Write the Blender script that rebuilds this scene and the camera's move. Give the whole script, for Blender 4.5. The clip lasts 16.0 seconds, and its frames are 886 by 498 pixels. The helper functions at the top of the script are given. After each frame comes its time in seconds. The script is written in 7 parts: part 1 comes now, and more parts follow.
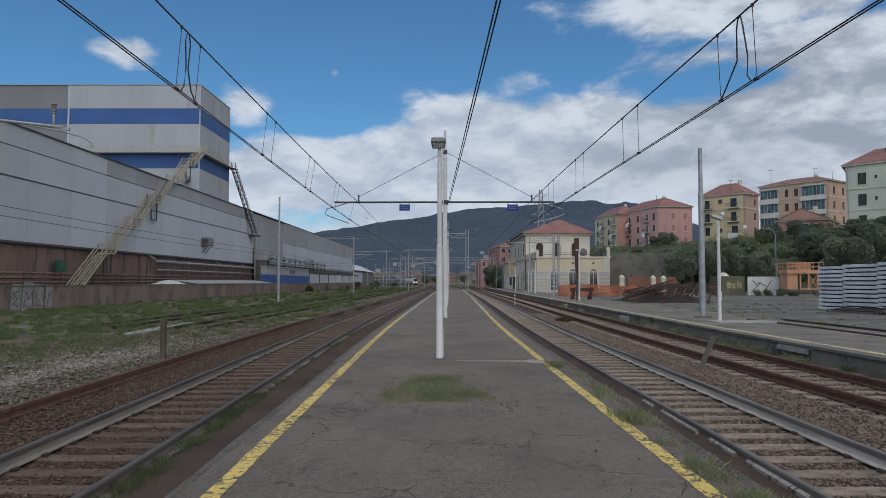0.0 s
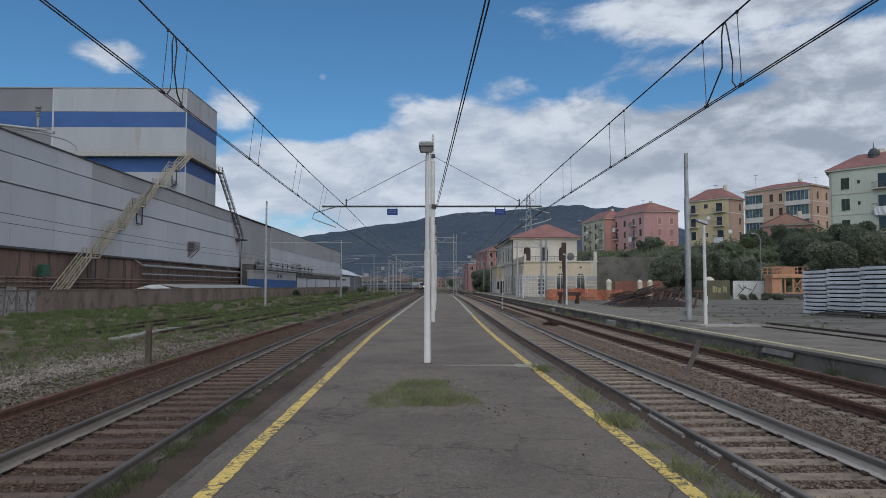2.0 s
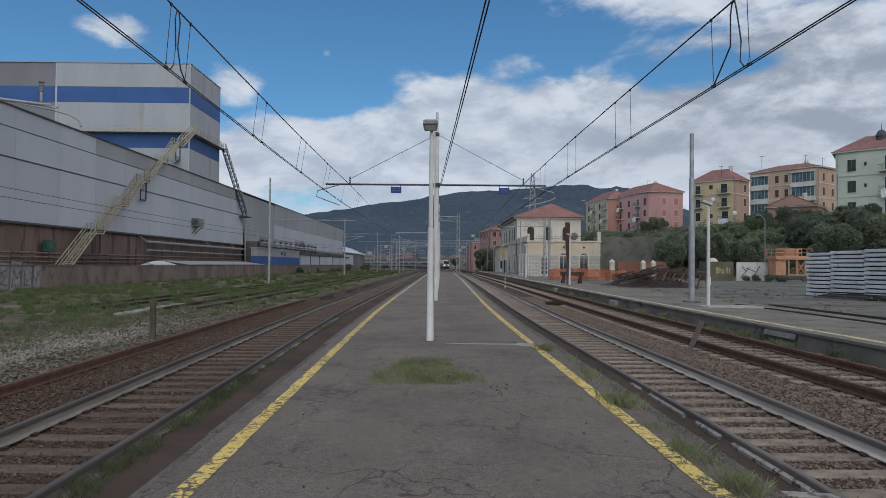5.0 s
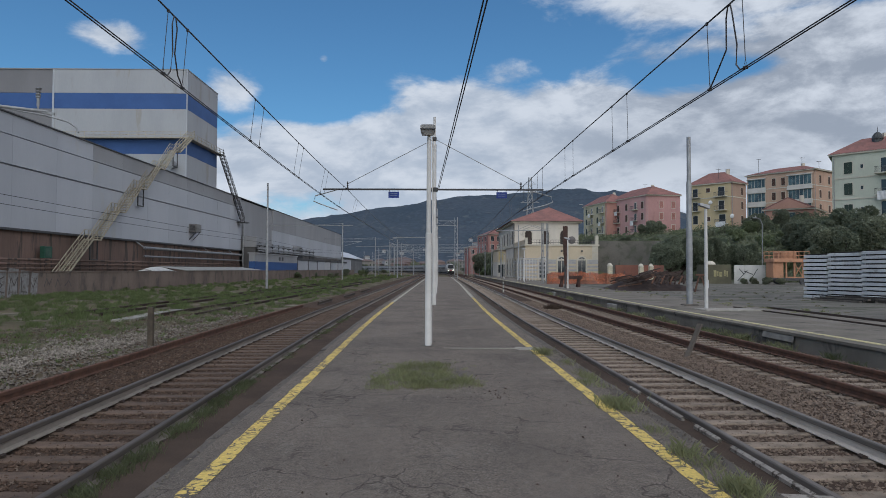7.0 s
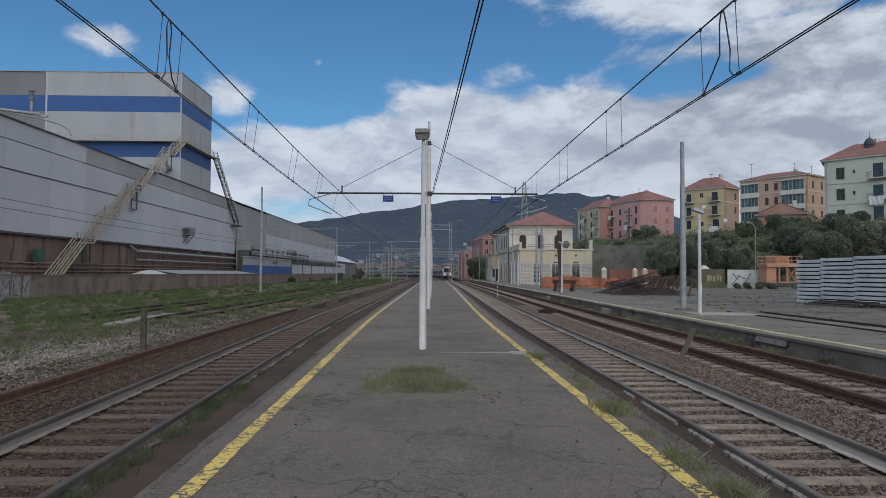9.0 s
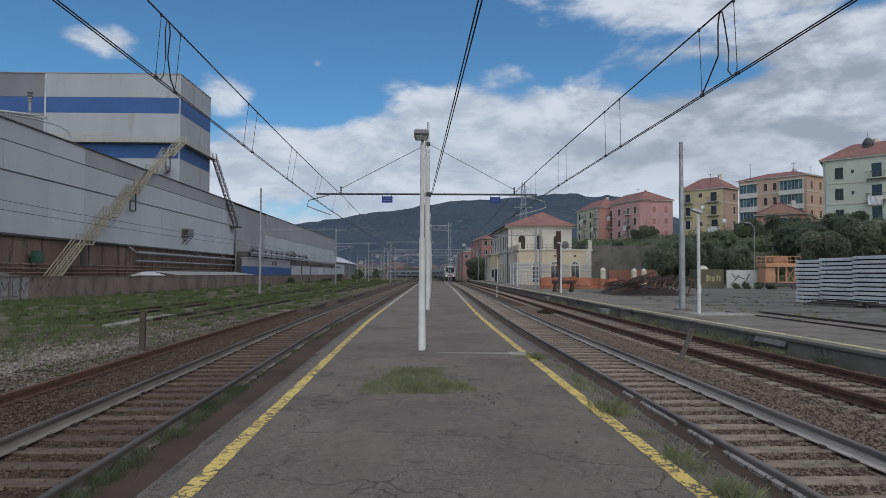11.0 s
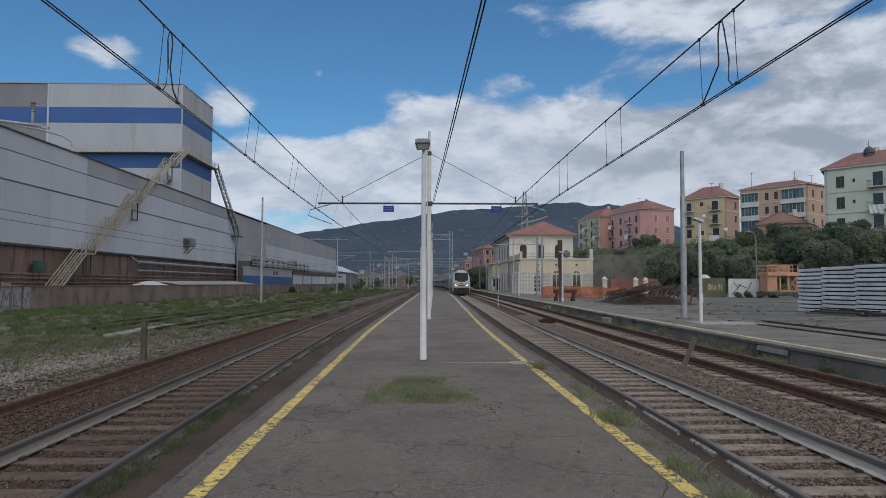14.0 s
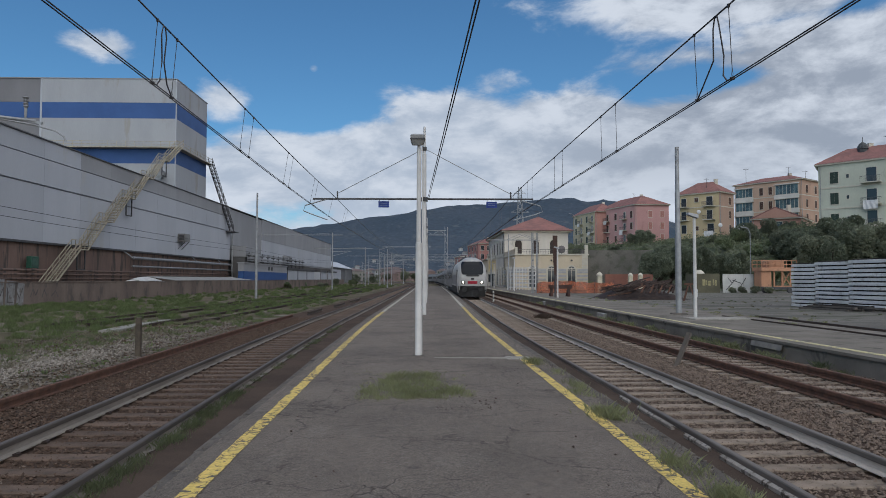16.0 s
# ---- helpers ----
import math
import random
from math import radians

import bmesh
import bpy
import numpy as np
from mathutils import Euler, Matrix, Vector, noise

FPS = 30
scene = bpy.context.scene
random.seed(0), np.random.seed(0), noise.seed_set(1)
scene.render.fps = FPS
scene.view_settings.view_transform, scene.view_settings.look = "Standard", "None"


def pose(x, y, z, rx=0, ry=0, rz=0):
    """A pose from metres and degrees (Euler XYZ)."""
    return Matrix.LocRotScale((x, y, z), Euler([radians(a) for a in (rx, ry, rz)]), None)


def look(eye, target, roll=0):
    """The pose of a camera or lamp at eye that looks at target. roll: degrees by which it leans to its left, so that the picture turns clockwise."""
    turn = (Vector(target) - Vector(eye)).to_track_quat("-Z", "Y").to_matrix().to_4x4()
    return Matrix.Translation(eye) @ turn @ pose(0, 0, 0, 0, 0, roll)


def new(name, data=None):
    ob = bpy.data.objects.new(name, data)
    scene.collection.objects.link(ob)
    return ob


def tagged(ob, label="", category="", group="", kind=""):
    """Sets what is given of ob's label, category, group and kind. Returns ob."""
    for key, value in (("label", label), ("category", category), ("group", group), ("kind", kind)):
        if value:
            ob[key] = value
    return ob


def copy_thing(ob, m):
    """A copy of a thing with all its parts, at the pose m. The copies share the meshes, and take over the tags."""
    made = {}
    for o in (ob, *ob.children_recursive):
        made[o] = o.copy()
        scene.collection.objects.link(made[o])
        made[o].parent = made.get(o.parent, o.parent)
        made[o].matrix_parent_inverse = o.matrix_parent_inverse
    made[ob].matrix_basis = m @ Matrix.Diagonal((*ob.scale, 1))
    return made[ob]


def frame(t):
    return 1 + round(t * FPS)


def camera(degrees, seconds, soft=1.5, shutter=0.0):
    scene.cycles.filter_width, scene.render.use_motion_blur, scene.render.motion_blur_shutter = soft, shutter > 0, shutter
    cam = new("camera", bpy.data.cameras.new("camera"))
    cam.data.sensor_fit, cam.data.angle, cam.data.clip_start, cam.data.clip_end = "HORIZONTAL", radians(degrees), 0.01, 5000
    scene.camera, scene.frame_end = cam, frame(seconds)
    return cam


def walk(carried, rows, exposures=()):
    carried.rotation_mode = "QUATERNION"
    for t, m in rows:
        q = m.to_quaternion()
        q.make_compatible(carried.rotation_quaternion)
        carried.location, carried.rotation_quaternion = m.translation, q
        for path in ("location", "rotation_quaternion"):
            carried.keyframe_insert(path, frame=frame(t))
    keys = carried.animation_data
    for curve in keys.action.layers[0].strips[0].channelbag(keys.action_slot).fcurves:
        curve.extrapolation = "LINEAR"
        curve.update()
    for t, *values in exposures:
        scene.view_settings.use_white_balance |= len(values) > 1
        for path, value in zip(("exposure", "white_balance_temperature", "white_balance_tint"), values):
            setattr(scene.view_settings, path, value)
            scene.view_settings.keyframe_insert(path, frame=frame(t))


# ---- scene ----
# ---------------------------------------------------------------- camera
cam = camera(66.0, 16.0, soft=0.85)
EYE = (0.0, 0.0, 1.65)
TURNS = (
    (0, 0.23, 2.75, -0.03), (0.5, -0.12, 3.01, -0.14), (1, -0.44, 3.07, 0.08), (1.5, -0.89, 3.09, 0.04), (2, -0.80, 3.11, 0.00),
    (2.5, -0.83, 3.34, 0.12), (3, -1.23, 3.13, -0.07), (3.5, -1.23, 2.57, 0.31), (4, -0.88, 1.48, -0.25), (6.3, -0.40, 1.29, -0.52),
    (6.5, -0.59, 1.66, -0.46), (7, -0.70, 1.70, -0.20), (7.5, -0.74, 1.63, -0.21), (8, -0.93, 1.64, -0.16), (8.5, -1.04, 1.77, -0.19),
    (9, -1.18, 2.04, -0.32), (11.5, -1.24, 2.14, -0.18), (12, -1.12, 2.25, -0.23), (12.5, -1.14, 2.26, -0.33), (13, -1.11, 2.37, -0.26),
    (13.5, -1.21, 2.60, -0.13), (14, -1.13, 2.87, -0.14), (14.5, -1.24, 2.81, -0.20), (15, -1.34, 2.66, -0.27), (15.5, -1.46, 2.72, -0.18),
    (16, -1.53, 2.50, -0.10))
walk(cam, [(t, pose(*EYE, 90 + p, r, y)) for t, y, p, r in TURNS])

# ---------------------------------------------------------------- world and sun
scene.view_settings.exposure = 0.0


class Nodes:
    """Short hand for node trees."""

    def __init__(self, tree):
        self.tree = tree
        tree.nodes.clear()

    def add(self, kind):
        return self.tree.nodes.new(kind)

    def put(self, socket, value):
        if isinstance(value, bpy.types.NodeSocket):
            self.tree.links.new(value, socket)
        elif isinstance(value, tuple) and len(value) == 3 and socket.type == "RGBA":
            socket.default_value = (*value, 1)
        else:
            socket.default_value = value

    def math(self, op, a, b=0.0, c=0.0, clamp=False):
        n = self.add("ShaderNodeMath")
        n.operation, n.use_clamp = op, clamp
        self.put(n.inputs[0], a), self.put(n.inputs[1], b), self.put(n.inputs[2], c)
        return n.outputs[0]

    def step(self, x, lo, hi):
        n = self.add("ShaderNodeMapRange")
        n.interpolation_type, n.clamp = "SMOOTHSTEP", True
        self.put(n.inputs["Value"], x), self.put(n.inputs["From Min"], lo), self.put(n.inputs["From Max"], hi)
        return n.outputs["Result"]

    def mix(self, f, a, b, blend="MIX"):
        n = self.add("ShaderNodeMix")
        n.data_type, n.blend_type = "RGBA", blend
        self.put(n.inputs[0], f), self.put(n.inputs[6], a), self.put(n.inputs[7], b)
        return n.outputs[2]

    def noise(self, vec, scale, detail=4.0, rough=0.55, distort=0.0):
        n = self.add("ShaderNodeTexNoise")
        if vec is not None:
            self.put(n.inputs["Vector"], vec)
        n.inputs["Scale"].default_value, n.inputs["Detail"].default_value = scale, detail
        n.inputs["Roughness"].default_value, n.inputs["Distortion"].default_value = rough, distort
        return n.outputs["Fac"]

    def xyz(self, x, y, z):
        n = self.add("ShaderNodeCombineXYZ")
        for k, v in enumerate((x, y, z)):
            self.put(n.inputs[k], v)
        return n.outputs[0]

    def split(self, v):
        n = self.add("ShaderNodeSeparateXYZ")
        self.put(n.inputs[0], v)
        return n.outputs


SUN_UP, SUN_ROUND = 52.0, 172.0     # degrees above the horizon; round from +y, clockwise


def make_world():
    world = bpy.data.worlds.new("sky")
    scene.world = world
    world.use_nodes = True
    n = Nodes(world.node_tree)
    sky = n.add("ShaderNodeTexSky")
    sky.sky_type, sky.sun_disc, sky.sun_elevation, sky.sun_rotation = "NISHITA", False, radians(SUN_UP), radians(SUN_ROUND)
    sky.air_density, sky.dust_density, sky.ozone_density = 1.0, 0.6, 2.0
    d = n.split(n.add("ShaderNodeTexCoord").outputs["Generated"])
    az = n.math("ARCTAN2", d[0], d[1])
    el = n.math("ARCSINE", d[2])
    p = n.xyz(az, n.math("MULTIPLY", el, 2.1), 0.0)
    big = n.noise(p, 3.1, 2.0, 0.5)
    puff = n.noise(p, 7.0, 8.0, 0.62, 0.25)
    # cloud cover: a bank low over the horizon, a cloud high on one side, single puffs
    wav = n.math("MULTIPLY", n.math("SUBTRACT", big, 0.5), 0.22)
    tilt = n.math("MULTIPLY", az, 0.14)
    bank = n.step(n.math("SUBTRACT", n.math("ADD", n.math("ADD", wav, tilt), 0.262), el), -0.05, 0.07)

    def blob(a0, e0, ra, re):
        da = n.math("DIVIDE", n.math("SUBTRACT", az, a0), ra)
        de = n.math("DIVIDE", n.math("SUBTRACT", el, e0), re)
        return n.math("EXPONENT", n.math("MULTIPLY", n.math("ADD", n.math("MULTIPLY", da, da), n.math("MULTIPLY", de, de)), -1.0))

    cover = bank
    for a0, e0, ra, re, s in ((0.44, 0.375, 0.26, 0.052, 1.0), (-0.447, 0.298, 0.062, 0.024, 0.74), (-0.163, 0.296, 0.012, 0.01, 0.5),
                              (-0.29, 0.245, 0.05, 0.035, 0.72), (0.10, 0.275, 0.07, 0.035, 0.52), (0.1, 0.325, 0.04, 0.01, 0.32),
                              (1.6, 0.5, 0.7, 0.3, 0.7), (-1.9, 0.6, 0.7, 0.3, 0.7), (3.0, 0.7, 0.5, 0.3, 0.5)):
        cover = n.math("MAXIMUM", cover, n.math("MULTIPLY", blob(a0, e0, ra, re), s))
    hole = n.math("MAXIMUM", blob(-0.17, 0.235, 0.075, 0.035), blob(0.42, 0.268, 0.12, 0.016))
    cover = n.math("SUBTRACT", cover, n.math("MULTIPLY", hole, 0.55))
    cover = n.math("SUBTRACT", cover, n.math("MULTIPLY", blob(-0.23, 0.085, 0.13, 0.038), 0.52))
    dens = n.math("ADD", cover, n.math("MULTIPLY", n.math("SUBTRACT", puff, 0.5), 1.25))
    f = n.step(dens, 0.30, 0.68)
    grey = n.noise(n.xyz(az, n.math("MULTIPLY", el, 2.6), 3.0), 4.6, 6.0, 0.55, 0.3)
    right = n.step(az, 0.05, 0.42)
    above = n.noise(n.xyz(az, n.math("MULTIPLY", n.math("ADD", el, 0.028), 2.1), 0.0), 7.0, 8.0, 0.62, 0.25)
    relief = n.math("MULTIPLY", n.math("SUBTRACT", puff, above), 1.5)
    lit = n.step(n.math("ADD", grey, relief), 0.24, n.math("ADD", 0.78, n.math("MULTIPLY", right, 0.03)))
    cloud = n.mix(lit, n.mix(right, (0.41, 0.485, 0.60), (0.30, 0.352, 0.44)), (0.625, 0.685, 0.78))
    low = n.step(el, 0.16, 0.0)
    cloud = n.mix(n.math("MULTIPLY", low, 0.55), cloud, (0.57, 0.66, 0.79))
    cloud = n.mix(n.math("MULTIPLY", blob(0.33, 0.17, 0.2, 0.045), 0.45), cloud, (0.35, 0.405, 0.495))
    blue = n.mix(1.0, sky.outputs[0], (0.050, 0.086, 0.106), "MULTIPLY")
    total = n.mix(f, blue, cloud)
    bg = n.add("ShaderNodeBackground")
    n.put(bg.inputs["Color"], total)
    bg.inputs["Strength"].default_value = 1.0
    n.put(n.add("ShaderNodeOutputWorld").inputs[0], bg.outputs[0])


make_world()
sun = new("sun", bpy.data.lights.new("sun", "SUN"))
sun.data.energy, sun.data.angle, sun.data.color = 2.6, radians(115), (1.0, 0.93, 0.83)
_a, _e = radians(SUN_ROUND), radians(SUN_UP)
sun.matrix_world = look((0, 0, 0), (-math.sin(_a) * math.cos(_e), -math.cos(_a) * math.cos(_e), -math.sin(_e)))

# ---------------------------------------------------------------- materials
MATS = {}


def surface(name, a, b=None, scale=1.0, fine=30.0, rough=0.8, bump=0.0, metal=0.0, contrast=0.25, piece=0.0, stretch=(1, 1, 1),
            third=None, third_scale=3.0, third_at=0.62, spec=0.22):
    """A weathered surface: colours a and b in patches, fine grain, a third colour as stains, relief, and variation from piece to piece."""
    if name in MATS:
        return MATS[name]
    m = bpy.data.materials.new(name)
    m.use_nodes = True
    n = Nodes(m.node_tree)
    co = n.add("ShaderNodeTexCoord").outputs["Object"]
    mp = n.add("ShaderNodeMapping")
    n.put(mp.inputs["Vector"], co)
    mp.inputs["Scale"].default_value = stretch
    v = mp.outputs[0]
    b = b or tuple(c * 0.75 for c in a)
    patch = n.step(n.noise(v, scale, 5.0, 0.6), 0.35, 0.65)
    grain = n.noise(v, fine, 3.0, 0.6)
    col = n.mix(patch, a, b)
    if third:
        st = n.noise(v, third_scale, 6.0, 0.65, 0.3)
        col = n.mix(n.step(st, third_at - 0.06, third_at + 0.06), col, third)
    g = n.math("ADD", 1.0 - contrast, n.math("MULTIPLY", grain, 2 * contrast))
    if piece:
        r = n.add("ShaderNodeObjectInfo").outputs["Random"]
        g = n.math("MULTIPLY", g, n.math("ADD", 1.0 - piece, n.math("MULTIPLY", r, 2 * piece)))
    col = n.mix(1.0, col, n.xyz(g, g, g), "MULTIPLY")
    p = n.add("ShaderNodeBsdfPrincipled")
    n.put(p.inputs["Base Color"], col)
    n.put(p.inputs["Roughness"], n.math("ADD", rough - 0.08, n.math("MULTIPLY", grain, 0.16), clamp=True))
    p.inputs["Metallic"].default_value = metal
    p.inputs["Specular IOR Level"].default_value = spec
    if bump:
        bp = n.add("ShaderNodeBump")
        bp.inputs["Strength"].default_value, bp.inputs["Distance"].default_value = 0.8, bump
        n.put(bp.inputs["Height"], n.math("ADD", grain, n.math("MULTIPLY", patch, 0.5)))
        n.put(p.inputs["Normal"], bp.outputs[0])
    n.put(n.add("ShaderNodeOutputMaterial").inputs[0], p.outputs[0])
    MATS[name] = m
    return m


def leaf_surface(name, c):
    """Leaves: rough, a little light shines through them."""
    m = bpy.data.materials.new(name)
    m.use_nodes = True
    n = Nodes(m.node_tree)
    co = n.add("ShaderNodeTexCoord").outputs["Object"]
    r = n.add("ShaderNodeNewGeometry").outputs["Random Per Island"]
    o = n.add("ShaderNodeObjectInfo").outputs["Random"]
    col = n.mix(n.step(n.noise(co, 1.1, 4.0), 0.35, 0.65), c, tuple(v * 0.68 for v in c))
    g = n.math("MULTIPLY", n.math("ADD", 0.82, n.math("MULTIPLY", r, 0.42)), n.math("ADD", 0.82, n.math("MULTIPLY", o, 0.36)))
    col = n.mix(1.0, col, n.xyz(g, g, g), "MULTIPLY")
    p = n.add("ShaderNodeBsdfPrincipled")
    n.put(p.inputs["Base Color"], col)
    p.inputs["Roughness"].default_value = 0.7
    p.inputs["Specular IOR Level"].default_value = 0.25
    t = n.add("ShaderNodeBsdfTranslucent")
    n.put(t.inputs["Color"], col)
    mx = n.add("ShaderNodeMixShader")
    mx.inputs[0].default_value = 0.5
    n.put(mx.inputs[1], p.outputs[0]), n.put(mx.inputs[2], t.outputs[0])
    n.put(n.add("ShaderNodeOutputMaterial").inputs[0], mx.outputs[0])
    MATS[name] = m
    return m


def glow(name, colour, strength):
    m = bpy.data.materials.new(name)
    m.use_nodes = True
    n = Nodes(m.node_tree)
    e = n.add("ShaderNodeEmission")
    n.put(e.inputs[0], colour)
    e.inputs[1].default_value = strength
    n.put(n.add("ShaderNodeOutputMaterial").inputs[0], e.outputs[0])
    MATS[name] = m
    return m


def asphalt_material():
    """Old platform asphalt: grey stone grain, broad darker patches, cracks that run in long crooked lines, pale dust."""
    m = bpy.data.materials.new("old_asphalt")
    m.use_nodes = True
    n = Nodes(m.node_tree)
    co = n.add("ShaderNodeTexCoord").outputs["Object"]
    warp = n.add("ShaderNodeTexNoise")
    n.put(warp.inputs["Vector"], co)
    warp.inputs["Scale"].default_value, warp.inputs["Detail"].default_value = 1.4, 5.0
    off = n.add("ShaderNodeVectorMath")
    off.operation = "SCALE"
    n.put(off.inputs[0], warp.outputs["Color"])
    off.inputs["Scale"].default_value = 0.9
    add = n.add("ShaderNodeVectorMath")
    add.operation = "ADD"
    n.put(add.inputs[0], co), n.put(add.inputs[1], off.outputs[0])
    vor = n.add("ShaderNodeTexVoronoi")
    vor.feature = "DISTANCE_TO_EDGE"
    n.put(vor.inputs["Vector"], add.outputs[0])
    vor.inputs["Scale"].default_value = 0.8
    gate = n.step(n.noise(co, 0.7, 3.0), 0.40, 0.52)
    vor2 = n.add("ShaderNodeTexVoronoi")
    vor2.feature = "DISTANCE_TO_EDGE"
    n.put(vor2.inputs["Vector"], add.outputs[0])
    vor2.inputs["Scale"].default_value = 1.9
    gate2 = n.step(n.noise(co, 0.9, 3.0), 0.48, 0.62)
    fine = n.math("MULTIPLY", n.math("MULTIPLY", n.step(vor2.outputs["Distance"], 0.024, 0.005), gate2), 0.6)
    crack = n.math("MAXIMUM", n.math("MULTIPLY", n.step(vor.outputs["Distance"], 0.011, 0.002), gate), fine)
    broad = n.step(n.noise(co, 0.45, 4.0, 0.6), 0.35, 0.68)
    blot = n.step(n.noise(co, 2.6, 6.0, 0.65, 0.4), 0.58, 0.72)
    grain = n.step(n.noise(co, 85.0, 4.0, 0.75), 0.30, 0.70)
    speck = n.step(n.noise(co, 38.0, 3.0, 0.7), 0.57, 0.66)
    pit = n.step(n.noise(co, 27.0, 4.0, 0.75), 0.42, 0.33)
    col = n.mix(broad, (0.182, 0.155, 0.134), (0.138, 0.119, 0.104))
    mott = n.noise(co, 11.0, 8.0, 0.78)
    mm = n.math("ADD", 0.55, n.math("MULTIPLY", mott, 0.9))
    col = n.mix(1.0, col, n.xyz(mm, mm, mm), "MULTIPLY")
    col = n.mix(n.math("MULTIPLY", blot, 0.5), col, (0.068, 0.061, 0.056))
    pale = n.step(n.noise(co, 1.3, 5.0, 0.6, 0.6), 0.56, 0.70)
    col = n.mix(n.math("MULTIPLY", pale, 0.35), col, (0.225, 0.200, 0.178))
    col = n.mix(n.math("MULTIPLY", speck, 0.62), col, (0.225, 0.21, 0.195))
    col = n.mix(n.math("MULTIPLY", pit, 0.65), col, (0.06, 0.053, 0.047))
    g = n.math("ADD", 0.48, n.math("MULTIPLY", grain, 1.04))
    col = n.mix(1.0, col, n.xyz(g, g, g), "MULTIPLY")
    col = n.mix(n.math("MULTIPLY", crack, 0.58), col, (0.03, 0.027, 0.024))
    p = n.add("ShaderNodeBsdfPrincipled")
    n.put(p.inputs["Base Color"], col)
    p.inputs["Roughness"].default_value = 0.88
    p.inputs["Specular IOR Level"].default_value = 0.08
    bp = n.add("ShaderNodeBump")
    bp.inputs["Strength"].default_value, bp.inputs["Distance"].default_value = 0.7, 0.012
    n.put(bp.inputs["Height"], n.math("SUBTRACT", n.math("MULTIPLY", grain, 0.6), crack))
    n.put(p.inputs["Normal"], bp.outputs[0])
    n.put(n.add("ShaderNodeOutputMaterial").inputs[0], p.outputs[0])
    MATS["old_asphalt"] = m
    return m


def worn_paint(name, paint, under):
    """Line paint that has flaked off down to the asphalt."""
    m = bpy.data.materials.new(name)
    m.use_nodes = True
    n = Nodes(m.node_tree)
    co = n.add("ShaderNodeTexCoord").outputs["Object"]
    mp = n.add("ShaderNodeMapping")
    n.put(mp.inputs["Vector"], co)
    mp.inputs["Scale"].default_value = (1.0, 1.1, 1.0)
    worn = n.noise(mp.outputs[0], 9.0, 8.0, 0.70, 0.4)
    broad = n.noise(co, 0.7, 2.0)
    bare = n.step(n.math("ADD", worn, n.math("MULTIPLY", n.math("SUBTRACT", broad, 0.5), 0.26)), 0.555, 0.575)
    # cracks between the flakes
    warp = n.add("ShaderNodeTexNoise")
    n.put(warp.inputs["Vector"], co)
    warp.inputs["Scale"].default_value, warp.inputs["Detail"].default_value = 9.0, 4.0
    off = n.add("ShaderNodeVectorMath")
    off.operation = "MULTIPLY_ADD"
    n.put(off.inputs[0], warp.outputs["Color"]), n.put(off.inputs[2], co)
    off.inputs[1].default_value = (0.16, 0.16, 0.0)
    vor = n.add("ShaderNodeTexVoronoi")
    vor.feature = "DISTANCE_TO_EDGE"
    n.put(vor.inputs["Vector"], off.outputs[0])
    vor.inputs["Scale"].default_value = 10.0
    gate = n.step(n.noise(co, 3.0, 4.0, 0.6), 0.40, 0.58)
    f = n.math("MAXIMUM", bare, n.math("MULTIPLY", n.step(vor.outputs["Distance"], 0.10, 0.04), gate))
    dirt = n.noise(co, 30.0, 3.0, 0.6)
    col = n.mix(n.step(dirt, 0.3, 0.8), paint, tuple(c * 0.66 for c in paint))
    col = n.mix(f, col, under)
    p = n.add("ShaderNodeBsdfPrincipled")
    n.put(p.inputs["Base Color"], col)
    p.inputs["Roughness"].default_value = 0.75
    bp = n.add("ShaderNodeBump")
    bp.inputs["Strength"].default_value, bp.inputs["Distance"].default_value = 0.7, 0.006
    n.put(bp.inputs["Height"], n.math("SUBTRACT", 1.0, f))
    n.put(p.inputs["Normal"], bp.outputs[0])
    n.put(n.add("ShaderNodeOutputMaterial").inputs[0], p.outputs[0])
    MATS[name] = m
    return m


def glass(name, colour, rough=0.08, spec=0.6):
    m = bpy.data.materials.new(name)
    m.use_nodes = True
    n = Nodes(m.node_tree)
    p = n.add("ShaderNodeBsdfPrincipled")
    n.put(p.inputs["Base Color"], colour)
    p.inputs["Roughness"].default_value = rough
    p.inputs["Specular IOR Level"].default_value = spec
    n.put(n.add("ShaderNodeOutputMaterial").inputs[0], p.outputs[0])
    MATS[name] = m
    return m


ASPHALT = asphalt_material()
YELLOW = worn_paint("worn_yellow_paint", (0.70, 0.515, 0.14), (0.085, 0.073, 0.062))
WHITELINE = worn_paint("worn_white_paint", (0.46, 0.43, 0.34), (0.15, 0.14, 0.12))
KERB = surface("kerb_concrete", (0.135, 0.118, 0.104), (0.085, 0.076, 0.068), 2.0, 40, 0.9, 0.01, third=(0.05, 0.048, 0.04), third_scale=5)
EARTH = surface("dark_trackside_earth", (0.084, 0.062, 0.050), (0.062, 0.047, 0.039), 0.8, 60, 0.95, 0.01, contrast=0.35, spec=0.05)
BALLAST = surface("ballast_bed", (0.088, 0.062, 0.049), (0.056, 0.041, 0.033), 1.1, 28, 0.95, 0.03, contrast=0.6, spec=0.05)
STONE = surface("ballast_stone", (0.105, 0.071, 0.055), (0.056, 0.040, 0.032), 9, 60, 0.92, 0.004, contrast=0.45, third=(0.17, 0.138, 0.115), third_scale=14, third_at=0.6, spec=0.05)
PALE_STONE = surface("pale_stone", (0.17, 0.148, 0.126), (0.09, 0.078, 0.068), 9, 60, 0.92, 0.004, contrast=0.4)
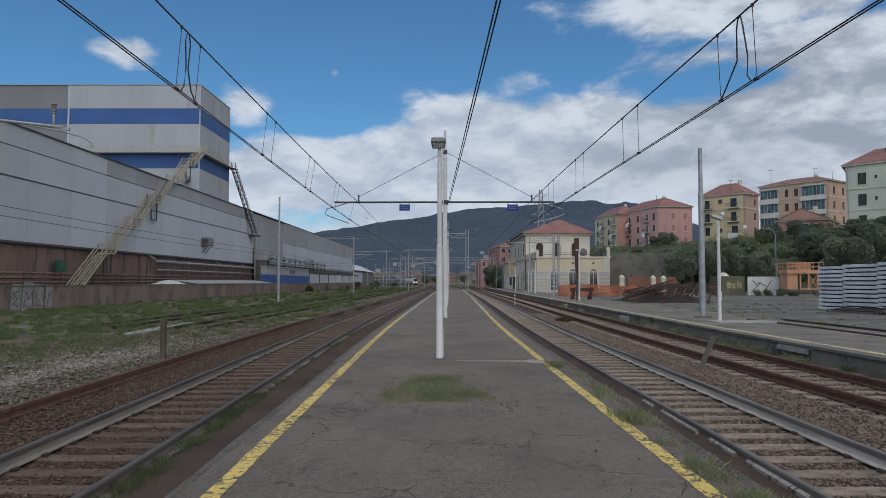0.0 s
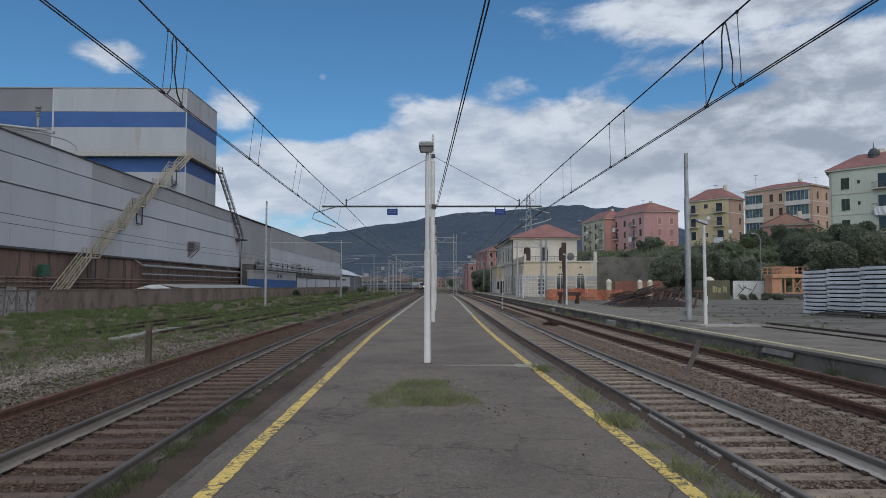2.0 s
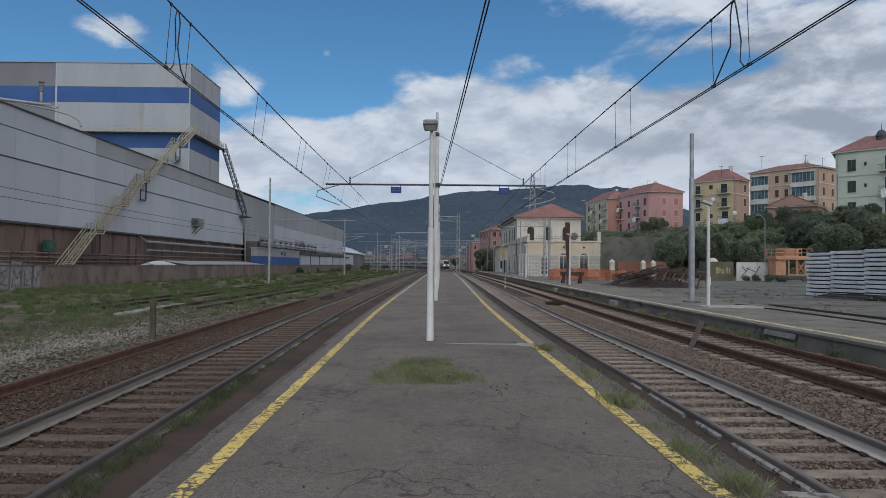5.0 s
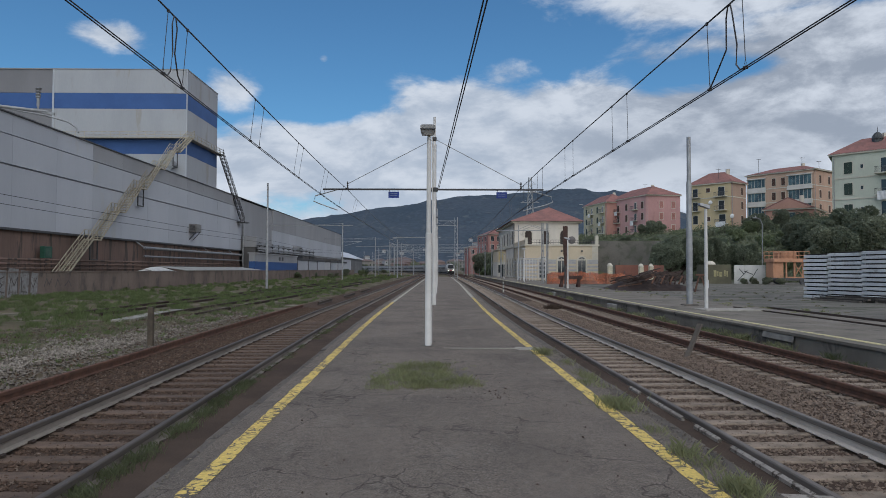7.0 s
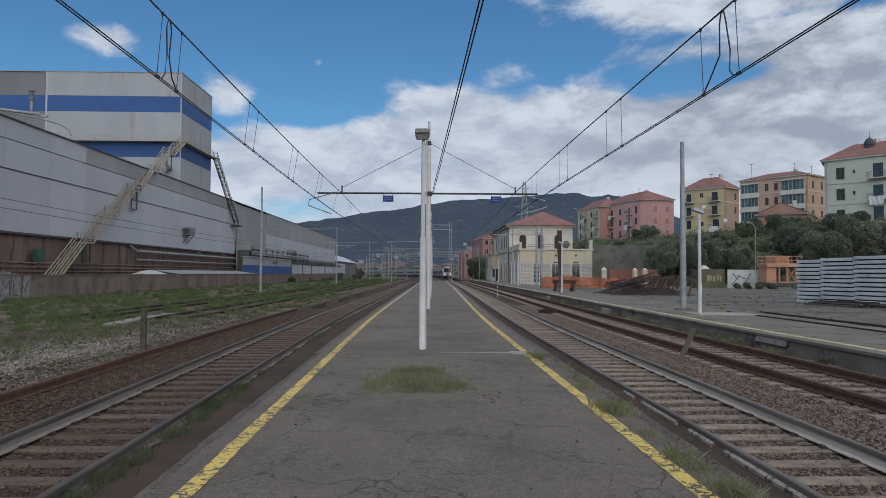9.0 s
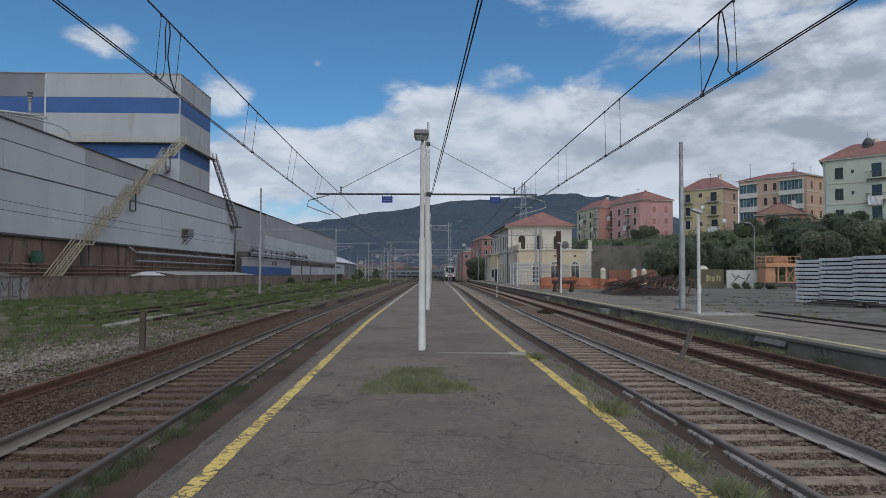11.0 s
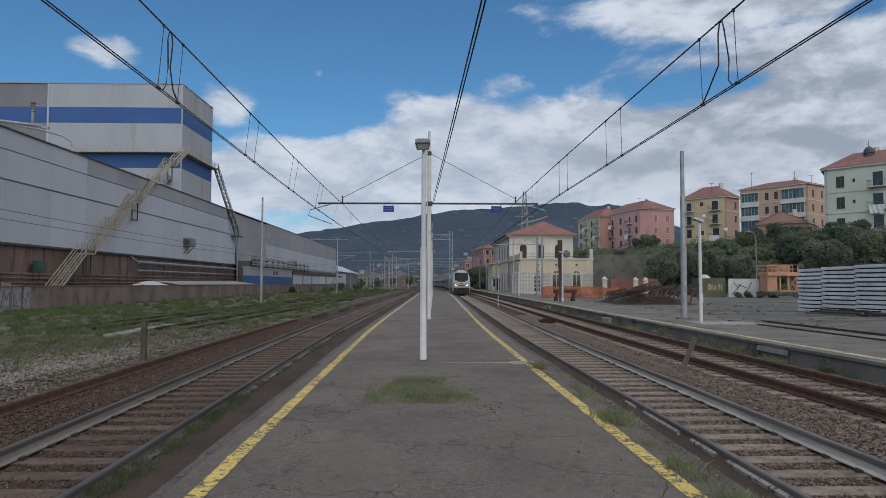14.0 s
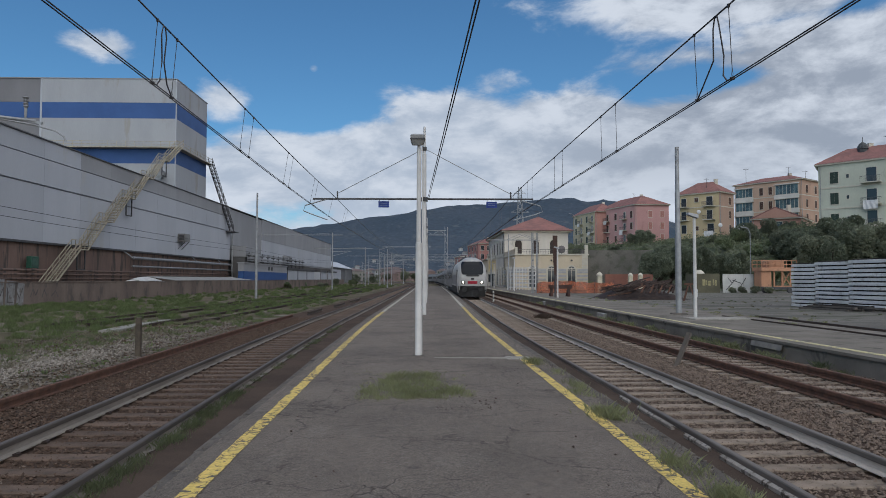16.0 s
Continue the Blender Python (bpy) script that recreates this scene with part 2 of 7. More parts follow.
SLEEPER = surface("sleeper_concrete", (0.125, 0.089, 0.069), (0.085, 0.062, 0.049), 3, 50, 0.9, 0.006, piece=0.18, third=(0.07, 0.055, 0.046), third_scale=6)
SLEEPERPALE = surface("sleeper_concrete_pale", (0.25, 0.20, 0.158), (0.17, 0.137, 0.108), 3, 50, 0.9, 0.006, piece=0.18, third=(0.10, 0.08, 0.066), third_scale=6)
STONEGREY = surface("grey_ballast_stone", (0.185, 0.14, 0.112), (0.108, 0.083, 0.068), 9, 60, 0.92, 0.004, contrast=0.45, third=(0.195, 0.155, 0.125), third_scale=14, third_at=0.6)
RUST = surface("rusted_steel", (0.125, 0.066, 0.046), (0.08, 0.046, 0.035), 6, 80, 0.8, 0.002, contrast=0.3)
RAILSIDE = surface("rail_side", (0.10, 0.082, 0.07), (0.06, 0.048, 0.04), 5, 70, 0.7, 0.002)
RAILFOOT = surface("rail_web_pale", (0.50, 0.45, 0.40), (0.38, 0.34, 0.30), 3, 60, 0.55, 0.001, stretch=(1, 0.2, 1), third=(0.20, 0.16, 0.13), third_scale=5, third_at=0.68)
RAILFOOTDULL = surface("rail_web_dull", (0.26, 0.232, 0.205), (0.19, 0.168, 0.148), 3, 60, 0.6, 0.001, stretch=(1, 0.2, 1), third=(0.14, 0.11, 0.09), third_scale=5, third_at=0.64)
CLIPDARK = surface("fastening_dark", (0.06, 0.043, 0.035), (0.04, 0.03, 0.026), 6, 60, 0.8)
RAILTOP = surface("worn_rail_head", (0.10, 0.086, 0.077), (0.065, 0.056, 0.05), 4, 90, 0.6, metal=0.1, stretch=(1, 0.1, 1))
SOIL = surface("field_soil", (0.125, 0.102, 0.074), (0.078, 0.074, 0.048), 0.35, 14, 0.95, 0.03, spec=0.05, third=(0.20, 0.185, 0.155), third_scale=0.6, third_at=0.6, contrast=0.4)
YARD = surface("yard_gravel", (0.170, 0.160, 0.146), (0.112, 0.107, 0.098), 0.3, 25, 0.95, 0.02, spec=0.05, third=(0.082, 0.086, 0.064), third_scale=0.7, third_at=0.56, contrast=0.5, stretch=(0.6, 1, 1))
WHITESTONE = surface("bleached_stone", (0.26, 0.235, 0.205), (0.14, 0.125, 0.108), 9, 60, 0.92, 0.004, contrast=0.4)
GRASS = leaf_surface("grass_blade", (0.13, 0.165, 0.07))
DRYGRASS = leaf_surface("tuft_blade", (0.29, 0.30, 0.16))
DARKWEED = leaf_surface("dark_weed_blade", (0.165, 0.19, 0.10))
STRAW = leaf_surface("straw_blade", (0.25, 0.23, 0.16))
TWIG = leaf_surface("dry_twig", (0.12, 0.085, 0.065))
WHITEPOLE = surface("white_pole_paint", (0.55, 0.54, 0.53), (0.46, 0.45, 0.44), 1.5, 30, 0.45, contrast=0.07, third=(0.36, 0.31, 0.27), third_scale=4, third_at=0.7)
GALV = surface("galvanised_steel", (0.30, 0.31, 0.32), (0.23, 0.235, 0.245), 2.5, 40, 0.5, metal=0.35, contrast=0.12)
DARKSTEEL = surface("dark_steel", (0.075, 0.075, 0.08), (0.05, 0.05, 0.053), 3, 40, 0.6, contrast=0.2)
WIRE = surface("copper_wire_dark", (0.06, 0.058, 0.062), (0.045, 0.043, 0.046), 3, 40, 0.6)
# far spans: grey matched to the hills behind, so they fade with distance
WIREFAR = surface("far_wire_grey", (0.13, 0.135, 0.14), (0.105, 0.11, 0.115), 3, 40, 0.6)
SIGNBLUE = surface("sign_blue", (0.02, 0.045, 0.21), (0.016, 0.035, 0.16), 4, 40, 0.45, contrast=0.08)
SIGNWHITE = surface("sign_white", (0.62, 0.63, 0.66), (0.55, 0.56, 0.58), 4, 40, 0.5, contrast=0.06)

# ---------------------------------------------------------------- building helpers


class Shape:
    """Gathers vertices and faces for one mesh."""

    def __init__(self):
        self.v, self.f = [], []

    def quad(self, *pts):
        k = len(self.v)
        self.v += [tuple(p) for p in pts]
        self.f.append(tuple(range(k, k + len(pts))))
        return self

    def box(self, x0, x1, y0, y1, z0, z1, c=0.0):
        """A box; c: chamfer of the upright edges and of the top."""
        if c:
            ring = lambda z, s: [(x0 + s + c, y0 + s, z), (x1 - s - c, y0 + s, z), (x1 - s, y0 + s + c, z), (x1 - s, y1 - s - c, z),
                                 (x1 - s - c, y1 - s, z), (x0 + s + c, y1 - s, z), (x0 + s, y1 - s - c, z), (x0 + s, y0 + s + c, z)]
            return self.loft([ring(z0, 0), ring(z1 - c, 0), ring(z1, c)], cap=True)
        k = len(self.v)
        self.v += [(x, y, z) for z in (z0, z1) for y in (y0, y1) for x in (x0, x1)]
        self.f += [tuple(k + i for i in q) for q in ((0, 2, 3, 1), (4, 5, 7, 6), (0, 1, 5, 4), (2, 6, 7, 3), (0, 4, 6, 2), (1, 3, 7, 5))]
        return self

    def loft(self, rings, cap=False, closed=True):
        k, n = len(self.v), len(rings[0])
        for r in rings:
            self.v += [tuple(p) for p in r]
        for j in range(len(rings) - 1):
            for i in range(n if closed else n - 1):
                a, b = k + j * n + i, k + j * n + (i + 1) % n
                self.f.append((a, b, b + n, a + n))
        if cap:
            self.f.append(tuple(range(k + n - 1, k - 1, -1)))
            self.f.append(tuple(range(k + (len(rings) - 1) * n, k + len(rings) * n)))
        return self

    def rod(self, a, b, r, r2=None, n=8):
        a, b = Vector(a), Vector(b)
        d = (b - a).normalized()
        s = d.orthogonal().normalized()
        t = d.cross(s)
        r2 = r if r2 is None else r2
        ring = lambda p, q: [p + (s * math.cos(2 * math.pi * i / n) + t * math.sin(2 * math.pi * i / n)) * q for i in range(n)]
        return self.loft([ring(a, r), ring(b, r2)], cap=True)

    def tube(self, pts, r, n=6):
        pts = [Vector(p) for p in pts]
        rings = []
        for i, p in enumerate(pts):
            d = (pts[min(i + 1, len(pts) - 1)] - pts[max(i - 1, 0)]).normalized()
            s = Vector((0, 0, 1)).cross(d)
            s = s.normalized() if s.length > 1e-3 else Vector((1, 0, 0))
            t = d.cross(s)
            rings.append([p + (s * math.cos(2 * math.pi * k / n) + t * math.sin(2 * math.pi * k / n)) * r for k in range(n)])
        return self.loft(rings, cap=True)

    def lathe(self, profile, x=0.0, y=0.0, n=12):
        """profile: (radius, z) from the bottom up."""
        return self.loft([[(x + r * math.cos(2 * math.pi * k / n), y + r * math.sin(2 * math.pi * k / n), z) for k in range(n)] for r, z in profile], cap=True)

    def bar(self, a, b, w, h):
        """A square bar from a to b."""
        a, b = Vector(a), Vector(b)
        d = (b - a).normalized()
        s = d.cross(Vector((0, 0, 1)))
        s = s.normalized() if s.length > 1e-3 else Vector((1, 0, 0))
        t = s.cross(d).normalized()
        ring = lambda p: [p + s * (i * w / 2) + t * (j * h / 2) for i, j in ((-1, -1), (1, -1), (1, 1), (-1, 1))]
        return self.loft([ring(a), ring(b)], cap=True)

    def mesh(self, name, smooth=False):
        me = bpy.data.meshes.new(name)
        me.from_pydata(self.v, [], self.f)
        me.update()
        bm = bmesh.new()
        bm.from_mesh(me)
        bmesh.ops.recalc_face_normals(bm, faces=bm.faces)
        bm.to_mesh(me)
        bm.free()
        if smooth:
            me.shade_smooth()
            me.set_sharp_from_angle(angle=radians(35))
        return me


def part(name, shape, material, parent=None, label="", smooth=False):
    ob = new(name, shape.mesh(name, smooth))
    ob.data.materials.append(material)
    ob.parent = parent
    if label:
        ob["label"] = label
    return ob


def thing(name, label, category, at=None, group="", kind=""):
    ob = new(name)
    ob.empty_display_size = 0.2
    if at is not None:
        ob.matrix_basis = at
    return tagged(ob, label, category, group, kind)


def raw(name, verts, faces, material, parent=None):
    """A mesh from arrays, for stuff."""
    me = bpy.data.meshes.new(name)
    me.from_pydata(verts, [], faces)
    me.materials.append(material)
    me.update()
    ob = new(name, me)
    ob.parent = parent
    return ob


# ---------------------------------------------------------------- the line's course


def course(y):
    """How far the railway swings aside at the distance y: a slight bend by the platform, a long curve to the left far off."""
    a, b, y0, y1 = -0.0166, 0.0058, 16.0, 32.0
    if y < y0:
        x = a * y
    elif y < y1:
        u = y - y0
        x = a * y0 + a * u + (b - a) * u * u / (2 * (y1 - y0))
    else:
        x = a * y0 + (a + b) / 2 * (y1 - y0) + b * (y - y1)
    if y > 262:
        x -= (y - 262) ** 2 / 880.0
    return x


def shift(x, y):
    """The same, with the way in which platform and tracks draw apart."""
    u = max(0.0, min(1.0, (y - 4) / 72))
    w = .78 * u + max(0.0, min(.3, (y - 76) * .004))
    if x < -2.5:
        s = -.28 * max(0.0, min(1.0, (y - 7) / 25)) if x > -8 else 0.0
    elif x < 1.0:
        s = 0.0
    elif x < 6.0:
        s = w
    else:
        s = .6 * w - .1 * min(1.0, max(0.0, y / 15))
    return course(y) + s


def steps(y0, y1):
    """Distances along the line, closer together near by."""
    ys, y = [], y0
    while y < y1:
        ys.append(y)
        y += 1.5 if y < 40 else 4 if y < 120 else 12
    return ys + [y1]


def ribbon(shape, section, y0, y1, z=0.0, off=0.0):
    """Sweeps a cross-section of (x, z) along the line."""
    return shape.loft([[(x + off + shift(x + off, y), y, zz + z) for x, zz in section] for y in steps(y0, y1)], cap=True)


RAIL_Z = -0.20
SLEEPER_Z = RAIL_Z - 0.172
BED_Z = SLEEPER_Z - 0.035
FIELD_Z = -0.50
LEFT_TRACK, RIGHT_TRACK, SIDING = -3.845, 4.11, 7.72

# ---------------------------------------------------------------- ground


def make_ground():
    s = Shape()
    xs = [-4500, -1500, -600, -200, -60, -32, -20, -12, -7, -5.5, 3, 9, 20, 60, 200, 600, 1500, 4500]
    ys = [-600, -100, -30, 0, 10, 20, 30, 45, 60, 90, 130, 200, 300, 450, 700, 1200, 2000, 4800]
    for y in ys:
        for x in xs:
            bump = 0.05 * noise.noise((x * 0.13, y * 0.11, 3)) if abs(x) < 40 and y < 130 else 0
            s.v.append((x, y, FIELD_Z - 0.02 + bump))
    n = len(xs)
    for j in range(len(ys) - 1):
        for i in range(n - 1):
            s.f.append((j * n + i, j * n + i + 1, (j + 1) * n + i + 1, (j + 1) * n + i))
    tagged(part("ground", s, SOIL, smooth=True), "dry soil with thin grass beside the railway", "ground", kind="structure")

    def bed(x0, x1, y1, name, z=BED_Z, mat=BALLAST, label="brown railway ballast bed"):
        s = ribbon(Shape(), [(x0 - 0.45, FIELD_Z - 0.1), (x0, z), (x1, z), (x1 + 0.45, FIELD_Z - 0.1)], -8, y1)
        tagged(part(name, s, mat), label, "ballast", kind="structure")

    bed(-6.9, -2.9, 560, "ballast_bed")
    bed(2.9, 9.3, 560, "ballast_bed")
    # trodden dark strips between platform and rail
    for x0, x1 in ((-3.0, -2.02), (2.66, 3.335)):
        z = BED_Z + 0.075 if x0 < 0 else RAIL_Z - 0.075
        s = ribbon(Shape(), [(x0, BED_Z - 0.1), (x0 + 0.05, z), ((x0 + x1) / 2, z - .02), (x1, z + 0.015), (x1, BED_Z - 0.1)], -8, 150)
        tagged(part("earth_strip", s, EARTH), "dark trodden earth strip along the platform edge", "earth", kind="structure")
    # yard beyond the far platform
    s = Shape()
    s.v = [(x, y, -0.03 + 0.03 * noise.noise((x * .2, y * .2, 0))) for y in range(-20, 101, 4) for x in range(14, 79, 4)]
    n = 17
    for j in range(30):
        for i in range(n - 1):
            s.f.append((j * n + i, j * n + i + 1, (j + 1) * n + i + 1, (j + 1) * n + i))
    tagged(part("yard", s, YARD, smooth=True), "grey gravel goods yard with worn patches", "yard", kind="structure")


make_ground()


def make_platforms():
    # island platform: asphalt deck, rough concrete edge, flaked yellow lines
    end = 150
    deck = ribbon(Shape(), [(-2.02, -0.5), (-2.02, -0.03), (-1.75, 0.0), (0.2, 0.02), (2.2, 0.0), (2.56, -0.03), (2.56, -0.5)], -8, end)
    tagged(part("platform", deck, ASPHALT), "cracked grey asphalt island platform", "platform", kind="structure")
    for x0, x1 in ((-2.14, -2.02), (2.56, 2.70)):
        s = Shape()
        y = -8.0
        while y < end:
            l = random.uniform(1.4, 2.2)
            dx, dz = random.uniform(-.015, .015), random.uniform(-.012, .008)
            a, b = shift(x0, y) + dx, shift(x0, y + l) + dx
            s.loft([[(x0 + o, yy, -0.5), (x1 + o, yy, -0.5), (x1 + o, yy, -0.035 + dz), (x0 + o, yy, -0.05 + dz)] for o, yy in ((a, y), (b, y + l - 0.012))], cap=True)
            y += l
        tagged(part("platform_edge", s, KERB), "rough weathered concrete platform edge blocks", "kerb", kind="structure")
    for x, w, y0, y1 in ((-1.712, 0.15, -6, 34), (2.15, 0.15, -6, 40), (-1.73, 0.17, 34.1, 146), (2.15, 0.2, 40.1, 146)):
        s = Shape()
        ys = [y0 + 0.12 * k for k in range(int((y1 - y0) / 0.12))]
        rows = []
        for y in ys:
            j = 0.016 * noise.noise((x, y * 2.1, 0)) + 0.018 * noise.noise((x, y * 7.0, 5))
            z = 0.006 if abs(x) < 1.75 else 0.006
            rows.append([(x - w / 2 + shift(x, y) + j, y, z), (x + w / 2 + shift(x, y) + j * .5, y, z + 0.001)])
        s.loft(rows, closed=False)
        tagged(part("yellow_line" if y0 < 0 else "pale_line", s, YELLOW if y0 < 0 else WHITELINE), "flaking yellow safety line painted on the platform" if y0 < 0 else "pale worn line along the far part of the platform", "line marking", kind="structure")
    # pale cross joint and a slab in the deck
    s = Shape().box(0.2, 1.78, 14.15, 14.2, 0.0, 0.026)
    tagged(part("deck_joint", s, surface("pale_concrete", (0.33, 0.31, 0.28), (0.24, 0.225, 0.2), 4, 60, 0.9, 0.004)), "pale cement joint across the asphalt", "joint", kind="structure")
    s = Shape().box(2.05 - .35, 2.45 - .25, 14.0, 14.5, -0.05, 0.012, 0.01)
    tagged(part("cover_slab", s, surface("pale_concrete", (0.33, 0.31, 0.28), (0.24, 0.225, 0.2), 4, 60, 0.9, 0.004)), "small pale concrete cover slab at the platform edge", "slab", kind="structure")
    # far platform
    s = ribbon(Shape(), [(9.72, -0.55), (9.72, -0.06), (9.66, -0.05), (9.66, 0.02), (10.0, 0.03), (14.3, 0.0), (15.5, -0.04), (15.5, -0.55)], -8, 190)
    tagged(part("platform", s, surface("far_platform_top", (0.20, 0.18, 0.158), (0.14, 0.128, 0.112), 0.5, 40, 0.9, 0.008, third=(0.085, 0.078, 0.07), third_scale=1.2, spec=0.05)),
           "grey worn platform along the goods yard", "platform", kind="structure")
    s = ribbon(Shape(), [(9.98, 0.0), (9.98, 0.037), (10.18, 0.037), (10.18, 0.0)], -8, 180)
    tagged(part("yellow_line", s, worn_paint("pale_yellow_paint", (0.60, 0.53, 0.26), (0.16, 0.155, 0.14))), "faded yellow safety line on the far platform", "line marking", kind="structure")


make_platforms()

# ---------------------------------------------------------------- tracks
SL = Shape()
SL.loft([[(x, -0.13, z0) for x, z0 in ((-1.15, -0.12), (-1.15, 0), (-0.95, 0.0), (-0.45, -0.012), (0.45, -0.012), (0.95, 0.0), (1.15, 0), (1.15, -0.12))],
         [(x, -0.105, z0 + 0.012) for x, z0 in ((-1.14, -0.12), (-1.14, 0), (-0.95, 0.0), (-0.45, -0.012), (0.45, -0.012), (0.95, 0.0), (1.14, 0), (1.14, -0.12))],
         [(x, 0.105, z0 + 0.012) for x, z0 in ((-1.14, -0.12), (-1.14, 0), (-0.95, 0.0), (-0.45, -0.012), (0.45, -0.012), (0.95, 0.0), (1.14, 0), (1.14, -0.12))],
         [(x, 0.13, z0) for x, z0 in ((-1.15, -0.12), (-1.15, 0), (-0.95, 0.0), (-0.45, -0.012), (0.45, -0.012), (0.95, 0.0), (1.15, 0), (1.15, -0.12))]], cap=True)
CLIP = Shape().loft([[(-.14, y, 0.0), (-.14, y, .022), (-.112, y, .038), (-.076, y, .022), (-.072, y, .003), (.072, y, .003), (.076, y, .022), (.112, y, .038), (.14, y, .022), (.14, y, 0.0)] for y in (-.038, .038)], cap=True)


def rail_sections():
    web = [(-0.070, 0.0), (-0.070, 0.012), (-0.012, 0.03), (-0.010, 0.098), (-0.032, 0.110), (0.032, 0.110), (0.010, 0.098), (0.012, 0.03), (0.070, 0.012), (0.070, 0.0)]
    head = [(-0.036, 0.108), (-0.036, 0.158), (-0.026, 0.170), (0.026, 0.170), (0.036, 0.158), (0.036, 0.108)]
    return web, head


def make_track(x, y1, web_mat, head_mat, label, sleeper=SLEEPER, visible=True, gauge=1.507, slope=0.0):
    t = thing("railway_track", label, "railway track", pose(0, 0, 0), "railway tracks")
    web, head = rail_sections()
    for o in (-gauge / 2, gauge / 2):
        r = part("rail", ribbon(Shape(), web, -8, y1, SLEEPER_Z + 0.004, x + o), web_mat, t)
        part("rail_head", ribbon(Shape(), head, -8, y1, SLEEPER_Z + 0.004, x + o), head_mat, r)
    if visible:
        me, cl = SL.mesh("sleeper"), CLIP.mesh("fastening")
        me.materials.append(sleeper)
        cl.materials.append(CLIPDARK)
        y = 1.4
        while y < min(y1, 178):
            ob = new("sleeper", me)
            ob.parent = t
            ob.matrix_basis = pose(x + shift(x, y) + random.uniform(-.015, .015), y, SLEEPER_Z - 0.012, 0, 0, random.uniform(-0.4, 0.4))
            if y < 34:
                for o in (-gauge / 2, gauge / 2):
                    c = new("fastening", cl)
                    c.parent = ob
                    c.matrix_basis = pose(o, 0, 0.012)
            y += 0.60
    return t


make_track(LEFT_TRACK, 560, RAILFOOTDULL, RAILTOP, "main railway track with worn pale rails on concrete sleepers")
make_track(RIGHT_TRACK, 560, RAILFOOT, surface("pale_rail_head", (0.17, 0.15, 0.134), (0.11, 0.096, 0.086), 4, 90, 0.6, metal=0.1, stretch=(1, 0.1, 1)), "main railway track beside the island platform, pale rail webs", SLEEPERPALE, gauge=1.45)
make_track(SIDING, 420, RUST, RUST, "rusty siding track along the far platform", SLEEPERPALE, gauge=1.5)


def make_loose_rails():
    web, head = rail_sections()
    sec = [(a * 1.0, b) for a, b in web[:4]] + head[:] + web[6:]
    s = ribbon(Shape(), sec, -8, 36, BED_Z + 0.02, -6.3)
    tagged(part("rail", s, RUST), "long rusty unused rail lying on the ballast", "rail")
    for x, y0, y1 in ((-5.95, 38.5, 43.5), (-5.8, 48, 54), (-5.8, 58, 66)):
        s = ribbon(Shape(), sec, y0, y1, BED_Z + 0.02, x)
        tagged(part("rail", s, RAILSIDE), "short grey spare rail lying beside the track", "rail")
    # overgrown sidings in the field
    for x in (-11.2, -15.5):
        t = thing("railway_track", "overgrown disused siding with dark rusty rails in the grass", "railway track", pose(0, 0, 0), "overgrown sidings")
        for o in (-0.75, 0.75):
            part("rail", ribbon(Shape(), sec, 31, 240, FIELD_Z - 0.04, x + o), CLIPDARK, t)


make_loose_rails()

# ---------------------------------------------------------------- far hills


# distance haze is put into the hills' colour as a blue-grey cast
HILL = surface("hazed_wooded_hill", (0.042, 0.060, 0.083), (0.053, 0.069, 0.092), 0.006, 0.08, 0.95, contrast=0.45, third=(0.070, 0.085, 0.10), third_scale=0.02, third_at=0.6, spec=0.1)


HILL_KNOTS = ((-2600, 40), (-1200, 90), (-800, 140), (-457, 181), (-340, 197), (-239, 212), (-99, 232), (60, 256), (258, 272), (457, 286), (517, 294), (577, 282), (656, 288), (716, 266), (800, 225), (1000, 150), (1300, 110), (3000, 90))


def hill_point(x, u):
    """A point of the range behind the town: x across, u from its foot (0) to its crest (1)."""
    top = 60.0
    for (a, ha), (b, hb) in zip(HILL_KNOTS, HILL_KNOTS[1:]):
        if a <= x <= b:
            top = ha + (hb - ha) * (x - a) / (b - a)
    prof = ((0.0, 0.0), (0.12, 0.10), (0.3, 0.28), (0.5, 0.52), (0.7, 0.76), (0.87, 0.93), (1.0, 1.0))
    w = 1.0
    for (a, wa), (b, wb) in zip(prof, prof[1:]):
        if a <= u <= b:
            w = wa + (wb - wa) * (u - a) / (b - a)
    j = noise.fractal((x * 0.004, u * 3.0, 17.0), 1.0, 2.0, 4)
    rough = 7 * noise.fractal((x * .02, u * 9, 2), 1, 2, 3) + 2.5 * noise.noise((x * .09, u * 30, 4))
    return (x, 1700 + u * 700 + 60 * j, FIELD_Z - 2 + top * w + .12 * top * j * (1 - w) * (u > 0) + rough * w)


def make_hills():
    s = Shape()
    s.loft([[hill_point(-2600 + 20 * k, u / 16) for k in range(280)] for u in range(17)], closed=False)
    tagged(part("hill_range", s, HILL, smooth=True), "dark wooded hills behind the town, haze painted into their colour", "hill", kind="structure")


make_hills()

# ---------------------------------------------------------------- factory
CLAD = surface("pale_cladding", (0.405, 0.425, 0.465), (0.365, 0.385, 0.425), 0.12, 6, 0.6, contrast=0.05, piece=0.05, stretch=(1, 1, 0.3), third=(0.39, 0.39, 0.385), third_scale=0.25, third_at=0.66)
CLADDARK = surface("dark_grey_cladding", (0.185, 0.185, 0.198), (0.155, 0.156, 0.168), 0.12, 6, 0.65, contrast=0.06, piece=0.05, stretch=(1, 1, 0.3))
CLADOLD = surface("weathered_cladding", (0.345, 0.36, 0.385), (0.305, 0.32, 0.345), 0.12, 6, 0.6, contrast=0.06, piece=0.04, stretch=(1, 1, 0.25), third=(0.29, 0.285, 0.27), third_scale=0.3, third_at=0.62)
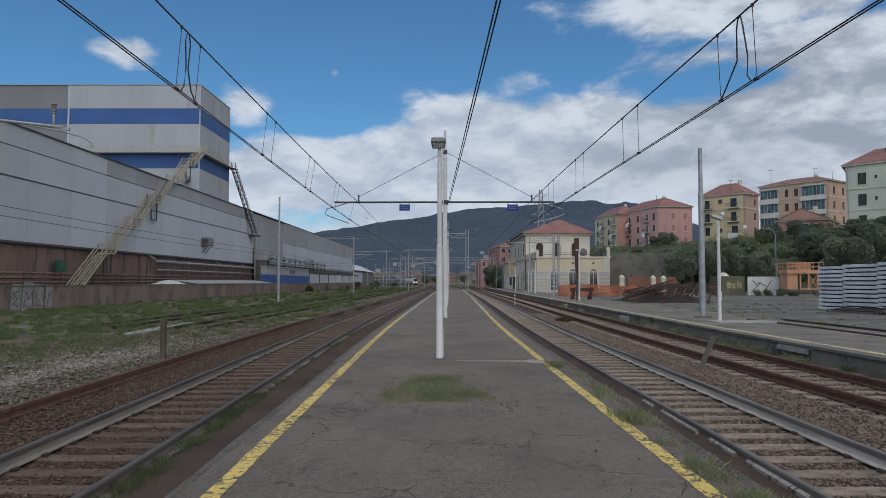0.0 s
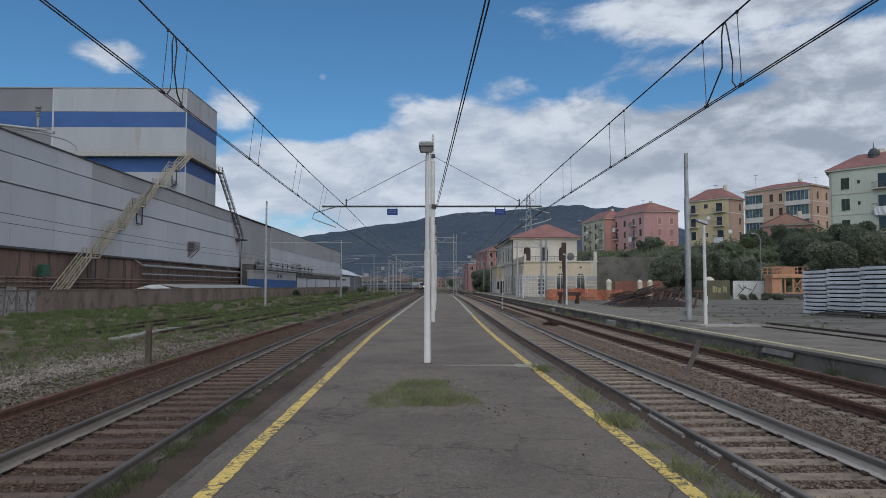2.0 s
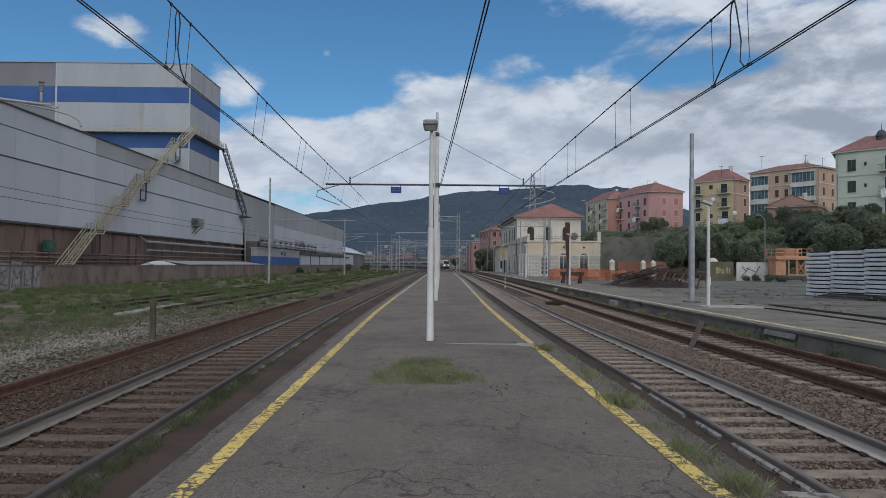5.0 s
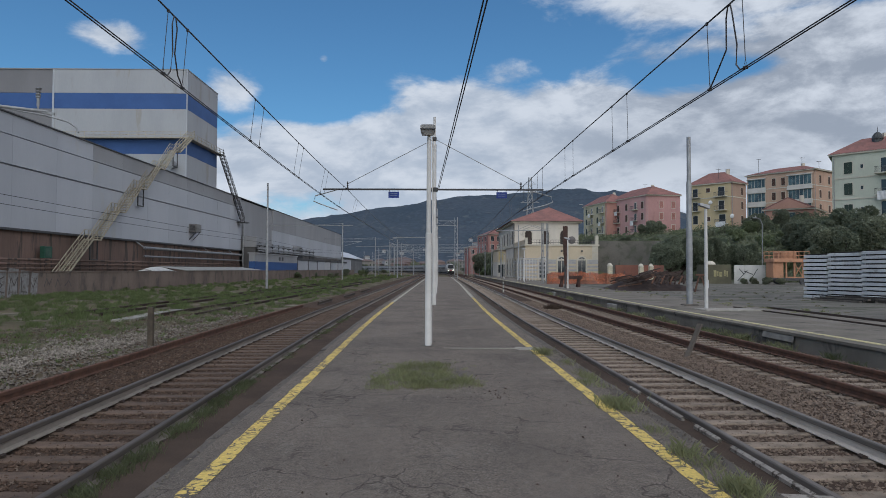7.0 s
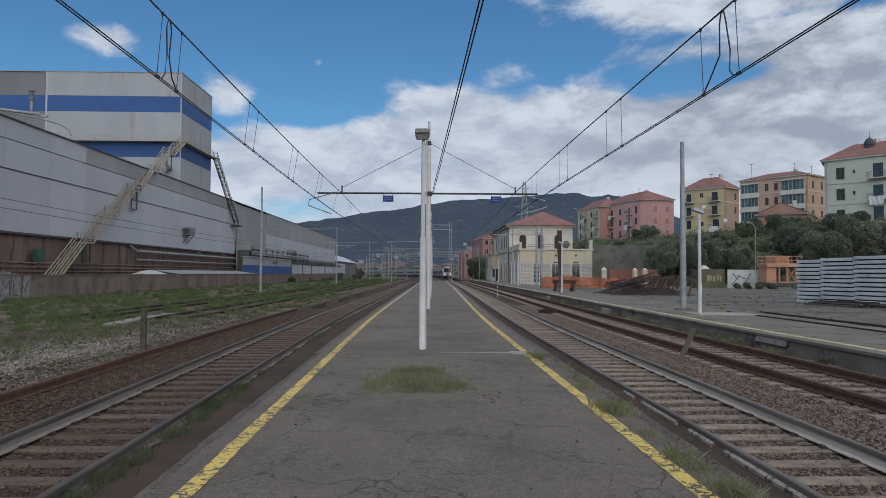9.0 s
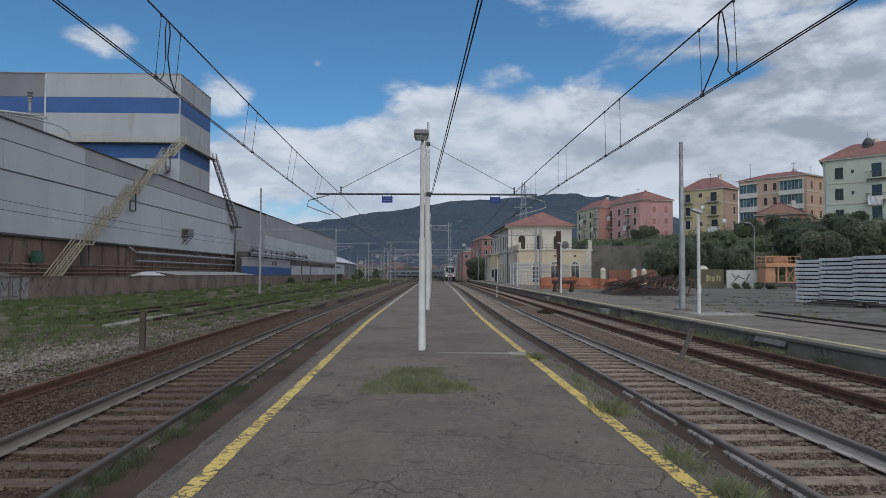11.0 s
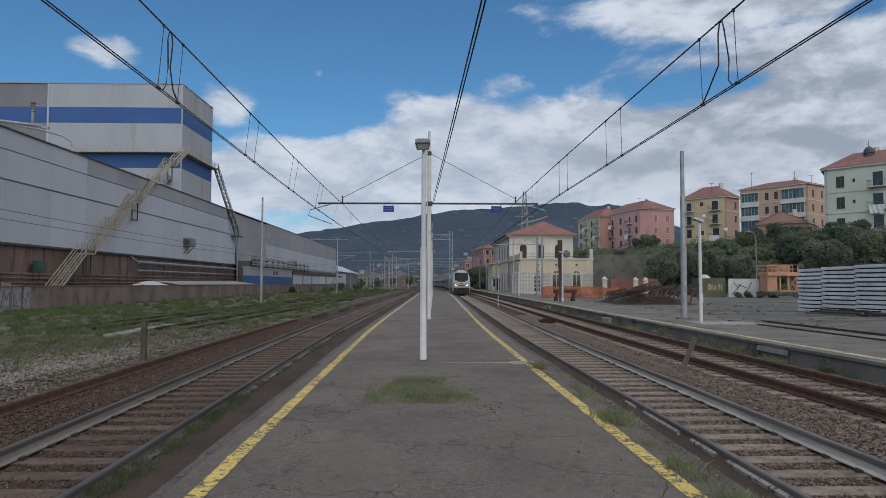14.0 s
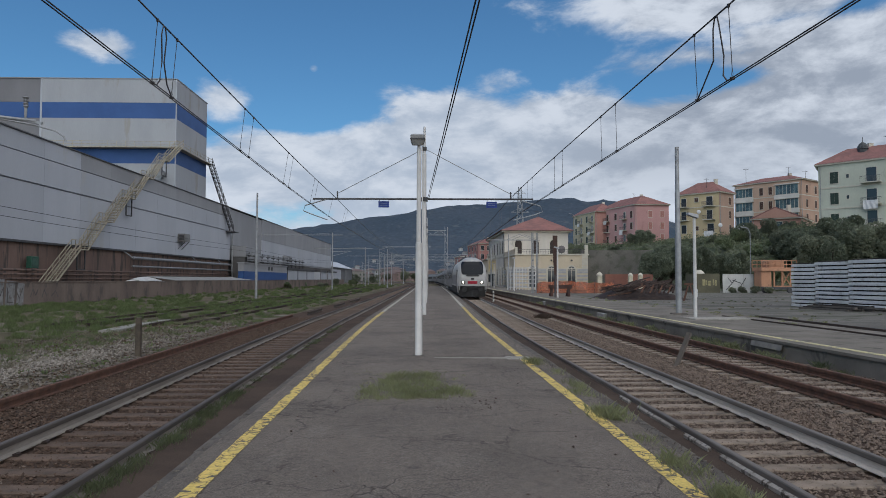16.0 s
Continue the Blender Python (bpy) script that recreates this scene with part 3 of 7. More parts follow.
CLADGREY = surface("grey_cladding", (0.29, 0.295, 0.31), (0.25, 0.255, 0.268), 0.12, 6, 0.6, contrast=0.06, piece=0.05, stretch=(1, 1, 0.3))
CLADBLUE = surface("blue_cladding", (0.042, 0.10, 0.27), (0.034, 0.084, 0.23), 0.2, 6, 0.55, contrast=0.06, piece=0.05)
BROWNWALL = surface("brown_factory_wall", (0.182, 0.124, 0.105), (0.135, 0.097, 0.083), 0.25, 5, 0.9, 0.01, third=(0.075, 0.064, 0.058), third_scale=0.9, third_at=0.56, stretch=(1, 1, 0.16), contrast=0.2)
CREAMSTEEL = surface("cream_stair_paint", (0.40, 0.365, 0.285), (0.31, 0.28, 0.22), 1.5, 20, 0.6, contrast=0.15, third=(0.22, 0.16, 0.10), third_scale=3)
WALLCON = surface("stained_wall_concrete", (0.19, 0.15, 0.13), (0.135, 0.107, 0.094), 0.35, 8, 0.92, 0.008, third=(0.10, 0.088, 0.078), third_scale=0.7, third_at=0.58, stretch=(1, 1, 0.6), contrast=0.25)
FX = -42.0


def make_factory():
    f = thing("factory", "large factory hall in pale grey cladding with a tall blue-striped tower", "factory", pose(0, 0, 0))
    y0, y1 = 12.0, 148.0
    part("lower_wall", Shape().box(FX - 25, FX - 0.35, y0, y1, -0.6, 5.7), BROWNWALL, f, "brown stained lower wall")
    part("core", Shape().box(FX - 25, FX - 0.25, y0, 307, 5.7, 16.7), CLADGREY, f)
    part("drip_strip", Shape().box(FX - 0.36, FX + 0.06, y0, y1, 5.38, 5.62), DARKSTEEL, f)
    for z0, z1 in ((5.62, 11.72), (11.90, 14.75), (14.87, 16.9)):
        y = y0
        while y < y1 - 0.1:
            ye = min(y + 8.0, y1)
            m = CLAD if (z0 < 14 or ye < 85) else CLADGREY
            part("panel", Shape().box(FX - 0.28, FX - 0.04 * (z0 > 14), y + 0.008, ye - 0.008, z0, z1), m, f)
            y = ye
    part("roof_edge", Shape().box(FX - 25, FX + 0.12, y0, 307, 16.88, 17.02), DARKSTEEL, f)
    # recess and far hall
    part("recess_wall", Shape().box(FX - 20, FX - 0.9, 148.01, 177, -0.6, 16.6), surface("recess_grey", (0.17, 0.172, 0.18), (0.13, 0.132, 0.138), 0.2, 5, 0.8, contrast=0.1), f)
    y = 177.0
    while y < 306:
        ye = min(y + 10, 307)
        part("panel", Shape().box(FX - 0.28, FX, y + .01, ye - .01, 11.6, 16.9), CLADGREY, f)
        part("panel", Shape().box(FX - 0.28, FX - .03, y + .01, ye - .01, 6.2, 11.55), CLAD, f)
        y = ye
    # lower wall of the far hall, darker than the cladding above
    part("lower_wall", Shape().box(FX - 22, FX - 0.3, 177.01, 307, -0.6, 6.2), surface("dark_far_wall", (0.12, 0.11, 0.105), (0.08, 0.075, 0.072), 0.2, 5, 0.9, contrast=0.2), f)
    # tower
    tx, ty0, ty1 = -44.0, 120.7, 137.5
    levels = ((16.95, 21.85, 0), (21.85, 24.5, 1), (24.5, 29.85, 0), (29.85, 32.65, 1), (32.65, 36.85, 0))
    for z0, z1, b in levels:
        m = CLADBLUE if b else CLADOLD
        o = 0.03 if b else 0.0
        part("tower_band", Shape().box(-67.6, tx, ty0 + o, ty1 - o, z0 + 0.01, z1 - 0.01), m, f)
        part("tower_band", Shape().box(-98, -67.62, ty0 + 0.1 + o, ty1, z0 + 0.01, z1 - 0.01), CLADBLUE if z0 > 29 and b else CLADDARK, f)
    part("corner_trim", Shape().box(tx - .12, tx + .06, ty0 - .06, ty0 + .12, 17, 36.9), CLAD, f)
    part("corner_trim", Shape().box(-67.75, -67.45, ty0 - .06, ty0 + .2, 17, 36.9), CLAD, f)
    part("roof_edge", Shape().box(-98, tx + .08, ty0 - .08, ty1 + .08, 36.86, 37.0), CLADGREY, f)
    part("duct", Shape().rod((-46.3, ty0 - .1, 19.9), (-46.3, ty0 - 1.6, 19.8), 0.72, n=16).rod((-46.3, ty0 - 1.6, 19.8), (-46.3, ty0 - 1.75, 19.78), 0.85, n=16), GALV, f)
    # catwalk round the tower
    s = Shape().box(-72, tx + 1.1, ty0 - 1.3, ty0 - .02, 24.45, 24.62).box(tx + .02, tx + 1.1, ty0 - 1.2, ty1 + 1, 24.45, 24.62)
    cat = part("catwalk", s, CREAMSTEEL, f)
    s = Shape()
    for z in (25.05, 25.55):
        s.bar((-72, ty0 - 1.25, z), (tx + 1.05, ty0 - 1.25, z), 0.07, 0.07).bar((tx + 1.05, ty0 - 1.25, z), (tx + 1.05, ty1 + 1, z), 0.07, 0.07)
    for k in range(20):
        x = -72 + 1.52 * k
        s.bar((x, ty0 - 1.25, 24.6), (x, ty0 - 1.25, 25.55), 0.06, 0.06)
    for k in range(11):
        s.bar((tx + 1.05, ty0 - 1.2 + 1.9 * k, 24.6), (tx + 1.05, ty0 - 1.2 + 1.9 * k, 25.55), 0.06, 0.06)
    part("railing", s, CREAMSTEEL, cat)

    # outside stairs
    def stair(a, b, w, mat, posts, label):
        a, b = Vector(a), Vector(b)
        d = b - a
        side = Vector((1, 0, 0))
        st = part("stair", Shape().bar(a, b, 0.08, 0.2).bar(a + side * w, b + side * w, 0.08, 0.2), mat, f, label)
        n = int(abs(d.z) / 0.24)
        tr = Shape()
        for k in range(n):
            p = a + d * (k / n)
            tr.box(p.x, p.x + w, p.y - 0.16, p.y + 0.16, p.z - 0.03, p.z + 0.03)
        part("treads", tr, mat, st)
        for o in (0, w):
            r = Shape()
            for h in (0.55, 1.1):
                r.bar(a + side * o + Vector((0, 0, h)), b + side * o + Vector((0, 0, h)), 0.07, 0.07)
            for k in range(posts + 1):
                p = a + d * (k / posts) + side * o
                r.bar(p, p + Vector((0, 0, 1.12)), 0.06, 0.06)
            part("handrail", r, mat, st)
        return st

    foot, head = Vector((-40.6, 73, 0.2)), Vector((-43.0, 118.6, 24.5))
    stops = (0, .2, .36, .52, .68, .84, 1)
    for u0, u1 in zip(stops, stops[1:]):
        p0, p1 = foot.lerp(head, u0), foot.lerp(head, u1)
        top = p1 - Vector((0, 1.7, 0)) if u1 < 1 else p1
        stair(p0, top, 1.1, CREAMSTEEL, 5, "cream painted steel stair flight")
        if u1 < 1:
            deck = part("landing", Shape().box(top.x - .05, top.x + 1.15, top.y - .1, p1.y + .1, top.z - .12, top.z), CREAMSTEEL, f)
            land = Shape()
            for x in (top.x, top.x + 1.1):
                for z in (.55, 1.1):
                    land.bar((x, top.y, top.z + z), (x, p1.y, top.z + z), .07, .07)
                for y in (top.y, (top.y + p1.y) / 2, p1.y):
                    land.bar((x, y, top.z - .02), (x, y, top.z + 1.12), .06, .06)
            tagged(part("railing", land, CREAMSTEEL, deck), kind="stuff")
    for u in (.2, .52, .84):
        p = foot.lerp(head, u)
        part("bracket", Shape().bar((p.x + .2, p.y - .8, p.z - .1), (p.x + .2, p.y - .8, p.z - 2.4), .14, .14).bar((p.x + .2, p.y + 1.0, p.z + .4), (p.x + .2, p.y + 1.0, p.z - 2.4), .14, .14)
             .bar((p.x + .2, p.y - .8, p.z - 2.4), (p.x + .2, p.y + 1.0, p.z - 2.4), .14, .14), DARKSTEEL, f)
    stair((-43.3, 136.6, 24.5), (-41.3, 145.4, 11.6), 0.8, DARKSTEEL, 12, "dark steel stair")
    part("landing", Shape().box(-41.95, -40.1, 144.6, 147.8, 11.4, 11.6), DARKSTEEL, f)
    part("drainpipe", Shape().rod((FX + .3, 148.7, 0), (FX + .3, 148.7, 11.4), .18), GALV, f)
    # pipes along the lower wall
    for z, r, a, b in ((4.55, .22, 98, 147), (3.35, .14, 98, 147), (2.5, .12, 60, 146), (2.05, .12, 40, 146), (1.6, .1, 30, 146)):
        part("pipe", Shape().tube([(FX + .5, a, z), (FX + .5, b, z)], r, 8), GALV if z > 3 else BROWNWALL, f)
    for y in (98, 126, 141):
        part("bracket", Shape().bar((FX - .3, y - 1.5, 5.6), (FX + .55, y, 4.5), .16, .16), GALV, f)


make_factory()


def make_factory_yard():
    a = thing("ventilation_unit", "grey boxed ventilation unit on wall brackets", "ventilation unit", pose(FX + .02, 118, 7.9))
    part("casing", Shape().box(0.0, 1.3, -1.2, 1.3, 0, 1.35, .05), surface("unit_grey", (0.20, 0.20, 0.20), (0.15, 0.15, 0.15), 1, 12, .6), a)
    part("grille", Shape().box(0.2, 1.1, -1.23, -1.2, .2, 1.1), DARKSTEEL, a)
    for y in (-.9, .9):
        part("bracket", Shape().bar((0, y, -1.3), (1.2, y, 0), .1, .1).bar((0, y, 0), (1.2, y, 0), .1, .1), DARKSTEEL, a)
    a = thing("control_cabinet", "small green control cabinet on the factory wall", "cabinet", pose(FX + .15, 73.5, 2.7))
    part("frame", Shape().box(0, .5, -.75, .75, 0, 1.25, .04), surface("green_paint", (0.03, 0.09, 0.065), (0.022, 0.07, 0.05), 2, 20, .5), a)
    part("door", Shape().box(.5, .53, -.5, .5, .15, 1.05), surface("dull_green", (0.05, 0.1, 0.08), None, 2, 20, .5), a)
    # covers behind the boundary wall
    rows = []
    for j in range(10):
        y, u = 81.5 + .78 * j, j / 9
        k = .2 + .42 * math.sin(math.pi * min(1, .15 + .75 * u)) + .14 * noise.noise((y * 1.3, 0, 0))
        rows.append([(-35.6, y, 1.2), (-35.1, y + .2, 1.2 + .55 * k), (-34.4, y, 1.22 + 1.0 * k), (-33.7, y - .2, 1.2 + .6 * k), (-33.1, y, 1.2)])
    tagged(part("tarpaulin", Shape().loft(rows, cap=True), surface("white_sheet", (0.52, 0.52, 0.51), (0.40, 0.40, 0.40), 1.2, 9, .6, .02)), "crumpled white tarpaulin over goods behind the wall", "tarpaulin")
    tagged(part("goods_stack", Shape().box(-35.5, -33.2, 81.7, 88.4, -.55, 1.2), BROWNWALL), "stacked goods under a white tarpaulin", "goods stack")
    c = thing("canopy", "long low grey sheet canopy behind the boundary wall", "canopy", pose(0, 0, 0))
    sheet = surface("canopy_sheet", (0.30, 0.30, 0.29), (0.22, 0.22, 0.215), .5, 8, .6, contrast=.12)
    for y in range(89, 128, 3):
        part("roof_sheet", Shape().loft([[(-36, yy, 1.9), (-32.2, yy, 1.41), (-32.2, yy, 1.36), (-36, yy, 1.85)] for yy in (y + .01, y + 2.98)], cap=True), sheet, c)
    for y in range(90, 128, 7):
        part("post", Shape().box(-35, -34.85, y, y + .15, -.55, 1.7), DARKSTEEL, c)
    # small blue and white building, white sheds
    b = thing("office_building", "low white building with a broad blue stripe", "building", pose(0, 0, 0))
    part("wall", Shape().box(-37.2, -36, 137, 179, -.6, 4.7), CLADGREY, b)
    part("stripe", Shape().box(-37.15, -35.96, 136.95, 179.05, 1.2, 3.1), CLADBLUE, b)
    part("roof", Shape().box(-37.4, -35.8, 136.8, 179.2, 4.7, 4.9), CLADGREY, b)
    for y in (158, 161):
        part("window", Shape().box(-36, -35.95, y, y + 1.6, 3.5, 4.3), DARKSTEEL, b)
    r = thing("pipe_rack", "grey steel pipe rack above the low buildings", "pipe rack", pose(0, 0, 0))
    for z, q in ((5.6, .16), (6.1, .22), (6.9, .14), (7.2, .1)):
        part("pipe", Shape().rod((-38.4, 149, z), (-38.4, 216, z), q, n=7), GALV, r)
    for y in range(150, 217, 6):
        part("post", Shape().bar((-38.4, y, -.5), (-38.4, y, 7.4), .2, .2).bar((-38.9, y, 5.4), (-37.9, y, 5.4), .16, .16).bar((-38.9, y, 6.7), (-37.9, y, 6.7), .16, .16), DARKSTEEL, r)
    x = thing("plant_room", "pale grey sheet-clad plant room on a dark base", "plant room", pose(0, 0, 0))
    part("upper_casing", Shape().box(-42.2, -38.9, 149.2, 158, 6.4, 8.7, .05), CLADGREY, x)
    part("base", Shape().box(-42.1, -39.2, 149.4, 157.8, -.6, 6.4), surface("dark_base", (0.12, 0.118, 0.118), (0.09, 0.088, 0.088), .4, 6, .85, contrast=.2), x)
    for y0, y1 in ((181, 195.6), (196, 210.6), (211, 225.6), (238, 252), (256, 268), (269, 282)):
        s = thing("shed", "plain white panelled storage shed with a dark flat roof", "shed", pose(0, 0, 0), "storage sheds")
        part("wall", Shape().box(-40.5, -36.3, y0, y1, -.6, 3.9, .05), CLAD, s)
        part("roof", Shape().box(-40.6, -36.1, y0 - .1, y1 + .1, 3.9, 4.5), DARKSTEEL, s)
        part("corner_post", Shape().box(-36.31, -36.2, y0, y0 + .5, -.6, 3.9), DARKSTEEL, s)
    s = thing("ventilation_unit", "grey roof ventilation unit with louvres", "ventilation unit", pose(-41.2, 205, 6.1))
    part("casing", Shape().box(-1, 1, -2.5, 2.5, 0, 2.2, .1), CLADGREY, s)
    part("grille", Shape().box(1.0, 1.04, -2, 2, .4, 1.8), DARKSTEEL, s)
    part("base", Shape().box(-1.1, 1.0, -2.6, 2.6, -6.5, 0), DARKSTEEL, s)
    e = thing("warehouse", "far low warehouse with a pale gabled roof", "warehouse", pose(0, 0, 0))
    part("wall", Shape().box(-60, -42.5, 312, 400, -.6, 7.0), surface("far_grey_wall", (0.16, 0.165, 0.17), (0.12, 0.124, 0.13), .1, 3, .8), e)
    part("roof", Shape().loft([[(-61, 311, 7), (-51, 311, 11), (-41.6, 311, 7)], [(-61, 401, 7), (-51, 401, 11), (-41.6, 401, 7)]], cap=True), CLAD, e)
    part("door", Shape().box(-42.5, -42.2, 316, 345, .5, 6), CLAD, e)


make_factory_yard()


def make_boundary_wall():
    w = thing("boundary_wall", "long stained concrete boundary wall with graffiti", "wall", pose(0, 0, 0), kind="structure")
    y = 4.0
    while y < 262:
        l = 4.0 if y < 130 else 12.0
        z = 1.27 + random.uniform(-.02, .02)
        part("wall_panel", Shape().box(-31.25, -31.0, y + .006, y + l - .006, -.7, z), WALLCON, w)
        y += l
    part("coping", Shape().box(-31.32, -30.93, 4, 262, 1.295, 1.37), WALLCON, w)
    # sprayed strokes, not readable
    pale = surface("silver_spray", (0.27, 0.27, 0.275), (0.18, 0.178, 0.175), 1.6, 20, .7, third=(0.14, .125, .115), third_scale=3, third_at=.58)
    dark = surface("black_spray", (0.075, 0.07, 0.07), (0.11, 0.1, 0.093), 2.0, 20, .8)

    def stroke(pts, width, mat, x, label):
        s = Shape()
        pts = [Vector((x, y, z)) for y, z in pts]
        for p, q in zip(pts, pts[1:]):
            d = (q - p).normalized() * width * .4
            n = Vector((0, -d.z, d.y)).normalized() * width / 2
            s.quad(p - d + n, q + d + n, q + d - n, p - d - n)
        part("graffiti_stroke", s, mat, w, label)

    for y, wd, z0, z1 in ((49.1, 1.1, -.25, 1.05), (50.5, 1.2, -.3, 1.12), (51.9, 1.1, -.28, 1.0), (53.2, .9, -.2, .9)):
        stroke([(y, z0), (y + .1, z1)], wd, pale, -30.99 + .004 * (y % 2 > 1), "silver spray paint fill")
    for pts in ([(49.5, 1.0), (48.8, .75), (49.3, .4), (48.8, 0), (49.5, -.15)], [(50.1, -.2), (50.3, .95), (50.7, .3), (51.1, .95), (51.1, -.2)],
                [(51.6, .9), (51.6, -.15), (52.3, -.2)], [(52.6, .85), (53.1, .1), (53.5, .85)], [(53.1, .1), (53.1, -.2)],
                [(54.6, .2), (54.9, .8), (55.3, .3), (55.6, .75)], [(56.2, .1), (56.5, .7), (56.9, .2)], [(57.6, .15), (58.2, .6), (58.6, .1)]):
        stroke(pts, .085, dark, -30.978, "black spray stroke")
    for pts in ([(46.0, .1), (46.4, .9), (46.8, .2)], [(47.2, .8), (47.4, 0)], [(43.5, .3), (44.6, .6), (45.2, .2)]):
        stroke(pts, .1, pale, -30.986, "faded pale spray stroke")


make_boundary_wall()

# ---------------------------------------------------------------- poles, catenary


def make_lamp_posts():
    first = None
    for y in (14.6, 45.5, 61, 76.5, 92, 107.5, 123):
        x = (0.11 if y < 20 else 0.36) + course(y)
        if first is None:
            p = thing("lamp_post", "slim white-painted platform lamp post with a floodlight on top", "lamp post", pose(x, y, 0.01), "island platform lamps")
            part("pole", Shape().lathe([(.075, 0), (.075, .02), (.07, .03), (.066, 2.4), (.05, 2.42), (.044, 4.45), (.035, 4.46), (.035, 4.66), (.0, 4.68)], n=16), WHITEPOLE, p, smooth=True)
            part("base_plate", Shape().lathe([(.13, 0), (.13, .018), (.085, .02)], n=12), KERB, p)
            part("cable", Shape().tube([(.075, .02, 0.05), (.078, .02, 2.4), (.07, .02, 4.5)], .014, 6), WHITEPOLE, p)
            lamp = part("floodlight", Shape().loft([[(-.15, -.10, 4.50), (.10, -.10, 4.50), (.10, .06, 4.52), (-.15, .06, 4.52)], [(-.18, -.22, 4.60), (.13, -.22, 4.60), (.13, .10, 4.60), (-.18, .10, 4.60)],
                                                     [(-.18, -.24, 4.69), (.13, -.24, 4.69), (.13, .10, 4.70), (-.18, .10, 4.70)], [(-.14, -.16, 4.73), (.09, -.16, 4.73), (.09, .06, 4.73), (-.14, .06, 4.73)]], cap=True),
                        surface("lamp_grey", (0.33, 0.33, 0.33), (0.25, 0.25, 0.25), 3, 30, .45), p)
            part("lens", Shape().loft([[(-.12, -.125, 4.51), (.07, -.125, 4.51), (.07, -.115, 4.50), (-.12, -.115, 4.50)], [(-.15, -.228, 4.595), (.10, -.228, 4.595), (.10, -.215, 4.585), (-.15, -.215, 4.585)]], cap=True), glass("lamp_glass", (0.42, 0.43, 0.44), .15), lamp)
            part("rim", Shape().box(-.185, .135, -.245, -.222, 4.60, 4.625), DARKSTEEL, lamp)
            first = p
        else:
            copy_thing(first, pose(x, y, 0.01))


make_lamp_posts()


def make_mast(x, y, h, label, w=0.2, base=0.0, group="catenary masts", concrete=False):
    p = thing("catenary_mast", label, "mast", pose(x, y, base), group)
    part("pole", Shape().lathe([(w * .62, -.3), (w * .62, h * .45), (w * .52, h * .47), (w * .52, h * .72), (w * .42, h * .74), (w * .4, h), (.0, h + .02)], n=12), GALV, p, smooth=True)
    part("footing", Shape().box(-w * 1.4, w * 1.4, -w * 1.4, w * 1.4, -.4, .06, .03), KERB, p)
    return p


def make_platform_gantry(y, signs=True, zb=5.27, zt=7.75, xl=-5.06, xr=4.98):
    """A mast in the middle of the island with an arm to either side, stayed from its top."""
    x = 0.33 + course(y)
    g = thing("catenary_gantry", "galvanised catenary mast with two stayed arms over the tracks", "catenary mast", pose(x, y, 0))
    part("pole", Shape().lathe([(.1, 0), (.1, 3.0), (.095, 3.05), (.09, zt - .4), (.06, zt - .36), (.055, zt + .85), (0, zt + .87)], n=12), WHITEPOLE, g, smooth=True)
    part("arm", Shape().rod((xl, 0, zb), (xr, 0, zb + .02), .043, n=8), DARKSTEEL if signs else GALV, g)
    part("clamp", Shape().box(-.15, .15, -.12, .12, zb - .1, zb + .1, .03), DARKSTEEL, g)
    part("stay_collar", Shape().lathe([(.09, zt - .25), (.1, zt - .22), (.1, zt - .1), (.09, zt - .07)], n=10), DARKSTEEL, g)
    for e in (-3.95, 3.95) if signs else ():
        part("stay", Shape().rod((0, 0, zt - .15), (e, 0, zb + .25), .016, n=5), GALV, g)
        part("insulator", Shape().lathe([(.02, zb + .02), (.045, zb + .08), (.02, zb + .12), (.045, zb + .18), (.02, zb + .22), (.045, zb + .28), (.02, zb + .36)], e, 0, 10), DARKSTEEL, g)
    for sx, xe, xi in ((-1, xl, -4.1), (1, xr, 3.75)) if xr > 1 else ((-1, xl, -4.1),):
        # registration arm: drops below the arm, turns back to the contact wire
        part("registration_arm", Shape().tube([(xe + sx * -.6, 0, zb - .03), (xe + sx * .35, 0, zb - .3), (xe + sx * .42, 0, zb - .55), (xe + sx * .1, 0, zb - .68), (xi + sx * .3, 0, 4.32)], .028, 6), GALV, g)
    if signs:
        for sx in (-1.85, 3.07):
            b = part("sign", Shape().box(sx - .24, sx + .24, -.03, .03, zb - .38, zb - .1), SIGNBLUE, g, "small blue sign with white writing")
            for z in (zb - .19, zb - .28):
                part("writing_bar", Shape().box(sx - .17, sx + .17, -.034, -.03, z - .014, z + .012), surface("faded_sign_writing", (.16, .19, .30), (.12, .15, .25), 4, 40, .5), b)
            for o in (-.2, .2):
                part("hanger", Shape().rod((sx + o, 0, zb - .14), (sx + o, 0, zb), .012, n=5), DARKSTEEL, b)
    return g


make_platform_gantry(31.0)
for _y in (78.0, 128.0, 185.0):
    make_platform_gantry(_y, False, xr=0.4)


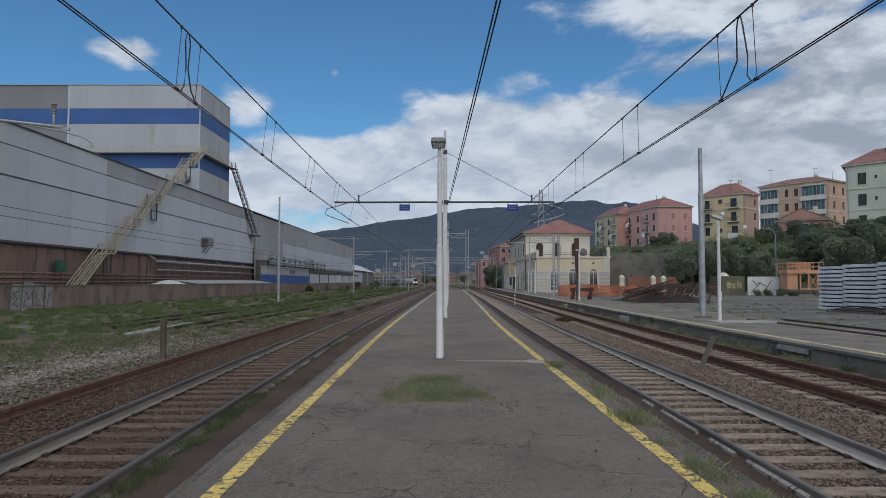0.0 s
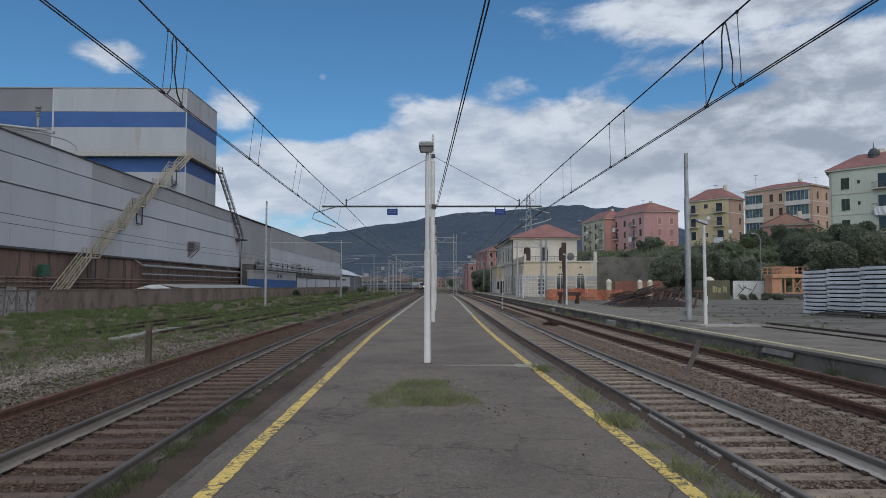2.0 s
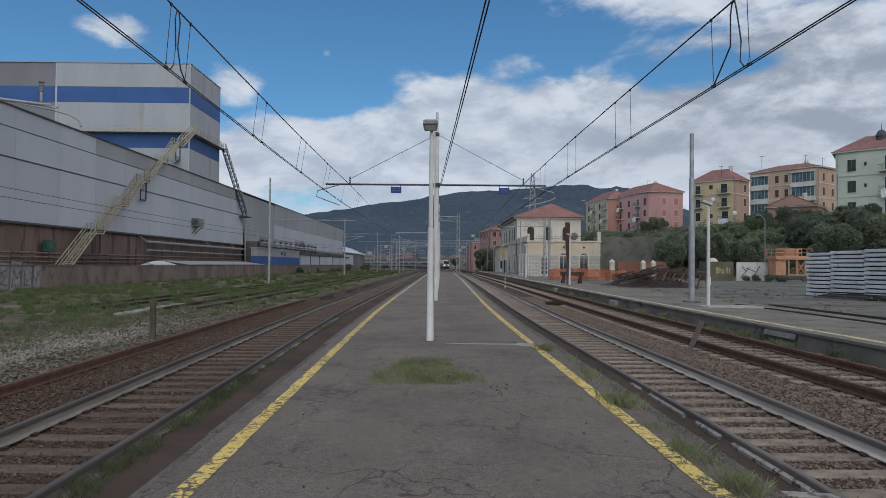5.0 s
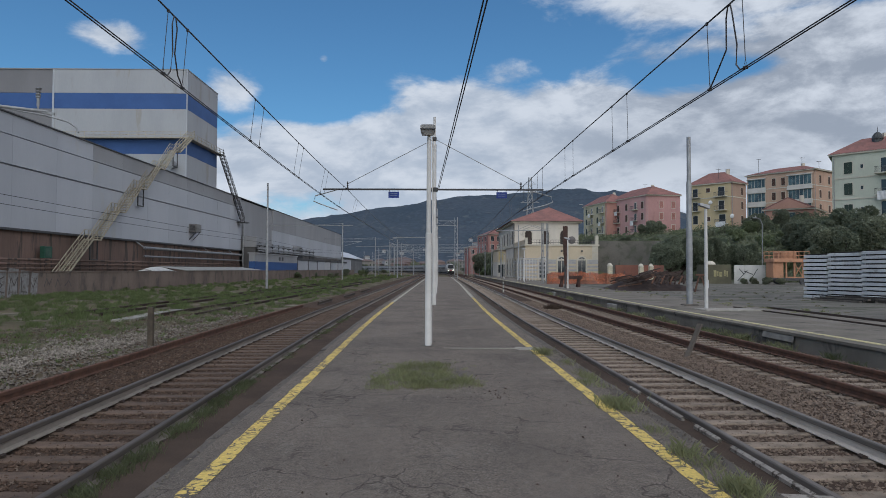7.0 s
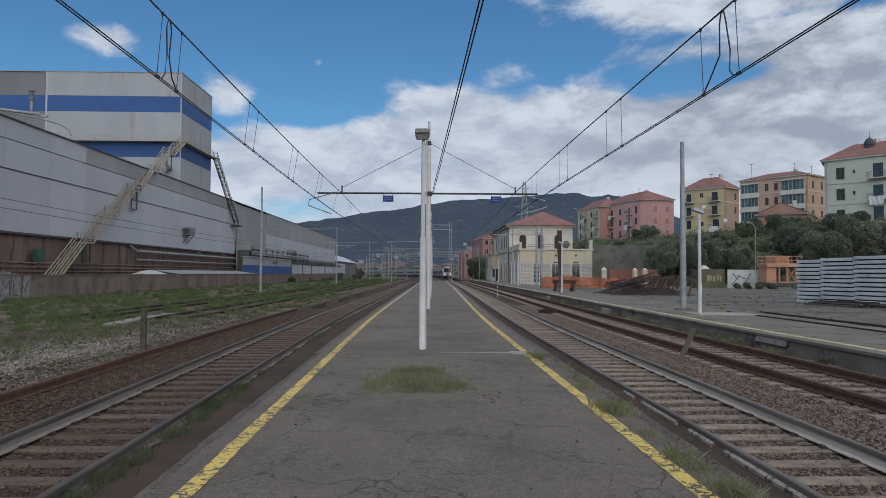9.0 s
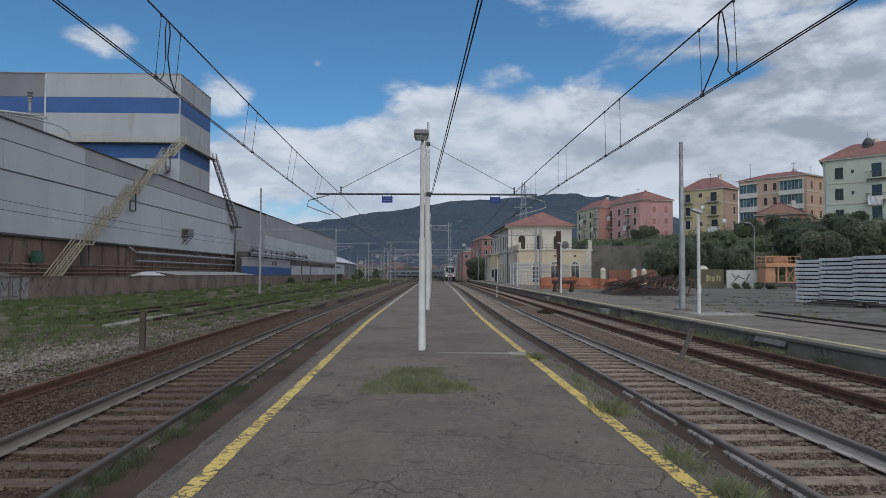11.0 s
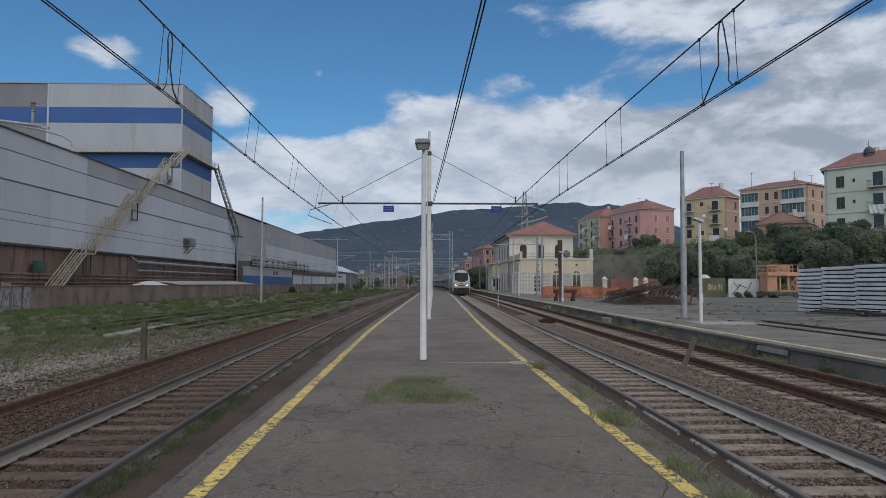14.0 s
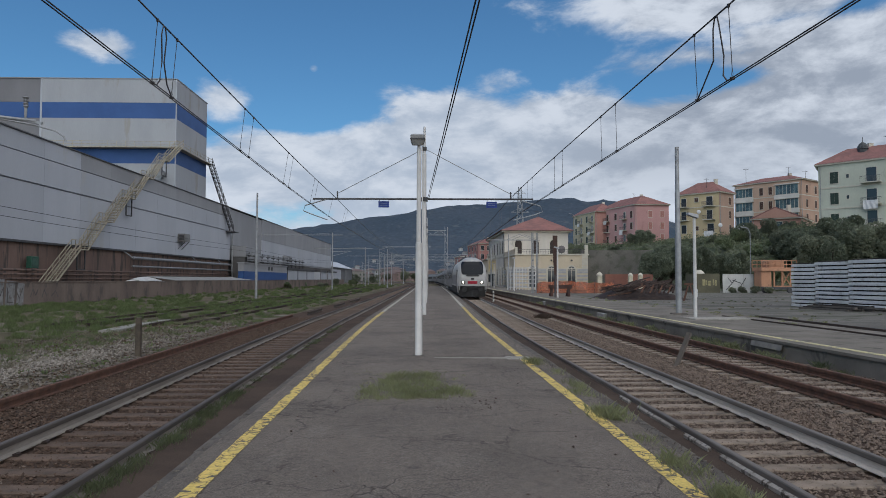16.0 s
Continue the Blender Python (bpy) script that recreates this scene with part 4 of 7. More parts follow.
def make_overhead():
    spans = (-19.0, 31.0, 78.0, 128.0, 185.0, 245.0)
    for track, zc, zm, sag in ((LEFT_TRACK, 4.36, 5.28, .3), (RIGHT_TRACK, 4.23, 5.22, .3)):
        line = thing("overhead_line", "dark overhead contact line with droppers above the track", "overhead line", pose(0, 0, 0), "overhead lines")
        st = -.12
        for k, (a, b) in enumerate(zip(spans, spans[1:])):
            n = 16
            pts_c, pts_m = [], []
            for i in range(n + 1):
                u = i / n
                y = a + (b - a) * u
                x = track + course(y)
                near = max(0.0, 31 - y) / 23
                shift = .15 * near if track < 0 else .07 * near
                bow = 4 * sag * u * (1 - u) * (.5 if k == 0 else 1)
                pts_c.append((x + shift, y, zc + .12 * (1 - u) * (k == 0)))
                pts_m.append((x + (.2 if track < 0 else .03), y, zm - bow * (k > 0) + .1 * (1 - u) * (k == 0)))
            for o in (-.022, .022):
                part("contact_wire", Shape().tube([(x + o, y, z) for x, y, z in pts_c], .0085, 5), WIRE if k == 0 else WIREFAR, line)
            part("messenger_wire", Shape().tube(pts_m, .0125, 5), WIRE if k == 0 else WIREFAR, line)
            first = a + (3.4 if track < 0 else 2.5)
            gap = .8 if track < 0 else 1.1
            drops = [first + 5.05 * q + e for q in range(int((b - a) / 5.0)) for e in (0, gap)] if b < 90 else [a + 2 + 9.0 * q for q in range(int((b - a) / 9.0))]
            for y in drops:
                if y > b - .6:
                    continue
                f = (y - a) / (b - a) * n
                i = int(f)
                pc = Vector(pts_c[i]).lerp(Vector(pts_c[min(i + 1, n)]), f - i)
                pm = Vector(pts_m[i]).lerp(Vector(pts_m[min(i + 1, n)]), f - i)
                part("dropper", Shape().rod(pc + Vector((0, 0, .1)), pm, .0055, n=4).tube([pc, pc + Vector((.0, .022, .06)), pc + Vector((0, 0, .12)), pc + Vector((0, -.022, .06)), pc], .004, 4)
                     .box(pc.x - .03, pc.x + .03, pc.y - .015, pc.y + .015, pc.z - .012, pc.z + .02).box(pm.x - .014, pm.x + .014, pm.y - .02, pm.y + .02, pm.z - .03, pm.z + .015), WIRE if k == 0 else WIREFAR, line)
            if k == 0:
                # a looped jumper: up from one dropper's foot, over the upper wire, down to the other's foot
                y0, y1 = (9.65, 10.45) if track < 0 else (8.75, 9.85)
                at = lambda ps, y: Vector(ps[0]).lerp(Vector(ps[-1]), (y - a) / (b - a))
                m0, p0, p1 = at(pts_m, (y0 + y1) / 2 - .18), at(pts_c, y0), at(pts_c, y1)
                p0.x, p1.x = [pts_c[9][0] + (pts_c[10][0] - pts_c[9][0]) * ((y - pts_c[9][1]) / (pts_c[10][1] - pts_c[9][1])) for y in (y0, y1)]
                m0.x = pts_m[9][0]
                ym, zt, zb = m0.y, m0.z, p0.z
                loop = [(p0.x, y0, zb), (p0.x, y0 + .16, zb + .02), (p0.x, y0 + .27, zb + .12), (p0.x + .02, y0 + .29, zb + .4), (m0.x, ym - .09, zt - .16), (m0.x, ym - .03, zt - .02),
                        (m0.x, ym + .05, zt - .02), (m0.x, ym + .10, zt - .16), (p1.x + .02, ym + .2, zb + .42), (p1.x, y1 - .2, zb + .14), (p1.x, y1, zb + .01)]
                part("jumper", Shape().tube(loop, .011, 5), WIRE, line)
    # a pair of feeders above the platform
    f = thing("feeder_line", "pair of dark feeder cables above the platform", "cable", pose(0, 0, 0))
    for o in (0, .05):
        pts = [(.66 + o - .024 * (y - 9), y, 5.33 + .0012 * (y - 9) ** 2 * (y < 9)) for y in (-19, -8, 0, 5, 9, 15, 22, 31)]
        part("cable", Shape().tube(pts, .0125, 5), WIRE, f)
        part("cable", Shape().tube([(.0 + course(y) - course(31) + o, y, 5.33) for y in (31, 45, 60, 78, 100, 128, 185)], .0125, 5), WIRE, f)


make_overhead()


def make_side_masts():
    # field side: tall masts with arms
    for x, y in ((-17.15, 70.0), (-16.6, 123.0), (-15.5, 178), (-14, 236)):
        m = make_mast(x, y, 10.9 if y < 100 else 10.4, "tall grey catenary mast standing in the grass", .22, FIELD_Z)
        if y > 100:
            part("arm", Shape().rod((-13.3, 0, 9.95), (1.9, 0, 9.98), .06, n=6).rod((0, 0, 10.35), (-6, 0, 10.0), .025, n=5), GALV, m)
            part("lower_arm", Shape().rod((0, 0, 7.0), (3.4, 0, 7.1), .045, n=6).rod((0, 0, 6.2), (3.2, 0, 7.05), .03, n=5), GALV, m)
    # yard side
    m = make_mast(11.85, 31.6, 7.85, "bare grey steel mast on the far platform", .23, 0.02)
    for z in (1.2, 2.6):
        part("band", Shape().lathe([(.15, z), (.15, z + .08)], n=12), GALV, m)
    # arm that reaches in over the field
    a = thing("catenary_mast", "grey catenary mast with a bracket arm and brown insulator", "mast", pose(-19.15, 25, FIELD_Z))
    part("pole", Shape().lathe([(.14, -.3), (.14, 4), (.11, 4.1), (.1, 9.4)], n=10), GALV, a, smooth=True)
    part("arm", Shape().tube([(0, 0, 8.15), (2.6, 0, 8.13), (4.95, 0, 7.86)], .06, 8).tube([(3.7, 0, 7.93), (4.9, 0, 7.72), (5.7, 0, 7.5), (6.0, 0, 7.3), (6.08, 0, 7.1)], .035, 6).bar((4.5, 0, 7.93), (5.2, 0, 7.78), .09, .09), GALV, a)
    part("insulator", Shape().lathe([(.03, 7.95), (.05, 8.1), (.05, 8.35), (.1, 8.4), (.05, 8.44), (.1, 8.5), (.05, 8.54), (.1, 8.6), (.05, 8.64), (.12, 8.72), (.02, 8.76)], 4.6, 0, 10), GALV, a)
    # wires along the field
    w = thing("field_cables", "thin cables along the factory", "cable", pose(0, 0, 0))
    for z in (4.8, 4.4):
        part("cable", Shape().tube([(-18.1, y, z - .15 * math.sin(math.pi * (y - 20) / 50)) for y in (8, 20, 35, 50, 70)] + [(-17.4, 96, z - .4), (-16.6, 123, z)], .012, 4), WIRE, w)


make_side_masts()


def make_yard_lamps():
    first = None
    for y, x in ((28.4, 11.35), (58.6, 11.45), (89, 11.7), (119, 12.1)):
        if first is None:
            p = thing("lamp_post", "white platform lamp post with a flat lantern", "lamp post", pose(x, y, .01), "far platform lamps")
            part("pole", Shape().lathe([(.075, 0), (.07, 2), (.06, 4.2)], n=12), WHITEPOLE, p, smooth=True)
            part("base_plate", Shape().box(-.35, .5, -.35, .35, -.02, .03, .01), KERB, p)
            part("lantern", Shape().loft([[(-.3, -.14, 4.36), (.14, -.14, 4.2), (.14, .14, 4.2), (-.3, .14, 4.36)], [(-.26, -.1, 4.45), (.15, -.1, 4.36), (.15, .1, 4.36), (-.26, .1, 4.45)]], cap=True), GALV, p)
            first = p
        else:
            copy_thing(first, pose(x, y, .01))


make_yard_lamps()


def make_portals():
    """Lattice portals over the tracks in the distance."""
    for y, x0, x1, h, hanging in ((112, .0, 3.4, 9.6, 1), (205, -14, 14, 9.0, 0), (255, -16, 13, 9.5, 0), (310, -20, 14, 10, 0)):
        c = course(y)
        p = thing("lattice_portal", "grey lattice steel portal over the railway", "portal", pose(c, y, 0))
        for x in (x0, x1):
            s = Shape()
            for dx in (-.22, .22):
                for dy in (-.22, .22):
                    s.bar((x + dx, dy, -.5), (x + dx, dy, h + .6), .07, .07)
            for k in range(int(h / .9)):
                z = .9 * k
                q = .22 if k % 2 else -.22
                s.bar((x - q, -.22, z), (x + q, -.22, z + .9), .045, .045)
                s.bar((x - q, .22, z), (x + q, .22, z + .9), .045, .045)
            part("leg", s, GALV, p)
        s = Shape()
        for dz in (-.75, .0):
            for dy in (-.2, .2):
                s.bar((x0, dy, h + dz), (x1, dy, h + dz), .08, .08)
        n = max(3, int((x1 - x0) / 1.2))
        for k in range(n):
            a, b = x0 + (x1 - x0) * k / n, x0 + (x1 - x0) * (k + 1) / n
            z0, z1 = (h - .75, h) if k % 2 else (h, h - .75)
            s.bar((a, -.2, z0), (b, -.2, z1), .05, .05)
        part("beam", s, GALV, p)


make_portals()


def make_far_masts():
    """Masts with bracket arms between the tracks further down the line."""
    rng = random.Random(8)
    for x, y in ((-8.2, 150), (-9.5, 196), (-12.5, 214), (-19, 232), (-7.5, 242), (-24, 262), (-30, 290), (-14, 290), (-38, 330), (-22, 335), (-50, 370), (-34, 372), (9.8, 205), (10.4, 240), (9, 275)):
        m = make_mast(x, y, rng.uniform(8.2, 9.6), "distant grey catenary mast with a bracket arm", .2, -.4, "distant masts")
        d = 1 if x < 0 else -1
        part("arm", Shape().rod((0, 0, 7.0), (d * 3.8, 0, 7.2), .05, n=5).rod((0, 0, 8.0), (d * 2.6, 0, 7.1), .03, n=5).rod((d * .3, 0, 6.2), (d * 3.4, 0, 6.0), .04, n=5), GALV, m)


make_far_masts()

# ---------------------------------------------------------------- train
BODY = surface("train_white", (0.37, 0.365, 0.355), (0.315, 0.31, 0.30), .6, 12, .4, contrast=.06, third=(.33, .31, .29), third_scale=1.2, third_at=.68)
# grey livery with the dimness of sky-lit sides put into the colour
COACHBODY = surface("coach_shaded_grey", (0.21, 0.21, 0.215), (0.165, 0.165, 0.17), .6, 12, .45, contrast=.08, third=(.13, .125, .12), third_scale=1.2, third_at=.62)
COACHGREY = surface("coach_grey", (0.16, 0.16, 0.165), (0.125, 0.125, 0.13), .6, 12, .45, contrast=.07)
TRAINDARK = surface("train_underframe", (0.035, 0.034, 0.035), (0.022, 0.022, 0.022), 3, 30, .7)
TRAINROOF = surface("train_roof", (0.13, 0.13, 0.135), (0.09, 0.09, 0.095), 1, 15, .7)
TRAINRED = surface("train_red", (0.33, 0.03, 0.05), (0.27, 0.025, 0.04), 2, 20, .4, contrast=.06)
SCREEN = glass("dark_windscreen", (0.012, 0.014, 0.017), .25, .15)
HEADLAMP = glow("headlamp_glow", (1.0, 0.97, 0.88), 9.0)


def nose_y(x, z):
    """How far back the loco's front lies at this height and side."""
    zs = ((.5, .25), (1.0, .06), (1.6, 0.0), (2.1, .06), (2.6, .30), (3.2, .72), (3.6, 1.15), (3.85, 1.7), (4.0, 2.6))
    f = zs[0][1]
    for (a, fa), (b, fb) in zip(zs, zs[1:]):
        if z >= a:
            u = min(1, (z - a) / (b - a))
            f = fa + (fb - fa) * u
    w = half_w(z)
    r = min(1.0, abs(x) / w)
    return f + .95 * (1 - (1 - r ** 4) ** .5)


def half_w(z):
    zs = ((.5, 1.40), (1.0, 1.46), (2.3, 1.46), (3.0, 1.36), (3.5, 1.14), (3.8, .84), (4.0, .45))
    for (a, fa), (b, fb) in zip(zs, zs[1:]):
        if z <= b:
            return fa + (fb - fa) * max(0, (z - a) / (b - a))
    return zs[-1][1]


def make_loco():
    l = thing("locomotive", "white electric locomotive with a dark windscreen and red front panel", "locomotive", pose(4, 430, RAIL_Z))
    zs = [.5, .75, 1.0, 1.3, 1.6, 1.85, 2.1, 2.35, 2.6, 2.9, 3.2, 3.4, 3.6, 3.75, 3.85, 3.95, 4.0]
    ss = [-1, -.985, -.95, -.88, -.76, -.6, -.4, -.2, 0, .2, .4, .6, .76, .88, .95, .985, 1]
    rows = []
    for z in zs:
        w = half_w(z)
        rows.append([(-w, 19.0, z)] + [(w * q, nose_y(w * q, z), z) for q in ss] + [(w, 19.0, z)])
    part("body", Shape().loft(rows, cap=True), BODY, l, smooth=True)

    def patch(name, x0, x1, z0, z1, mat, out, label="", taper=0.0, parent=l, nx=12, nz=8):
        rows = []
        for j in range(nz + 1):
            z = z0 + (z1 - z0) * j / nz
            k = 1 - taper * (2 * j / nz - 1) ** 4
            rows.append([((x0 + x1) / 2 + (x1 - x0) / 2 * k * (2 * i / nx - 1), 0, z) for i in range(nx + 1)])
        front = [[(x, nose_y(x, z) - out, z) for x, _, z in r] for r in rows]
        s = Shape().loft(front, closed=False)
        return part(name, s, mat, parent, label, smooth=True)

    ws = patch("windscreen", -1.09, 1.09, 2.26, 3.56, SCREEN, .045, "large dark windscreen", .13, nx=20, nz=16)
    part("wiper", Shape().bar((-.5, nose_y(-.5, 2.3) - .04, 2.3), (.1, nose_y(.1, 2.85) - .04, 2.85), .02, .03), TRAINDARK, ws)
    patch("grille", -.66, .66, 2.08, 2.26, TRAINDARK, .03, "", .25)
    patch("front_panel", -.47, .47, 1.36, 1.64, TRAINRED, .02, "red front panel")
    patch("emblem", -.15, .17, 1.76, 1.94, TRAINDARK, .02, nx=2, nz=2)
    patch("skirt", -1.36, 1.36, .52, 1.14, TRAINDARK, .02, "black lower front")
    for x in (-.9, .9):
        h = patch("headlight", x - .19, x + .19, 1.36, 1.66, TRAINDARK, .012, "", .3)
        patch("lens", x - .08, x + .08, 1.44, 1.58, HEADLAMP, .03, "glowing white headlamp", .3, h, 6, 4)
        part("buffer", Shape().rod((x * .88, .3, .98 - .15), (x * .88, -.35, .98 - .15), .12, n=12).rod((x * .88, -.35, .83), (x * .88, -.42, .83), .25, n=16), TRAINDARK, l)
    part("snow_plough", Shape().loft([[(-1.25, .3, .12), (0, .0, .12), (1.25, .3, .12), (1.25, 1, .12), (-1.25, 1, .12)], [(-1.3, .2, .78), (0, -.02, .78), (1.3, .2, .78), (1.3, 1, .78), (-1.3, 1, .78)]], cap=True), TRAINDARK, l)
    part("underframe", Shape().box(-1.25, 1.25, 1.0, 18.6, .35, .62), TRAINDARK, l)
    for y in (3.6, 15.4):
        b = part("bogie", Shape().box(-1.15, 1.15, y - 1.9, y + 1.9, .3, .6, .05), TRAINDARK, l)
        for dy in (-1.3, 1.3):
            for x in (-.75, .75):
                part("wheel", Shape().rod((x - .07, y + dy, .5), (x + .07, y + dy, .5), .5, n=20), TRAINDARK, b)
    for sx in (-1, 1):
        # grey band that also darkens the flank, as shade would
        part("side_band", Shape().box(sx * 1.452, sx * 1.472, 3.5, 18.4, 1.25, 2.3), COACHBODY, l)
        part("side_skirt", Shape().box(sx * 1.43, sx * 1.468, 1.6, 18.6, .5, 1.1), TRAINDARK, l)
        part("cab_door", Shape().box(sx * 1.445, sx * 1.475, 2.1, 2.9, .9, 2.75), COACHGREY, l)
        part("side_window", Shape().box(sx * 1.40, sx * 1.47, 1.35, 2.0, 2.05, 2.7), SCREEN, l)
    for x in (-.5, 0, .5):
        part("roof_insulator", Shape().lathe([(.06, 3.9), (.1, 4.1), (.05, 4.15), (.1, 4.2), (.05, 4.3)], x, 4.2, 8), TRAINROOF, l)
    part("roof_equipment", Shape().box(-.7, .7, 5, 15, 3.95, 4.15, .06), TRAINROOF, l)
    part("marker_light", Shape().rod((0, nose_y(0, 3.62) - .06, 3.66), (0, nose_y(0, 3.62) + .2, 3.66), .12, n=10), glass("marker_glass", (.5, .5, .48), .1), l)
    # raised pantograph
    pg = part("pantograph", Shape().bar((-.4, 15.6, 4.1), (-.25, 17.2, 4.3), .05, .05).bar((.4, 15.6, 4.1), (.25, 17.2, 4.3), .05, .05).bar((-.25, 17.2, 4.3), (-.3, 15.9, 4.47), .04, .04).bar((.25, 17.2, 4.3), (.3, 15.9, 4.47), .04, .04), DARKSTEEL, l)
    part("pantograph_head", Shape().bar((-.8, 15.9, 4.47), (.8, 15.9, 4.47), .06, .03), DARKSTEEL, pg)
    return l


def make_coach():
    c = thing("passenger_coach", "grey and white passenger coach with a dark window band", "railway coach", pose(4, 460, RAIL_Z), "coaches of the train")
    sec = [(-1.38, .75), (-1.42, 1.2), (-1.42, 2.9), (-1.32, 3.35), (-1.0, 3.72), (-.5, 3.9), (0, 3.95), (.5, 3.9), (1.0, 3.72), (1.32, 3.35), (1.42, 2.9), (1.42, 1.2), (1.38, .75)]
    part("body", Shape().loft([[(x, y, z) for x, z in sec] for y in (0.3, 26.0)], cap=True), COACHBODY, c, smooth=True)
    roof = [(x * 1.006, z + .012) for x, z in sec if z > 3.3]
    part("roof", Shape().loft([[(x, y, z) for x, z in roof] for y in (0.32, 25.98)], closed=False), TRAINROOF, c, smooth=True)
    for sx in (-1, 1):
        band = part("window_band", Shape().box(sx * 1.412, sx * 1.432, .5, 25.8, 1.75, 2.85), COACHGREY, c)
        for k in range(10):
            y = 3.0 + 2.05 * k
            part("window", Shape().box(sx * 1.43, sx * 1.438, y, y + 1.35, 1.9, 2.7), SCREEN, band)
        for y in (.8, 24.4):
            part("door", Shape().box(sx * 1.41, sx * 1.44, y, y + .95, .8, 2.8), COACHGREY, c)
    part("underframe", Shape().box(-1.2, 1.2, 6, 20, .3, .75), TRAINDARK, c)
    part("gangway", Shape().box(-.7, .7, -.1, .3, .9, 3.2).box(-.7, .7, 26, 26.4, .9, 3.2), TRAINDARK, c)
    for y in (3.7, 22.6):
        b = part("bogie", Shape().box(-1.15, 1.15, y - 1.6, y + 1.6, .3, .6, .05), TRAINDARK, c)
        for dy in (-1.25, 1.25):
            for x in (-.75, .75):
                part("wheel", Shape().rod((x - .07, y + dy, .45), (x + .07, y + dy, .45), .45, n=14), TRAINDARK, b)
    return c


LOCO = make_loco()
COACHES = [make_coach()]
for _k in range(8):
    COACHES.append(copy_thing(COACHES[0], pose(4, 490 + 27 * _k, RAIL_Z)))

FRONT_AT = 66.3      # the loco's front at the end of the clip, metres along the line
SPEED = 21.6


def along(s):
    """The point of the right-hand track s metres along it."""
    y = min(s, 150.0)
    done = y
    while done < s:
        y2 = y + 2.0
        done += math.hypot(2.0, course(y2) - course(y))
        y = y2
    return Vector((RIGHT_TRACK + shift(RIGHT_TRACK, y), y))


def motions():
    """The train runs in towards the platform."""
    cars = [(LOCO, 0.0, 3.6, 15.4)] + [(c, 19.3 + 26.4 * k, 3.7, 22.6) for k, c in enumerate(COACHES)]
    for ob, start, b0, b1 in cars:
        rows = []
        for k in range(17):
            s = FRONT_AT + SPEED * (16 - k) + start
            a, b = along(s + b0), along(s + b1)
            d = (b - a).normalized()
            o = a - d * b0
            rows.append((k, pose(o.x, o.y, RAIL_Z, 0, 0, math.degrees(math.atan2(-d.x, d.y)))))
        walk(ob, rows)

# ---------------------------------------------------------------- houses
# roof and house wall colours are muted: distance haze is mixed into them
ROOF = surface("terracotta_roof", (0.25, 0.122, 0.11), (0.185, 0.1, 0.092), 0.6, 5, 0.85, 0.02, contrast=0.22, third=(0.17, 0.09, 0.075), third_scale=1.3)
TRIM = surface("pale_stucco_trim", (0.50, 0.47, 0.40), (0.43, 0.40, 0.34), 0.8, 8, 0.85, contrast=0.1)
WHITEWALL = surface("veranda_white", (0.56, 0.54, 0.50), (0.48, 0.46, 0.43), .6, 8, .8, contrast=.08)
SHUTTER = surface("dark_green_shutter", (0.035, 0.055, 0.045), (0.025, 0.04, 0.033), 2, 20, 0.6)
SHUTTERBROWN = surface("brown_shutter", (0.085, 0.05, 0.04), (0.06, 0.036, 0.03), 2, 20, 0.6)
PANE = glass("house_pane", (0.03, 0.036, 0.042), 0.1)
RAILING = surface("balcony_rail", (0.10, 0.10, 0.105), (0.07, 0.07, 0.075), 2, 20, 0.6)


def stucco(name, c):
    return surface(name, c, tuple(v * 0.86 for v in c), 0.25, 5, 0.9, 0.006, contrast=0.09, third=tuple(v * 0.72 for v in c), third_scale=0.7, third_at=0.66, stretch=(1, 1, 0.5))


class Face:
    """A wall's own frame: u along it, z up, d outwards."""

    def __init__(self, p0, p1):
        self.o = Vector((*p0, 0))
        e = Vector((*p1, 0)) - self.o
        self.length = e.length
        self.e = e.normalized()
        self.n = Vector((self.e.y, -self.e.x, 0))

    def at(self, u, d, z):
        p = self.o + self.e * u + self.n * d
        return (p.x, p.y, z)

    def box(self, s, u0, u1, z0, z1, d0, d1):
        return s.loft([[self.at(u0, d0, z), self.at(u1, d0, z), self.at(u1, d1, z), self.at(u0, d1, z)] for z in (z0, z1)], cap=True)


